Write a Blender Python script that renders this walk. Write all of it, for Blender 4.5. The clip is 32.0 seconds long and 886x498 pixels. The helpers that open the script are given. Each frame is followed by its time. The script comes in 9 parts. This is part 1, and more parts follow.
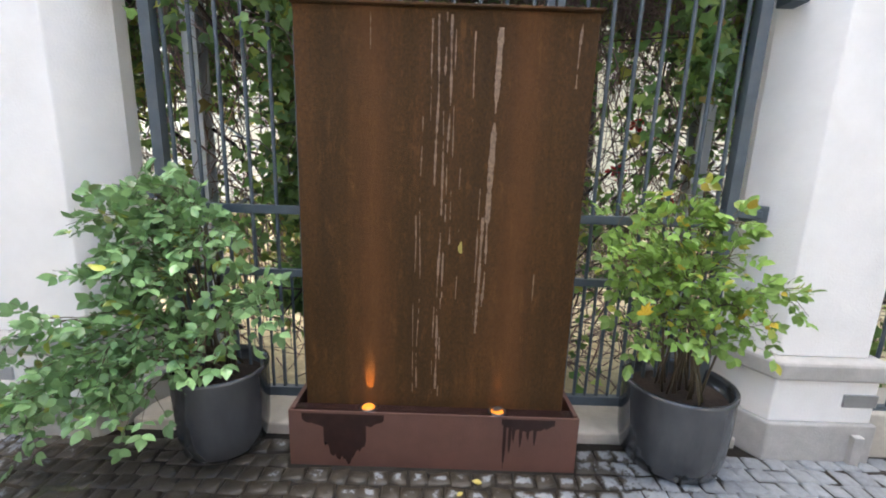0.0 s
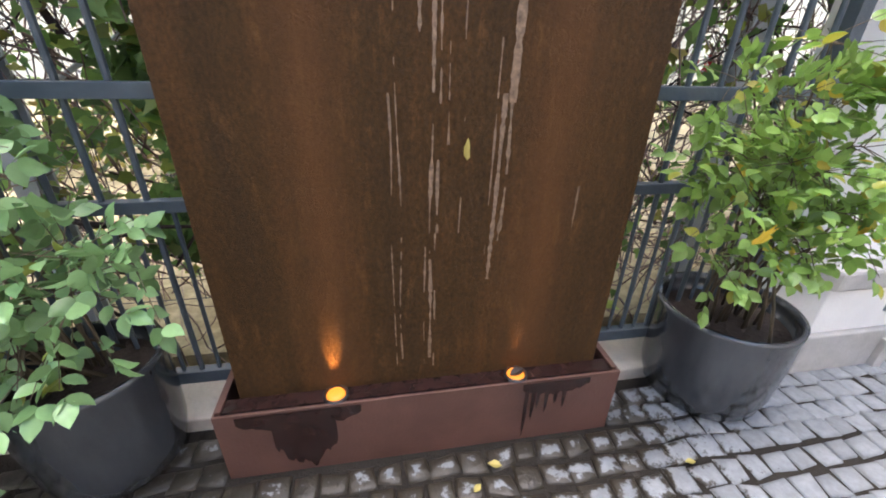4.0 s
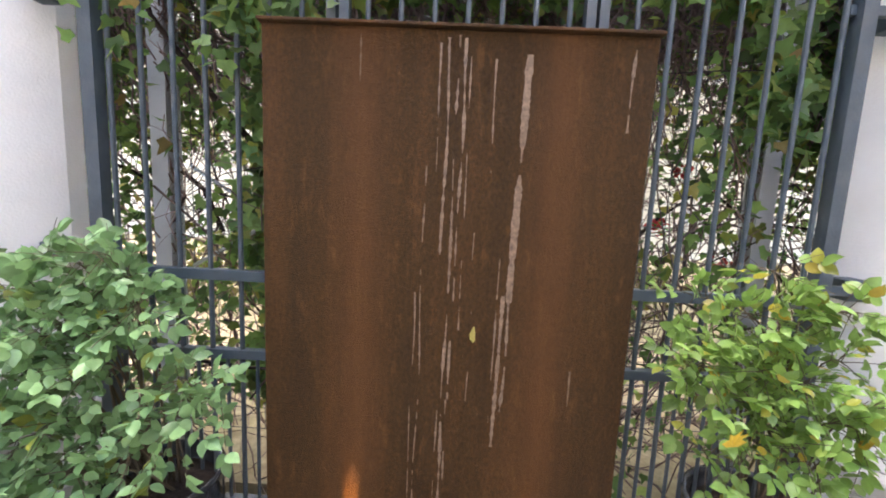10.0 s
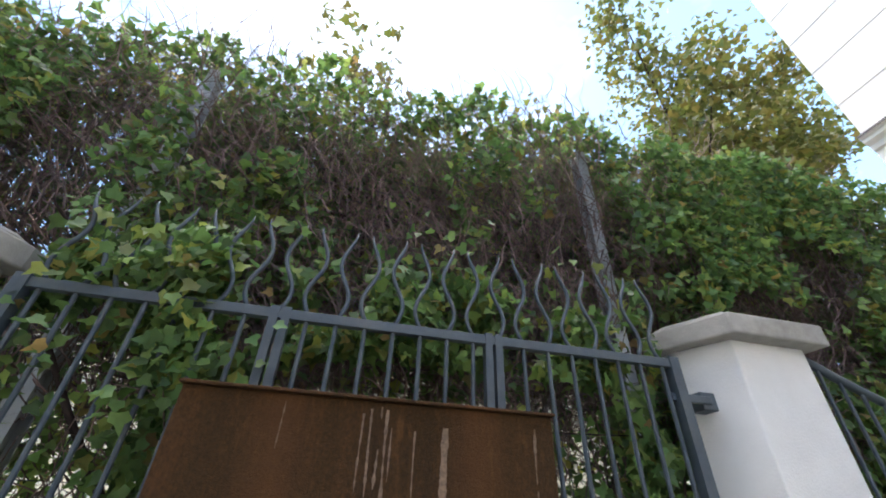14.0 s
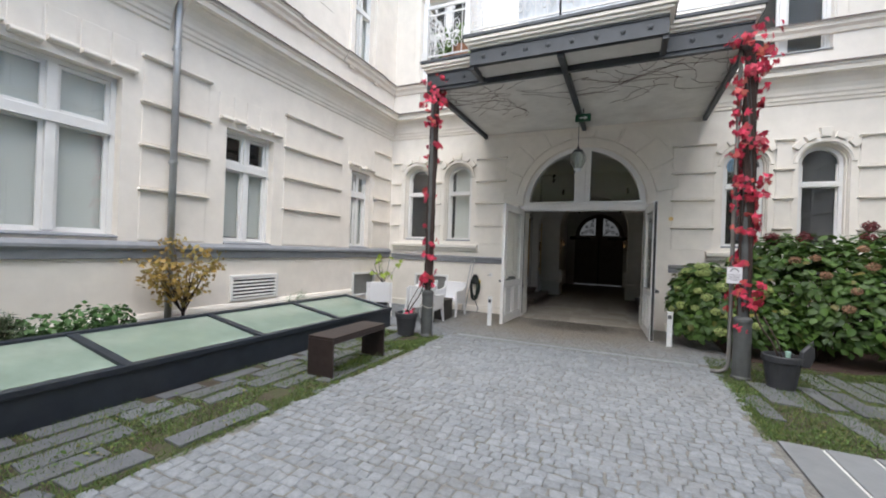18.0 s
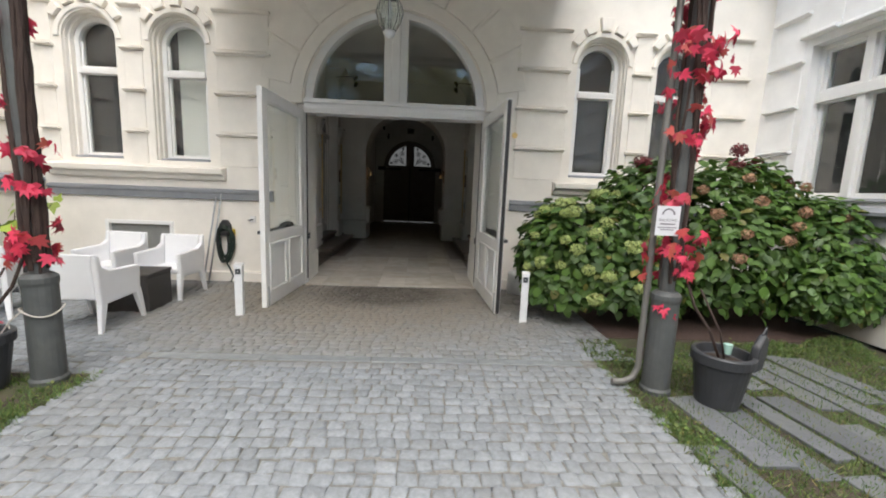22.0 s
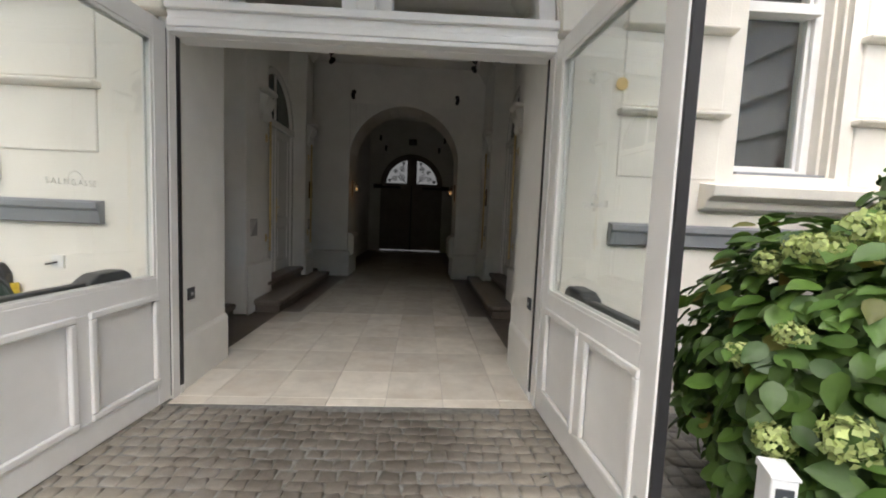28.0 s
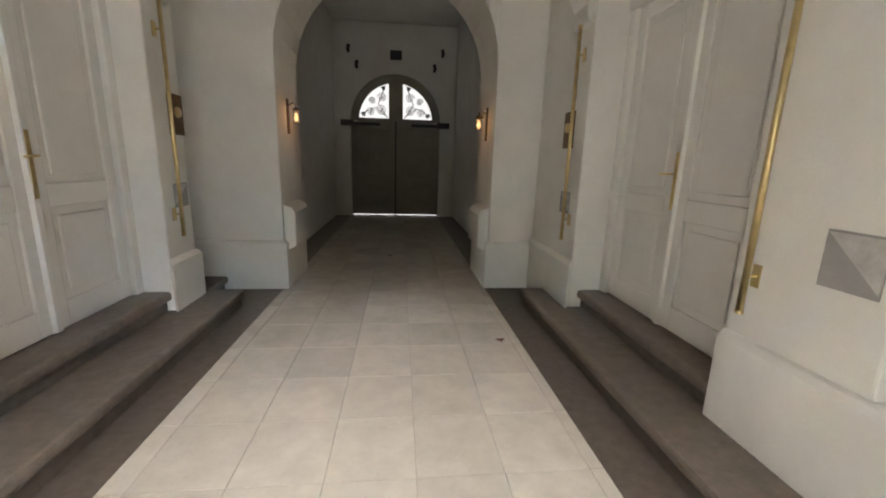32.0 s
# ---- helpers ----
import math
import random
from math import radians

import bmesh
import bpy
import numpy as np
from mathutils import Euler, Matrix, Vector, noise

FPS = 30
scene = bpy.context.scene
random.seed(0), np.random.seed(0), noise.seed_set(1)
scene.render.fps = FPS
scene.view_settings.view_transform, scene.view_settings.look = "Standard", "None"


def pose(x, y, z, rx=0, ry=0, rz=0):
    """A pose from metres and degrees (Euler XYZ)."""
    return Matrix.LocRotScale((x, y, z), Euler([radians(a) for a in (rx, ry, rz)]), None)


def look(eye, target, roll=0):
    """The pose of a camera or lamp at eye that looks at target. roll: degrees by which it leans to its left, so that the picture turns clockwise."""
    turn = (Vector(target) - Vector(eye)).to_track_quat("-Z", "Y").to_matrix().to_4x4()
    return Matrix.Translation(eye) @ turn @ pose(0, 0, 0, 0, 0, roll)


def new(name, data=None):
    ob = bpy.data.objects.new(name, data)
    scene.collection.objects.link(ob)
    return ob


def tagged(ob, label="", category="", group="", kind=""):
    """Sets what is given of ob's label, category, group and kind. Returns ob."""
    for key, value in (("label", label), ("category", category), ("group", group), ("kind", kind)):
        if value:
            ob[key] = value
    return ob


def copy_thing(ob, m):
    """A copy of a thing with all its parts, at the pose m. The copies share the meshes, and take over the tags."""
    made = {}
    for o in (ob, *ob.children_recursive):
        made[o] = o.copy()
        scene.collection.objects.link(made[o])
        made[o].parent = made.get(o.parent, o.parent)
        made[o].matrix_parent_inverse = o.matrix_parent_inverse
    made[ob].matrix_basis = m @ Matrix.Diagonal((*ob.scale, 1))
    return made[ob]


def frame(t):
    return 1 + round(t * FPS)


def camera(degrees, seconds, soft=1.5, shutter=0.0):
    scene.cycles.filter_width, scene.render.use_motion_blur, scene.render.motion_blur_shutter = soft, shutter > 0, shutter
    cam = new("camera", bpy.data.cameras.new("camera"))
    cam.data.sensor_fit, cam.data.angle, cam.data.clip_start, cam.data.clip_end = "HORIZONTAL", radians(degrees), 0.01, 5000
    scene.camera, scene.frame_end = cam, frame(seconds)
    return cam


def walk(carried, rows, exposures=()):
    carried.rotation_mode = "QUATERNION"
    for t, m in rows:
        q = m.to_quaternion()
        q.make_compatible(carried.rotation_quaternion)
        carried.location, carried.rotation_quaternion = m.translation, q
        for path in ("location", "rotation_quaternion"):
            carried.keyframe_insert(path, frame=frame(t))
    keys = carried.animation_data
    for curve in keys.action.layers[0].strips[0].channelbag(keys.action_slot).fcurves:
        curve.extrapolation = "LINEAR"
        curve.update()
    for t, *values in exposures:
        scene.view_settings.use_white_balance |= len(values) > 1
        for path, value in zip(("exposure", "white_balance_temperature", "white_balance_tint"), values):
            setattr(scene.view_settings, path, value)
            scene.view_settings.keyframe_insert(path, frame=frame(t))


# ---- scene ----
cam = camera(95.8, 32.0, soft=1.9)
PATH = [
    (0, (-0.626, 11.33, 1.697), (-0.625, 13.291, 1.302), 1.9),
    (0.5, (-0.643, 11.37, 1.644), (-0.662, 13.325, 1.221), 1.8),
    (1, (-0.641, 11.437, 1.582), (-0.701, 13.354, 1.015), 1.7),
    (1.5, (-0.655, 11.463, 1.56), (-0.756, 13.301, 0.779), 1.2),
    (2, (-0.682, 11.684, 1.605), (-0.792, 13.437, 0.647), 1.2),
    (2.5, (-0.694, 11.917, 1.633), (-0.813, 13.652, 0.645), 1.0),
    (3, (-0.749, 12.042, 1.606), (-0.807, 13.798, 0.651), 1.4),
    (3.5, (-0.79, 12.127, 1.57), (-0.635, 13.912, 0.681), 1.6),
    (5.5, (-0.92, 12.295, 1.601), (-0.455, 13.977, 0.624), 1.0),
    (6, (-0.922, 12.278, 1.648), (-0.522, 13.993, 0.701), 1.0),
    (6.5, (-0.852, 12.236, 1.658), (-0.536, 14.003, 0.775), 1.0),
    (7, (-0.759, 12.116, 1.604), (-0.63, 13.941, 0.796), 1.4),
    (7.5, (-0.726, 12.048, 1.589), (-0.804, 13.874, 0.776), 1.8),
    (8, (-0.702, 12.005, 1.57), (-0.817, 13.823, 0.745), 1.8),
    (8.5, (-0.697, 12.007, 1.605), (-0.773, 13.824, 0.773), 1.8),
    (9, (-0.675, 11.98, 1.691), (-0.708, 13.832, 0.936), 1.6),
    (9.5, (-0.66, 11.899, 1.781), (-0.677, 13.83, 1.261), 1.5),
    (10, (-0.642, 11.859, 1.831), (-0.676, 13.842, 1.576), 2.6),
    (10.5, (-0.63, 11.817, 1.863), (-0.682, 13.815, 1.922), 2.5),
    (11, (-0.641, 11.775, 1.885), (-0.707, 13.749, 2.2), 2.6),
    (11.5, (-0.651, 11.732, 1.923), (-0.729, 13.666, 2.427), 2.5),
    (12, (-0.641, 11.661, 1.985), (-0.741, 13.538, 2.67), 2.4),
    (12.5, (-0.652, 11.653, 2.019), (-0.761, 13.44, 2.909), 2.5),
    (13, (-0.655, 11.681, 2.035), (-0.748, 13.391, 3.069), 2.6),
    (13.5, (-0.714, 11.715, 2.061), (-0.713, 13.389, 3.155), 2.7),
    (15.5, (-0.906, 11.74, 2.004), (0.643, 12.254, 3.159), 1.8),
    (16, (-0.879, 11.566, 1.916), (0.76, 11.699, 3.055), 2.0),
    (16.5, (-1.013, 11.348, 1.839), (0.751, 11.001, 2.715), 1.7),
    (17, (-1.143, 11.121, 1.818), (0.528, 10.11, 2.247), 1.7),
    (17.5, (-1.091, 10.903, 1.781), (0.17, 9.364, 1.985), 2.1),
    (18, (-1.034, 10.568, 1.71), (-0.206, 8.748, 1.711), 2.1),
    (18.5, (-1.025, 10.195, 1.676), (-0.419, 8.297, 1.497), 2.4),
    (19, (-0.995, 9.784, 1.634), (-0.466, 7.892, 1.259), 2.0),
    (19.5, (-0.941, 9.342, 1.643), (-0.489, 7.475, 1.084), 2.1),
    (20, (-0.841, 8.916, 1.671), (-0.484, 7.02, 1.144), 2.2),
    (20.5, (-0.788, 8.442, 1.69), (-0.567, 6.492, 1.306), 2.3),
    (21, (-0.702, 7.853, 1.692), (-0.682, 5.877, 1.381), 2.4),
    (21.5, (-0.593, 7.302, 1.678), (-0.651, 5.325, 1.387), 2.3),
    (22, (-0.562, 6.752, 1.657), (-0.651, 4.775, 1.368), 2.3),
    (22.5, (-0.582, 6.208, 1.645), (-0.68, 4.23, 1.369), 2.4),
    (23, (-0.578, 5.74, 1.667), (-0.677, 3.761, 1.399), 2.4),
    (23.5, (-0.692, 5.291, 1.653), (-0.787, 3.31, 1.401), 2.4),
    (24, (-0.742, 4.958, 1.625), (-0.833, 2.973, 1.392), 2.4),
    (24.5, (-0.711, 4.622, 1.647), (-0.795, 2.636, 1.424), 2.5),
    (25, (-0.648, 4.305, 1.629), (-0.732, 2.318, 1.414), 2.5),
    (25.5, (-0.641, 4.036, 1.632), (-0.714, 2.048, 1.433), 2.5),
    (27.5, (-0.545, 3.374, 1.592), (-0.623, 1.382, 1.431), 2.4),
    (28, (-0.548, 3.146, 1.535), (-0.611, 1.154, 1.369), 2.4),
    (28.5, (-0.464, 2.728, 1.557), (-0.509, 0.737, 1.372), 2.0),
    (29, (-0.36, 2.18, 1.522), (-0.409, 0.193, 1.302), 2.1),
    (29.5, (-0.241, 1.6, 1.529), (-0.311, -0.381, 1.26), 2.3),
    (30, (-0.198, 1.072, 1.536), (-0.293, -0.905, 1.249), 2.0),
    (30.5, (-0.22, 0.413, 1.572), (-0.375, -1.558, 1.264), 2.1),
    (31, (-0.194, -0.247, 1.558), (-0.363, -2.212, 1.224), 1.9),
    (31.5, (-0.165, -0.868, 1.557), (-0.336, -2.826, 1.187), 1.9),
    (32, (-0.102, -1.502, 1.598), (-0.269, -3.45, 1.177), 1.7),
]
EXPOSURES = [(0, 3.05, 6700, 16), (2, 3.0, 6950, 19), (3, 3.1, 6650, 20), (9, 3.25, 6650, 20), (10.5, 3.35, 6900, 24), (12, 3.2, 6850, 24), (13.5, 2.65, 6450, 14), (16, 1.75, 7200, 23), (17, 1.7, 6950, 20), (17.6, 1.52, 6650, 16), (18, 1.58, 6400, 13),
             (19, 1.65, 6400, 13), (20, 1.66, 6400, 12), (21, 1.8, 6500, 11), (23, 2.02, 6750, 12), (25.5, 2.3, 6750, 13), (28, 2.55, 6750, 13), (29.5, 3.1, 6700, 13), (31, 4.38, 6550, 9), (32, 4.85, 7000, 14)]
walk(cam, [(t, look(eye, target, roll)) for t, eye, target, roll in PATH], EXPOSURES)

# ---- light ----
world = bpy.data.worlds.new("sky")
scene.world = world
world.use_nodes = True
wn, wl = world.node_tree.nodes, world.node_tree.links
wn.clear()
sky = wn.new("ShaderNodeTexSky")
sky.sky_type = "NISHITA"
sky.sun_disc = False
sky.sun_elevation, sky.sun_rotation = radians(62), radians(-5)
sky.air_density, sky.dust_density, sky.ozone_density = 1.0, 0.25, 1.0
coords = wn.new("ShaderNodeTexCoord")
cloud = wn.new("ShaderNodeTexNoise")
cloud.inputs["Scale"].default_value, cloud.inputs["Detail"].default_value, cloud.inputs["Roughness"].default_value = 2.2, 7.0, 0.55
cloud_map = wn.new("ShaderNodeMapping")
cloud_map.inputs["Scale"].default_value = (1.0, 1.0, 2.2)
ramp = wn.new("ShaderNodeValToRGB")
ramp.color_ramp.elements[0].position, ramp.color_ramp.elements[1].position = 0.50, 0.80
ramp.color_ramp.elements[0].color, ramp.color_ramp.elements[1].color = (0.06, 0.06, 0.06, 1), (0.85, 0.85, 0.85, 1)
mixer = wn.new("ShaderNodeMix")
mixer.data_type = "RGBA"
mixer.inputs["B"].default_value = (5.2, 5.4, 5.8, 1)
backing = wn.new("ShaderNodeBackground")
backing.inputs["Strength"].default_value = 0.10
wout = wn.new("ShaderNodeOutputWorld")
wl.new(coords.outputs["Generated"], cloud_map.inputs["Vector"])
wl.new(cloud_map.outputs["Vector"], cloud.inputs["Vector"])
wl.new(cloud.outputs["Fac"], ramp.inputs["Fac"])
wl.new(ramp.outputs["Color"], mixer.inputs["Factor"])
hue = wn.new("ShaderNodeMix")
hue.data_type, hue.blend_type = "RGBA", "MULTIPLY"
hue.inputs["Factor"].default_value, hue.inputs["B"].default_value = 1.0, (0.84, 1.04, 1.08, 1)
wl.new(sky.outputs["Color"], hue.inputs["A"])
wl.new(hue.outputs["Result"], mixer.inputs["A"])
wl.new(mixer.outputs["Result"], backing.inputs["Color"])
wl.new(backing.outputs["Background"], wout.inputs["Surface"])

sun_data = bpy.data.lights.new("sun", "SUN")
sun_data.energy, sun_data.angle, sun_data.color = 2.6, radians(80), (1.0, 0.94, 0.84)
sun = new("sun", sun_data)
sun.matrix_world = look((-0.65, 12.4, 14), (0, 5, 0))

# ---- builders ----
class G:
    """Plain geometry: lists of vertices and faces."""

    def __init__(self):
        self.v, self.f = [], []

    def add(self, verts, faces):
        n = len(self.v)
        self.v += [tuple(p) for p in verts]
        self.f += [tuple(n + i for i in face) for face in faces]
        return self

    def box(self, x0, x1, y0, y1, z0, z1):
        x0, x1 = min(x0, x1), max(x0, x1)
        y0, y1 = min(y0, y1), max(y0, y1)
        v = [(x0, y0, z0), (x1, y0, z0), (x1, y1, z0), (x0, y1, z0), (x0, y0, z1), (x1, y0, z1), (x1, y1, z1), (x0, y1, z1)]
        return self.add(v, [(0, 3, 2, 1), (4, 5, 6, 7), (0, 1, 5, 4), (1, 2, 6, 5), (2, 3, 7, 6), (3, 0, 4, 7)])

    def prism(self, poly, a, b, axis="z"):
        """A polygon (counter-clockwise) drawn out from a to b along an axis; the polygon's pair is xy, xz or yz."""
        def at(p, h):
            return {"z": (p[0], p[1], h), "y": (p[0], h, p[1]), "x": (h, p[0], p[1])}[axis]
        n = len(poly)
        v = [at(p, a) for p in poly] + [at(p, b) for p in poly]
        f = [tuple(range(n))[::-1], tuple(range(n, 2 * n))] + [(i, (i + 1) % n, n + (i + 1) % n, n + i) for i in range(n)]
        return self.add(v, f)

    def sweep(self, profile, path, closed=False):
        """A profile (out, up) swept along a flat path of (x, y, ox, oy): the place and the way outwards."""
        n, m = len(profile), len(path)
        v = [(x + ox * a, y + oy * a, b) for x, y, ox, oy in path for a, b in profile]
        f = [(i * n + j, i * n + (j + 1) % n, (i + 1) * n + (j + 1) % n, (i + 1) * n + j) for i in range(m - 1) for j in range(n)]
        f += [tuple(range(n))[::-1], tuple((m - 1) * n + j for j in range(n))]
        return self.add(v, f)

    def tube(self, pts, r, n=8, cap=True):
        """A round tube along points; r is one radius or one for each point."""
        pts = [Vector(p) for p in pts]
        rs = r if isinstance(r, (list, tuple)) else [r] * len(pts)
        v, f, side = [], [], None
        for i, p in enumerate(pts):
            d = (pts[min(i + 1, len(pts) - 1)] - pts[max(i - 1, 0)])
            d = d.normalized() if d.length > 1e-9 else Vector((0, 0, 1))
            if side is None:
                side = d.orthogonal().normalized()
            else:
                side = side - d * side.dot(d)
                side = side.normalized() if side.length > 1e-6 else d.orthogonal().normalized()
            up = d.cross(side)
            v += [p + (side * math.cos(a) + up * math.sin(a)) * rs[i] for a in [2 * math.pi * k / n for k in range(n)]]
        m = len(pts)
        f = [(i * n + k, i * n + (k + 1) % n, (i + 1) * n + (k + 1) % n, (i + 1) * n + k) for i in range(m - 1) for k in range(n)]
        if cap:
            f += [tuple(range(n))[::-1], tuple((m - 1) * n + k for k in range(n))]
        return self.add(v, f)

    def lathe(self, profile, n=24, cx=0.0, cy=0.0, closed=False):
        """Rings (radius, height) turned about a vertical axis."""
        v = [(cx + r * math.cos(2 * math.pi * k / n), cy + r * math.sin(2 * math.pi * k / n), z) for r, z in profile for k in range(n)]
        m = len(profile)
        f = [(i * n + k, i * n + (k + 1) % n, (i + 1) * n + (k + 1) % n, (i + 1) * n + k) for i in range(m - 1) for k in range(n)]
        if closed:
            f += [((m - 1) * n + k, (m - 1) * n + (k + 1) % n, (k + 1) % n, k) for k in range(n)]
        else:
            f += [tuple(range(n))[::-1], tuple((m - 1) * n + k for k in range(n))]
        return self.add(v, f)

    def arch(self, cx, zs, r, zt, a, b, n=20, axis="y"):
        """What a wall keeps over a round arch: from the arc up to the height zt, between cx - r and cx + r, from a to b along the axis."""
        for i in range(n):
            t0, t1 = math.pi * i / n, math.pi * (i + 1) / n
            p = [(cx + r * math.cos(t), zs + r * math.sin(t)) for t in (t0, t1)]
            self.prism([p[1], p[0], (p[0][0], zt), (p[1][0], zt)], a, b, axis)
        return self

    def ring(self, cx, zs, r0, r1, a, b, n=24, t0=0.0, t1=math.pi, axis="y"):
        """A flat arched band between two radii, as one closed piece."""
        v, f = [], []
        for i in range(n + 1):
            t = t0 + (t1 - t0) * i / n
            for r in (r0, r1):
                for h in (a, b):
                    c, s = cx + r * math.cos(t), zs + r * math.sin(t)
                    v.append((c, h, s) if axis == "y" else (h, c, s))
        for i in range(n):
            o = 4 * i
            f += [(o, o + 4, o + 5, o + 1), (o + 2, o + 3, o + 7, o + 6), (o, o + 2, o + 6, o + 4), (o + 1, o + 5, o + 7, o + 3)]
        f += [(0, 1, 3, 2), (4 * n, 4 * n + 2, 4 * n + 3, 4 * n + 1)]
        return self.add(v, f)

    def wall(self, u0, u1, z0, z1, a, b, holes, axis="y"):
        """A wall from a to b along the axis, with rectangular openings (u0, u1, z0, z1) or arched ones (u0, u1, z0, springing, 'arch')."""
        us = sorted({u0, u1, *[h[0] for h in holes], *[h[1] for h in holes]})
        tops = [h[3] + (h[1] - h[0]) / 2 if len(h) > 4 else h[3] for h in holes]
        zs = sorted({z0, z1, *[h[2] for h in holes], *tops})
        for p, q in zip(us, us[1:]):
            run = None
            for c, d in zip(zs, zs[1:]):
                mu, mz = (p + q) / 2, (c + d) / 2
                free = any(h[0] < mu < h[1] and h[2] < mz < t for h, t in zip(holes, tops))
                if free:
                    if run is not None:
                        self._cell(p, q, run, c, a, b, axis)
                        run = None
                elif run is None:
                    run = c
            if run is not None:
                self._cell(p, q, run, z1, a, b, axis)
        for h, t in zip(holes, tops):
            if len(h) > 4:
                self.arch((h[0] + h[1]) / 2, h[3], (h[1] - h[0]) / 2, t, a, b, 20, axis)
        return self

    def _cell(self, p, q, c, d, a, b, axis):
        if axis == "y":
            self.box(p, q, a, b, c, d)
        else:
            self.box(a, b, p, q, c, d)

    def moved(self, m):
        self.v = [tuple(m @ Vector(p)) for p in self.v]
        return self

    def join(self, other):
        return self.add(other.v, other.f)

    def mesh(self, name):
        me = bpy.data.meshes.new(name)
        me.from_pydata(self.v, [], self.f)
        me.validate()
        return me


def finish(ob, material, bev=0.0, smooth=False):
    if material is not None and not ob.data.materials:
        ob.data.materials.append(material)
    if smooth:
        ob.data.shade_smooth()
    if bev:
        mod = ob.modifiers.new("edges", "BEVEL")
        mod.width, mod.segments, mod.limit_method, mod.angle_limit = bev, 2, "ANGLE", radians(40)
    return ob


def part(name, g, material, parent, label="", bev=0.0, smooth=False, m=None):
    """One mesh object under a thing or under a part."""
    ob = new(name, g if isinstance(g, bpy.types.Mesh) else g.mesh(name))
    finish(ob, material, bev, smooth)
    ob.parent = parent
    if m is not None:
        ob.matrix_local = m
    if label:
        ob["label"] = label
    return ob


def thing(name, label, category, group="", m=None, kind=""):
    ob = tagged(new(name), label, category, group, kind)
    ob.empty_display_size = 0.1
    if m is not None:
        ob.matrix_world = m
    return ob


def single(name, g, material, label, category, group="", m=None, bev=0.0, smooth=False, kind=""):
    ob = new(name, g if isinstance(g, bpy.types.Mesh) else g.mesh(name))
    finish(ob, material, bev, smooth)
    if m is not None:
        ob.matrix_world = m
    return tagged(ob, label, category, group, kind)


def structure(name, g, material, label, category, bev=0.0, m=None, smooth=False):
    return single(name, g, material, label, category, "", m, bev, smooth, "structure")


def np_mesh(name, verts, faces, smooth=False):
    """A mesh from arrays; all faces have the same number of corners."""
    me = bpy.data.meshes.new(name)
    verts, faces = np.asarray(verts, np.float32), np.asarray(faces, np.int32)
    k = faces.shape[1]
    me.vertices.add(len(verts))
    me.vertices.foreach_set("co", verts.ravel())
    me.loops.add(faces.size)
    me.loops.foreach_set("vertex_index", faces.ravel())
    me.polygons.add(len(faces))
    me.polygons.foreach_set("loop_start", np.arange(0, faces.size, k, dtype=np.int32))
    me.update(calc_edges=True)
    if smooth:
        me.shade_smooth()
    return me


# outline and inner fold of a leaf: unit long along y
LEAVES = {
    "oval": ([(0, 0, 0), (0.26, 0.28, 0.05), (0.30, 0.58, 0.06), (0, 1, -0.06), (-0.30, 0.58, 0.06), (-0.26, 0.28, 0.05), (0, 0.5, -0.03)],
             [(0, 1, 6), (1, 2, 6), (2, 3, 6), (3, 4, 6), (4, 5, 6), (5, 0, 6)]),
    "round": ([(0, 0, 0), (0.20, 0.10, 0.03), (0.34, 0.32, 0.06), (0.31, 0.60, 0.06), (0.14, 0.85, 0.0), (0, 1.0, -0.10), (-0.14, 0.85, 0.0), (-0.31, 0.60, 0.06), (-0.34, 0.32, 0.06), (-0.22, 0.10, 0.03), (0, 0.5, -0.02)],
              [(0, 1, 10), (1, 2, 10), (2, 3, 10), (3, 4, 10), (4, 5, 10), (5, 6, 10), (6, 7, 10), (7, 8, 10), (8, 9, 10), (9, 0, 10)]),
    "ivy": ([(0, 0, 0), (0.34, -0.05, 0.03), (0.48, 0.36, 0.05), (0.2, 0.5, 0.0), (0, 1, -0.08), (-0.2, 0.5, 0.0), (-0.48, 0.36, 0.05), (-0.34, -0.05, 0.03)],
            [(0, 1, 2), (0, 2, 3), (0, 3, 4), (0, 4, 5), (0, 5, 6), (0, 6, 7)]),
    "star": ([(0, 0, 0), (0.3, -0.02, 0.02), (0.55, 0.22, 0.0), (0.27, 0.36, 0.03), (0.42, 0.74, -0.04), (0.14, 0.56, 0.02), (0, 1.0, -0.1),
              (-0.14, 0.56, 0.02), (-0.42, 0.74, -0.04), (-0.27, 0.36, 0.03), (-0.55, 0.22, 0.0), (-0.3, -0.02, 0.02)],
             [(0, 1, 2), (0, 2, 3), (0, 3, 4), (0, 4, 5), (0, 5, 6), (0, 6, 7), (0, 7, 8), (0, 8, 9), (0, 9, 10), (0, 10, 11)]),
    "blade": ([(-0.06, 0, 0), (0.06, 0, 0), (0.04, 0.55, 0.05), (-0.04, 0.55, 0.05), (0, 1, 0.2)], [(0, 1, 2), (0, 2, 3), (3, 2, 4)]),
    "scrap": ([(-0.4, 0, 0), (0.4, 0.1, 0.05), (0.3, 0.9, -0.05), (-0.3, 1.0, 0.08)], [(0, 1, 2), (0, 2, 3)]),
}


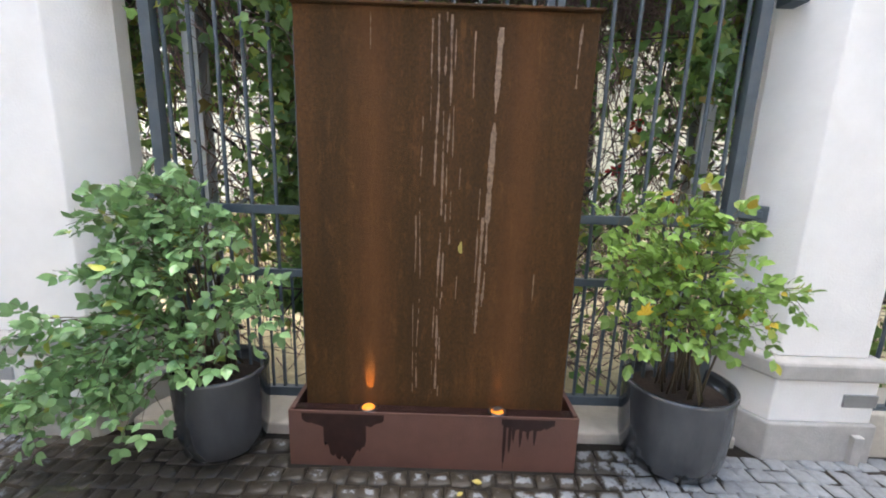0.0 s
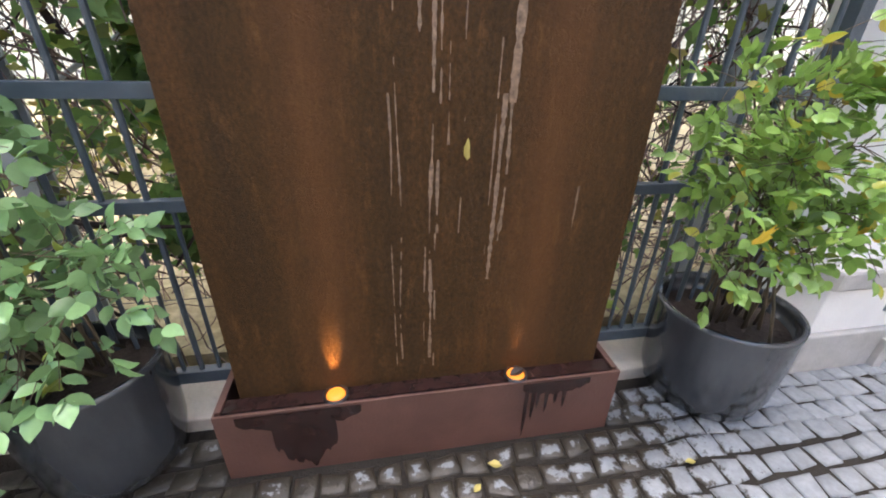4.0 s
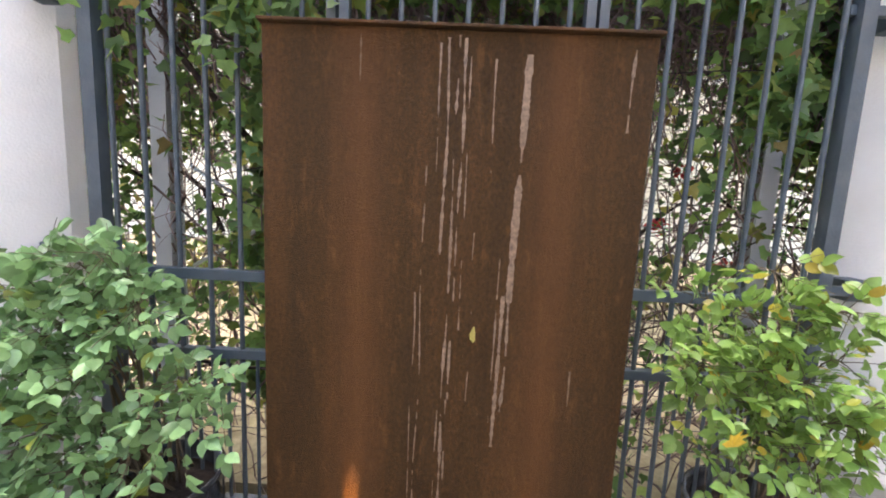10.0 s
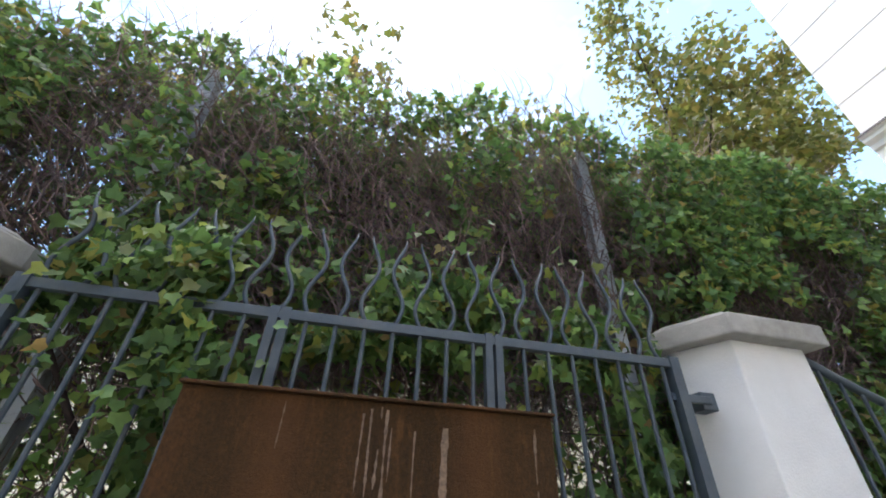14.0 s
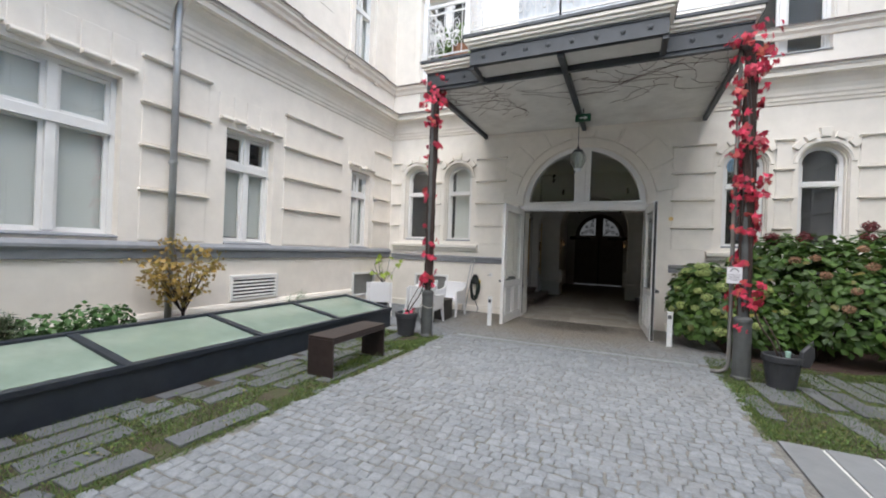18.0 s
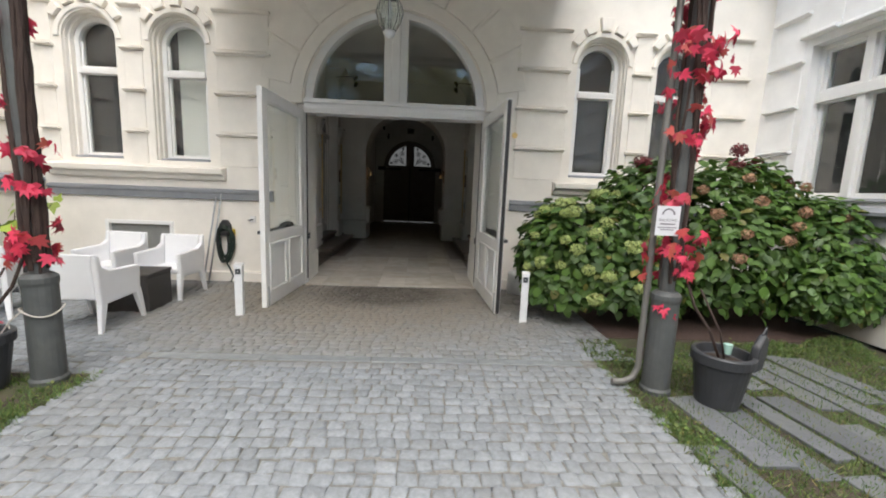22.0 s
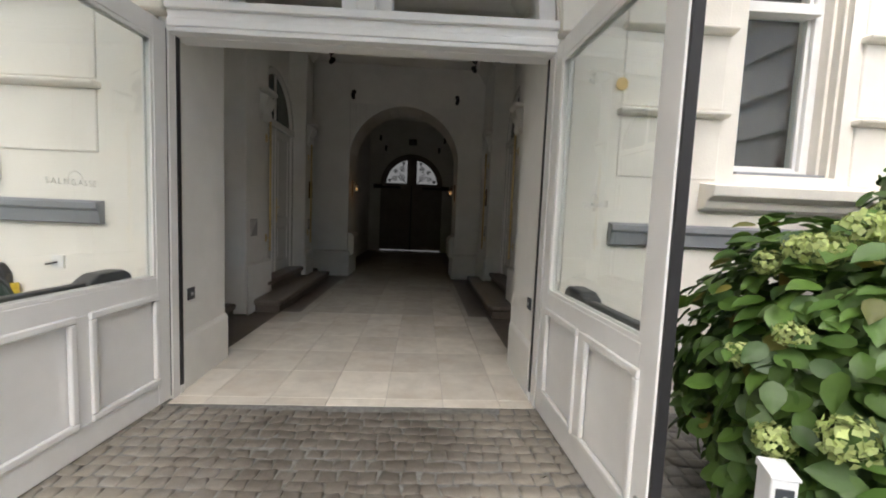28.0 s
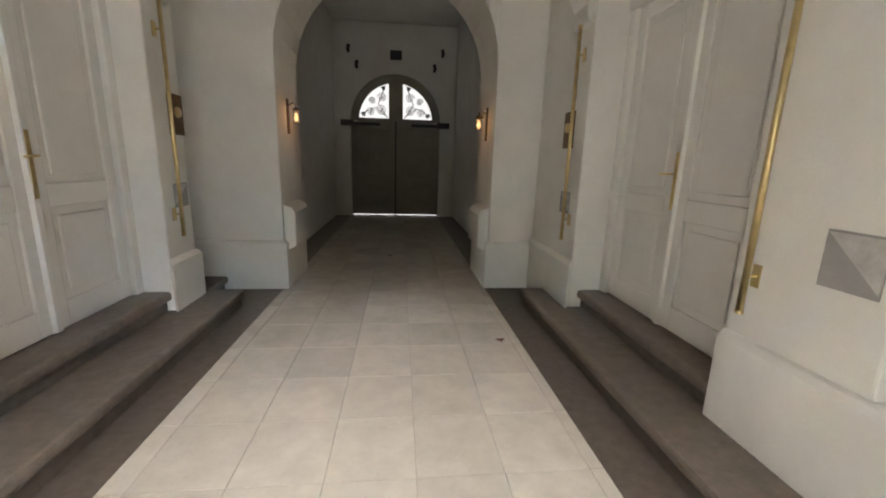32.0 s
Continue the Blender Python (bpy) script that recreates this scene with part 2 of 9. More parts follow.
def leaf_mesh(name, rng, places, size, shape="oval", outward=None, droop=0.35, spread=0.7):
    """Many leaves, each a small folded blade with its own turn. outward: which way each leaf looks, as unit vectors."""
    base, tris = (np.array(a, float) for a in LEAVES[shape])
    places = np.asarray(places, float)
    n = len(places)
    sizes = rng.uniform(size[0], size[1], n)
    face = rng.normal(0, spread, (n, 3)) + (np.asarray(outward, float) if outward is not None else np.array([0, 0, 0.6]))
    face /= np.linalg.norm(face, axis=1, keepdims=True) + 1e-9
    tip = rng.normal(0, 1, (n, 3)) - np.array([0, 0, droop])
    tip -= face * (tip * face).sum(1, keepdims=True)
    tip /= np.linalg.norm(tip, axis=1, keepdims=True) + 1e-9
    side = np.cross(tip, face)
    v = places[:, None] + sizes[:, None, None] * (base[None, :, :1] * side[:, None] + base[None, :, 1:2] * tip[:, None] + base[None, :, 2:] * face[:, None])
    f = tris[None].astype(int) + (np.arange(n) * len(base))[:, None, None]
    return np_mesh(name, v.reshape(-1, 3), f.reshape(-1, 3))


def noise_mesh_shift(me, amount, scale):
    """Uneven edges for cut or cast pieces."""
    for p in me.vertices:
        p.co += noise.noise_vector(p.co * scale) * amount


# ---- materials ----
def material(name, color, rough=0.7, metal=0.0, vary=0.12, scale=6.0, bump=0.1, bump_scale=40.0, stain=None, stain_scale=1.2, stain_amount=0.4,
             island=0.0, random_tint=0.0, stretch=(1, 1, 1), spec=0.5, sub=0.0, hue=None):
    """A surface: base colour with grain at two scales, stains of another colour, fine relief, and a tint of its own for each piece or island."""
    mat = bpy.data.materials.new(name)
    mat.use_nodes = True
    nt = mat.node_tree
    bs = nt.nodes["Principled BSDF"]
    bs.inputs["Roughness"].default_value, bs.inputs["Metallic"].default_value = rough, metal
    bs.inputs["Specular IOR Level"].default_value = spec

    def node(kind, **put):
        nd = nt.nodes.new(kind)
        for k, val in put.items():
            nd.inputs[k].default_value = val
        return nd
    tc = node("ShaderNodeTexCoord")
    mp = node("ShaderNodeMapping", Scale=stretch)
    nt.links.new(tc.outputs["Object"], mp.inputs["Vector"])
    if random_tint:  # each piece cut from another spot of the stone
        spot = node("ShaderNodeVectorMath")
        spot.operation = "SCALE"
        spot.inputs[0].default_value = (31.0, 17.0, 53.0)
        nt.links.new(node("ShaderNodeObjectInfo").outputs["Random"], spot.inputs["Scale"])
        nt.links.new(spot.outputs[0], mp.inputs["Location"])
    fine = node("ShaderNodeTexNoise", Scale=scale, Detail=6.0, Roughness=0.6)
    nt.links.new(mp.outputs["Vector"], fine.inputs["Vector"])
    hsv = node("ShaderNodeHueSaturation", Color=(*color, 1))
    span = node("ShaderNodeMapRange")
    span.inputs["From Min"].default_value, span.inputs["From Max"].default_value = 0.3, 0.7
    span.inputs["To Min"].default_value, span.inputs["To Max"].default_value = 1 - vary, 1 + vary
    nt.links.new(fine.outputs["Fac"], span.inputs["Value"])
    value = span.outputs["Result"]
    source = None
    if island:
        source, amount = node("ShaderNodeNewGeometry").outputs["Random Per Island"], island
    elif random_tint:
        source, amount = node("ShaderNodeObjectInfo").outputs["Random"], random_tint
    if source is not None:
        r2 = node("ShaderNodeMapRange")
        r2.inputs["To Min"].default_value, r2.inputs["To Max"].default_value = 1 - amount, 1 + amount
        nt.links.new(source, r2.inputs["Value"])
        mul = nt.nodes.new("ShaderNodeMath")
        mul.operation = "MULTIPLY"
        nt.links.new(value, mul.inputs[0])
        nt.links.new(r2.outputs["Result"], mul.inputs[1])
        value = mul.outputs[0]
    nt.links.new(value, hsv.inputs["Value"])
    out = hsv.outputs["Color"]
    if hue and source is not None:
        cr = nt.nodes.new("ShaderNodeValToRGB")
        cr.color_ramp.elements[0].color = (*color, 1)
        for k, (pos, col) in enumerate(hue):
            el = cr.color_ramp.elements.new(pos) if k < len(hue) - 1 else cr.color_ramp.elements[-1]
            el.position, el.color = pos, (*col, 1)
        white = nt.nodes.new("ShaderNodeTexWhiteNoise")
        white.noise_dimensions = "1D"
        nt.links.new(source, white.inputs["W"])
        nt.links.new(white.outputs["Value"], cr.inputs["Fac"])
        nt.links.new(cr.outputs["Color"], hsv.inputs["Color"])
    if stain:
        big = node("ShaderNodeTexNoise", Scale=stain_scale, Detail=8.0, Roughness=0.65)
        nt.links.new(mp.outputs["Vector"], big.inputs["Vector"])
        r3 = node("ShaderNodeMapRange")
        r3.inputs["From Min"].default_value, r3.inputs["From Max"].default_value = 0.48, 0.72
        r3.inputs["To Max"].default_value = stain_amount
        nt.links.new(big.outputs["Fac"], r3.inputs["Value"])
        mx = nt.nodes.new("ShaderNodeMix")
        mx.data_type = "RGBA"
        mx.inputs["B"].default_value = (*stain, 1)
        nt.links.new(r3.outputs["Result"], mx.inputs["Factor"])
        nt.links.new(out, mx.inputs["A"])
        out = mx.outputs["Result"]
    nt.links.new(out, bs.inputs["Base Color"])
    if bump:
        bn = node("ShaderNodeTexNoise", Scale=bump_scale, Detail=4.0)
        nt.links.new(mp.outputs["Vector"], bn.inputs["Vector"])
        bp = node("ShaderNodeBump", Strength=bump, Distance=0.02)
        nt.links.new(bn.outputs["Fac"], bp.inputs["Height"])
        nt.links.new(bp.outputs["Normal"], bs.inputs["Normal"])
    if sub:
        bs.inputs["Transmission Weight"].default_value = 0.0
        tr = node("ShaderNodeBsdfTranslucent")
        ms = node("ShaderNodeMixShader")
        ms.inputs["Fac"].default_value = sub
        nt.links.new(out, tr.inputs["Color"])
        nt.links.new(bs.outputs["BSDF"], ms.inputs[1])
        nt.links.new(tr.outputs["BSDF"], ms.inputs[2])
        nt.links.new(ms.outputs["Shader"], nt.nodes["Material Output"].inputs["Surface"])
    return mat


def glass_material(name, tint=(0.95, 0.97, 0.96), rough=0.0, see=0.75):
    """Thin window glass: clear, with a real gloss."""
    mat = bpy.data.materials.new(name)
    mat.use_nodes = True
    nt = mat.node_tree
    nt.nodes.clear()
    out = nt.nodes.new("ShaderNodeOutputMaterial")
    clear = nt.nodes.new("ShaderNodeBsdfTransparent")
    clear.inputs["Color"].default_value = (*tint, 1)
    gloss = nt.nodes.new("ShaderNodeBsdfGlossy")
    gloss.inputs["Roughness"].default_value = rough
    edge = nt.nodes.new("ShaderNodeLayerWeight")
    edge.inputs["Blend"].default_value = 0.5
    power = nt.nodes.new("ShaderNodeMath")
    power.operation = "POWER"
    power.inputs[1].default_value = 4.0
    gain = nt.nodes.new("ShaderNodeMapRange")
    gain.inputs["To Min"].default_value, gain.inputs["To Max"].default_value = 0.07, 0.85
    mix = nt.nodes.new("ShaderNodeMixShader")
    nt.links.new(edge.outputs["Facing"], power.inputs[0])
    nt.links.new(power.outputs[0], gain.inputs["Value"])
    nt.links.new(gain.outputs["Result"], mix.inputs["Fac"])
    nt.links.new(clear.outputs["BSDF"], mix.inputs[1])
    nt.links.new(gloss.outputs["BSDF"], mix.inputs[2])
    nt.links.new(mix.outputs["Shader"], out.inputs["Surface"])
    return mat


def glow_material(name, color, strength):
    mat = bpy.data.materials.new(name)
    mat.use_nodes = True
    bs = mat.node_tree.nodes["Principled BSDF"]
    bs.inputs["Base Color"].default_value = (*[0.3 * c for c in color], 1)
    bs.inputs["Emission Color"].default_value = (*color, 1)
    bs.inputs["Emission Strength"].default_value = strength
    return mat


PLASTER = material("cream_plaster", (0.83, 0.785, 0.715), 0.85, vary=0.05, scale=3.0, bump=0.12, bump_scale=60, stain=(0.66, 0.61, 0.54), stain_scale=0.7, stain_amount=0.18)
PLASTER_WING = material("peach_cream_plaster", (0.83, 0.772, 0.695), 0.85, vary=0.05, scale=3.0, bump=0.12, bump_scale=60, stain=(0.67, 0.59, 0.50), stain_scale=0.7, stain_amount=0.22)
# whiter, cooler copy of the plaster: the west wing's sky light in its colour
PLASTER_WEST = material("plaster_skylit_white", (0.83, 0.825, 0.81), 0.85, vary=0.05, scale=3.0, bump=0.12, bump_scale=60, stain=(0.66, 0.65, 0.63), stain_scale=0.7, stain_amount=0.18)
PLASTER_IN = material("passage_plaster", (0.80, 0.785, 0.745), 0.8, vary=0.05, scale=2.0, bump=0.08, bump_scale=50, stain=(0.60, 0.56, 0.50), stain_scale=0.9, stain_amount=0.25)
PILLAR_WHITE = material("pillar_render", (0.88, 0.865, 0.845), 0.85, vary=0.04, scale=4.0, bump=0.15, bump_scale=90, stain=(0.62, 0.60, 0.56), stain_scale=0.9, stain_amount=0.2)
CAP_STONE = material("cap_concrete", (0.42, 0.40, 0.36), 0.9, vary=0.12, scale=14, bump=0.25, bump_scale=120, stain=(0.22, 0.20, 0.17), stain_scale=3, stain_amount=0.6)
BASE_STONE = material("grey_base_stone", (0.44, 0.43, 0.41), 0.85, vary=0.1, scale=12, bump=0.2, bump_scale=100, stain=(0.24, 0.23, 0.21), stain_scale=2.5, stain_amount=0.5)
BAND_GREY = material("grey_painted_band", (0.24, 0.25, 0.27), 0.7, vary=0.1, scale=5, bump=0.1, stain=(0.36, 0.37, 0.38), stain_scale=1.5, stain_amount=0.4)
WHITE_WOOD = material("white_painted_wood", (0.80, 0.79, 0.77), 0.38, vary=0.03, scale=5, bump=0.05, bump_scale=30, stain=(0.66, 0.64, 0.60), stain_scale=2.2, stain_amount=0.18)
WHITE_IRON = material("white_wrought_iron", (0.74, 0.75, 0.76), 0.45, vary=0.06, scale=8, bump=0.1, stain=(0.5, 0.46, 0.42), stain_scale=5, stain_amount=0.3)
STEEL_DARK = material("anthracite_steel", (0.055, 0.062, 0.07), 0.5, metal=0.2, vary=0.12, scale=8, bump=0.08, stain=(0.1, 0.1, 0.1), stain_scale=3, stain_amount=0.4)
FENCE_PAINT = material("blue_grey_fence_paint", (0.065, 0.088, 0.108), 0.45, vary=0.15, scale=10, bump=0.12, bump_scale=70, stain=(0.11, 0.12, 0.12), stain_scale=6, stain_amount=0.5)
CORTEN_BASE = material("rust_red_painted_steel", (0.118, 0.056, 0.042), 0.55, vary=0.14, scale=7, bump=0.1, bump_scale=80, stain=(0.17, 0.075, 0.06), stain_scale=2.0, stain_amount=0.5)
CANOPY_WHITE = material("canopy_soffit_paint", (0.72, 0.705, 0.675), 0.8, vary=0.08, scale=3, bump=0.1, stain=(0.46, 0.43, 0.39), stain_scale=1.2, stain_amount=0.5)
ZINC = material("zinc_downpipe", (0.42, 0.43, 0.44), 0.42, metal=0.7, vary=0.12, scale=5, bump=0.05, stain=(0.25, 0.25, 0.25), stain_scale=2, stain_amount=0.4)
ROOF_DARK = material("dark_roof_metal", (0.09, 0.085, 0.08), 0.6, metal=0.3, vary=0.15, scale=4)
GLASS = glass_material("window_glass")
# near-black colour for sheets that stand in for the shade of unlit interiors
ROOM_SHADE = material("unlit_room_shade", (0.035, 0.035, 0.037), 0.9, vary=0.3, scale=1.5, bump=0)
# mid-grey for an added sheet that paints cloud reflection into the upper panes
CLOUD_SHEET = material("grey_cloud_reflection", (0.36, 0.37, 0.40), 0.8, vary=0.1, scale=4, bump=0.2, bump_scale=20, stretch=(6, 6, 0.4))
BLIND = material("white_blind", (0.62, 0.63, 0.62), 0.8, vary=0.03, scale=30, bump=0.05)
BRASS = material("polished_brass", (0.70, 0.55, 0.28), 0.3, metal=1.0, vary=0.12, scale=12, bump=0.03)
BLACK_PLASTIC = material("black_plastic", (0.018, 0.018, 0.02), 0.45, vary=0.15, scale=20, bump=0.04)

# ---- the building round the court ----
EAST, WEST, TERR = 5.6, -6.1, 7.25      # faces of the wings, end of the main roof
LEFT_TURN, RIGHT_TURN = pose(0, 0, 0, 0, 0, 90), pose(0, 0, 0, 0, 0, -90)

EAST_HOLES = [(10.68, 12.76, 1.70, 4.0), (7.28, 9.36, 1.70, 4.0), (4.55, 5.62, 1.66, 3.78), (1.14, 1.96, 1.66, 3.72),
              (9.1, 11.08, 6.66, 9.45), (4.5, 5.58, 6.62, 9.4), (1.2, 2.08, 6.62, 9.0), (0.75, 1.8, 0.34, 1.0)]
SOUTH_HOLES = [(-1.6, 1.6, -0.2, 2.95, "arch"), (2.95, 3.79, 1.96, 3.76, "arch"), (4.31, 5.11, 1.96, 3.76, "arch"),
               (-3.75, -2.92, 1.96, 3.76, "arch"), (-5.06, -4.25, 1.96, 3.76, "arch"), (3.15, 4.72, 6.05, 9.1), (-4.72, -3.15, 6.05, 9.1),
               (-0.85, 0.85, 5.5, 8.9), (3.58, 4.66, 0.45, 0.98)]
WEST_HOLES = [(0.78, 2.15, 1.72, 3.95), (4.5, 5.7, 1.72, 3.95), (8.0, 10.0, 1.72, 3.95), (1.0, 2.2, 6.62, 9.2), (4.5, 5.7, 6.62, 9.2), (8.0, 10.0, 6.62, 9.2)]

wall_east = structure("wall_east", G().wall(-0.5, TERR, 0, 11.84, EAST, EAST + 0.5, [h for h in EAST_HOLES if h[1] < TERR], "x")
                      .wall(TERR, 14.0, 0, 11.6, EAST, EAST + 0.5, [h for h in EAST_HOLES if h[0] > TERR], "x"), PLASTER_WING, "cream stucco side wing with rusticated ground floor", "wall")
wall_south = structure("wall_south", G().wall(WEST, EAST, 0, 11.84, -0.5, 0, SOUTH_HOLES, "y"), PLASTER, "cream stucco courtyard facade with arched doorway", "wall")
wall_west = structure("wall_west", G().wall(-0.5, 14.0, 0, 11.84, WEST - 0.5, WEST, WEST_HOLES, "x"), PLASTER_WEST, "stucco side wing beside the garden bed, whitened for sky light", "wall")
back = G().box(EAST + 0.5, EAST + 6, 13.5, 14.0, 0, 11.6).box(EAST + 5.5, EAST + 6, -8, 13.5, 0, 11.6).box(WEST - 6, WEST - 0.5, 13.5, 14, 0, 11.84)
structure("wall_outer", back, PLASTER, "plain plaster end walls of the wings", "wall")
structure("roof", G().box(EAST - 0.5, EAST + 6, -8, TERR, 11.86, 12.0).box(EAST, EAST + 6, TERR, 14.02, 11.6, 11.7).box(WEST - 6, EAST - 0.5, -8, 0.5, 11.86, 12.0)
          .box(WEST - 6, WEST + 0.5, 0.5, 14.02, 11.86, 12.0), ROOF_DARK, "dark metal roof edge", "roof")

# mouldings that run round the court, with a gap where the downpipe passes
PIPE_Y = 6.61
FLASHING = material("weathered_flashing", (0.20, 0.165, 0.15), 0.6, metal=0.2, vary=0.2, scale=5, bump=0.08, stain=(0.12, 0.10, 0.095), stain_scale=2.0, stain_amount=0.5)


def run_round(profile, upto=14.0, gap=False):
    g, rest = G(), [(EAST, 0, -1, 1), (WEST, 0, 1, 1), (WEST, 14.0, 1, 0)]
    if not gap:
        return g.sweep(profile, [(EAST, upto, -1, 0)] + rest)
    return g.sweep(profile, [(EAST, upto, -1, 0), (EAST, PIPE_Y + 0.075, -1, 0)]).sweep(profile, [(EAST, PIPE_Y - 0.075, -1, 0)] + rest)
CORNICE = [(0, 4.98), (0.03, 5.0), (0.035, 5.05), (0.06, 5.07), (0.065, 5.13), (0.09, 5.16), (0.10, 5.22), (0.13, 5.30), (0.19, 5.39), (0.27, 5.45), (0.28, 5.475), (0.36, 5.48), (0.365, 5.56), (0.40, 5.585), (0.405, 5.63), (0.0, 5.72)]
structure("trim_cornice", run_round(CORNICE, gap=True), PLASTER_WING, "deep moulded string cornice between the storeys", "cornice")
structure("trim_cornice_flashing", run_round([(0.0, 5.725), (0.41, 5.634), (0.428, 5.615), (0.432, 5.65), (0.0, 5.75)], gap=True), FLASHING, "brown weathered sheet flashing on the string cornice", "flashing")
structure("trim_sill_course", run_round([(0, 6.36), (0.04, 6.37), (0.06, 6.44), (0.12, 6.49), (0.125, 6.54), (0.15, 6.55), (0.155, 6.585), (0, 6.61)], gap=True), PLASTER_WING, "moulded sill course under the upper windows", "cornice")
structure("trim_sill_flashing", run_round([(0, 6.614), (0.16, 6.588), (0.175, 6.57), (0.18, 6.60), (0, 6.635)], gap=True), FLASHING, "brown weathered sheet flashing on the sill course", "flashing")
EAVE = [(0, 11.0), (0.06, 11.02), (0.1, 11.2), (0.2, 11.26), (0.24, 11.4), (0.5, 11.58), (0.55, 11.62), (0.58, 11.8), (0, 11.84)]
structure("trim_eaves", run_round(EAVE, TERR), PLASTER, "projecting moulded eaves cornice", "cornice")
structure("trim_gutter", run_round([(0.52, 11.8), (0.66, 11.82), (0.68, 11.92), (0.5, 11.92)], TERR), ROOF_DARK, "dark metal gutter along the eaves", "gutter")
BAND = [(0, 1.40), (0.05, 1.41), (0.06, 1.52), (0.11, 1.56), (0.11, 1.60), (0.04, 1.66), (0, 1.66)]
structure("trim_band_east", G().sweep(BAND, [(EAST, 14.0, -1, 0), (EAST, 0.06, -1, 0)]), BAND_GREY, "grey painted plinth band", "trim")
BAND_S = [(0, 1.36), (0.05, 1.37), (0.06, 1.46), (0.08, 1.48), (0.08, 1.52), (0, 1.54)]
structure("trim_band_south", G().sweep(BAND_S, [(EAST - 0.12, 0, 0, 1), (1.95, 0, 0, 1)]).sweep(BAND_S, [(-1.95, 0, 0, 1), (WEST + 0.12, 0, 0, 1)]), BAND_GREY, "grey painted plinth band on the facade", "trim")
structure("trim_band_west", G().sweep(BAND, [(WEST, 0.0, 1, 0), (WEST, 14.0, 1, 0)]), BAND_GREY, "grey painted plinth band", "trim")
PLINTH = [(0, 0), (0.06, 0), (0.06, 0.50), (0.035, 0.56), (0, 0.57)]
structure("trim_plinth", G().sweep(PLINTH, [(EAST, 14.0, -1, 0), (EAST, 1.85, -1, 0)]).sweep([(0, 0), (0.05, 0), (0.05, 0.16), (0, 0.18)], [(EAST, 0.0, 0, 1), (1.9, 0.0, 0, 1)])
          .sweep([(0, 0), (0.05, 0), (0.05, 0.16), (0, 0.18)], [(-1.9, 0.0, 0, 1), (WEST, 0.0, 0, 1)]).sweep(PLINTH, [(WEST, 0, 1, 0), (WEST, 14, 1, 0)]), PLASTER, "plaster plinth at the foot of the walls", "plinth", bev=0.008)

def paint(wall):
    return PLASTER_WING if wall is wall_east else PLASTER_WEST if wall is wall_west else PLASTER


# rusticated blocks: a raised field with a lip along its upper edge
def rustic(wall, face, spans, levels, turn):
    """Blocks on a wall's face; turn takes (along, out, up) to the world."""
    for u0, u1 in spans:
        for z0, z1 in zip(levels, levels[1:]):
            g = G().box(u0 + 0.03, u1 - 0.03, -0.01, 0.014, z0 + 0.02, z1 - 0.05)
            g.prism([(-0.01, z1 - 0.052), (0.055, z1 - 0.045), (0.085, z1 - 0.03), (0.085, z1 - 0.004), (-0.01, z1)], u0, u1, "x")
            part("rustication_block", g.moved(turn), paint(wall), wall, bev=0.012)
TO_EAST = Matrix.Translation((EAST, 0, 0)) @ LEFT_TURN
TO_WEST = Matrix.Translation((WEST, 0, 0)) @ RIGHT_TURN
LEVELS = [1.66, 2.47, 3.13, 3.78, 4.46]
rustic(wall_east, EAST, [(12.95, 13.85), (9.55, 10.4), (5.95, 7.05), (2.42, 4.3), (0.16, 1.0)], LEVELS, TO_EAST)
rustic(wall_south, 0, [(1.95, 2.82), (-2.81, -1.95), (3.88, 4.22), (-4.17, -3.83), (5.22, 5.5), (-5.8, -5.16)], [1.88, 2.42, 3.05, 3.66, 4.28], Matrix())
rustic(wall_west, WEST, [(-0.7, -0.1), (-4.2, -2.55), (-7.7, -6.0)], LEVELS, TO_WEST)
# upper storey: thin incised courses
for z in (7.35, 8.15, 8.95, 9.75, 10.6):
    for u0, u1 in ((11.9, 14.0), (7.4, 8.4), (2.9, 3.9)):
        if z < 11.5 or u1 < TERR:
            part("course", G().box(u0, u1, 0.0, 0.010, z, z + 0.022).moved(TO_EAST), PLASTER_WING, wall_east, bev=0.003)


def lintel(wall, u0, u1, z, turn, count=5):
    """A flat arch of stepped stones with lips over a window."""
    w = (u1 - u0 + 0.36) / count
    for k in range(count):
        a = u0 - 0.18 + k * w
        lift = 0.03 * (1 - abs(k - (count - 1) / 2) / (count / 2)) * (1 if k != count // 2 else -1.2)
        g = G().box(a + 0.015, a + w - 0.015, -0.01, 0.010, z + 0.16 + lift, z + 0.58)
        g.prism([(-0.01, z + 0.10 + lift), (0.08, z + 0.11 + lift), (0.095, z + 0.13 + lift), (0.085, z + 0.17 + lift), (-0.01, z + 0.18 + lift)], a + 0.02, a + w - 0.02, "x")
        part("lintel_stone", g.moved(turn), paint(wall), wall, bev=0.012)
for u0, u1, z in ((10.68, 12.76, 4.0), (7.28, 9.36, 4.0), (4.55, 5.62, 3.78), (1.14, 1.96, 3.72)):
    lintel(wall_east, u0, u1, z, TO_EAST, 7 if u1 - u0 > 1.5 else 5)
for u0, u1, *_ in WEST_HOLES[:3]:
    lintel(wall_west, -u1, -u0, 3.95, TO_WEST, 3)


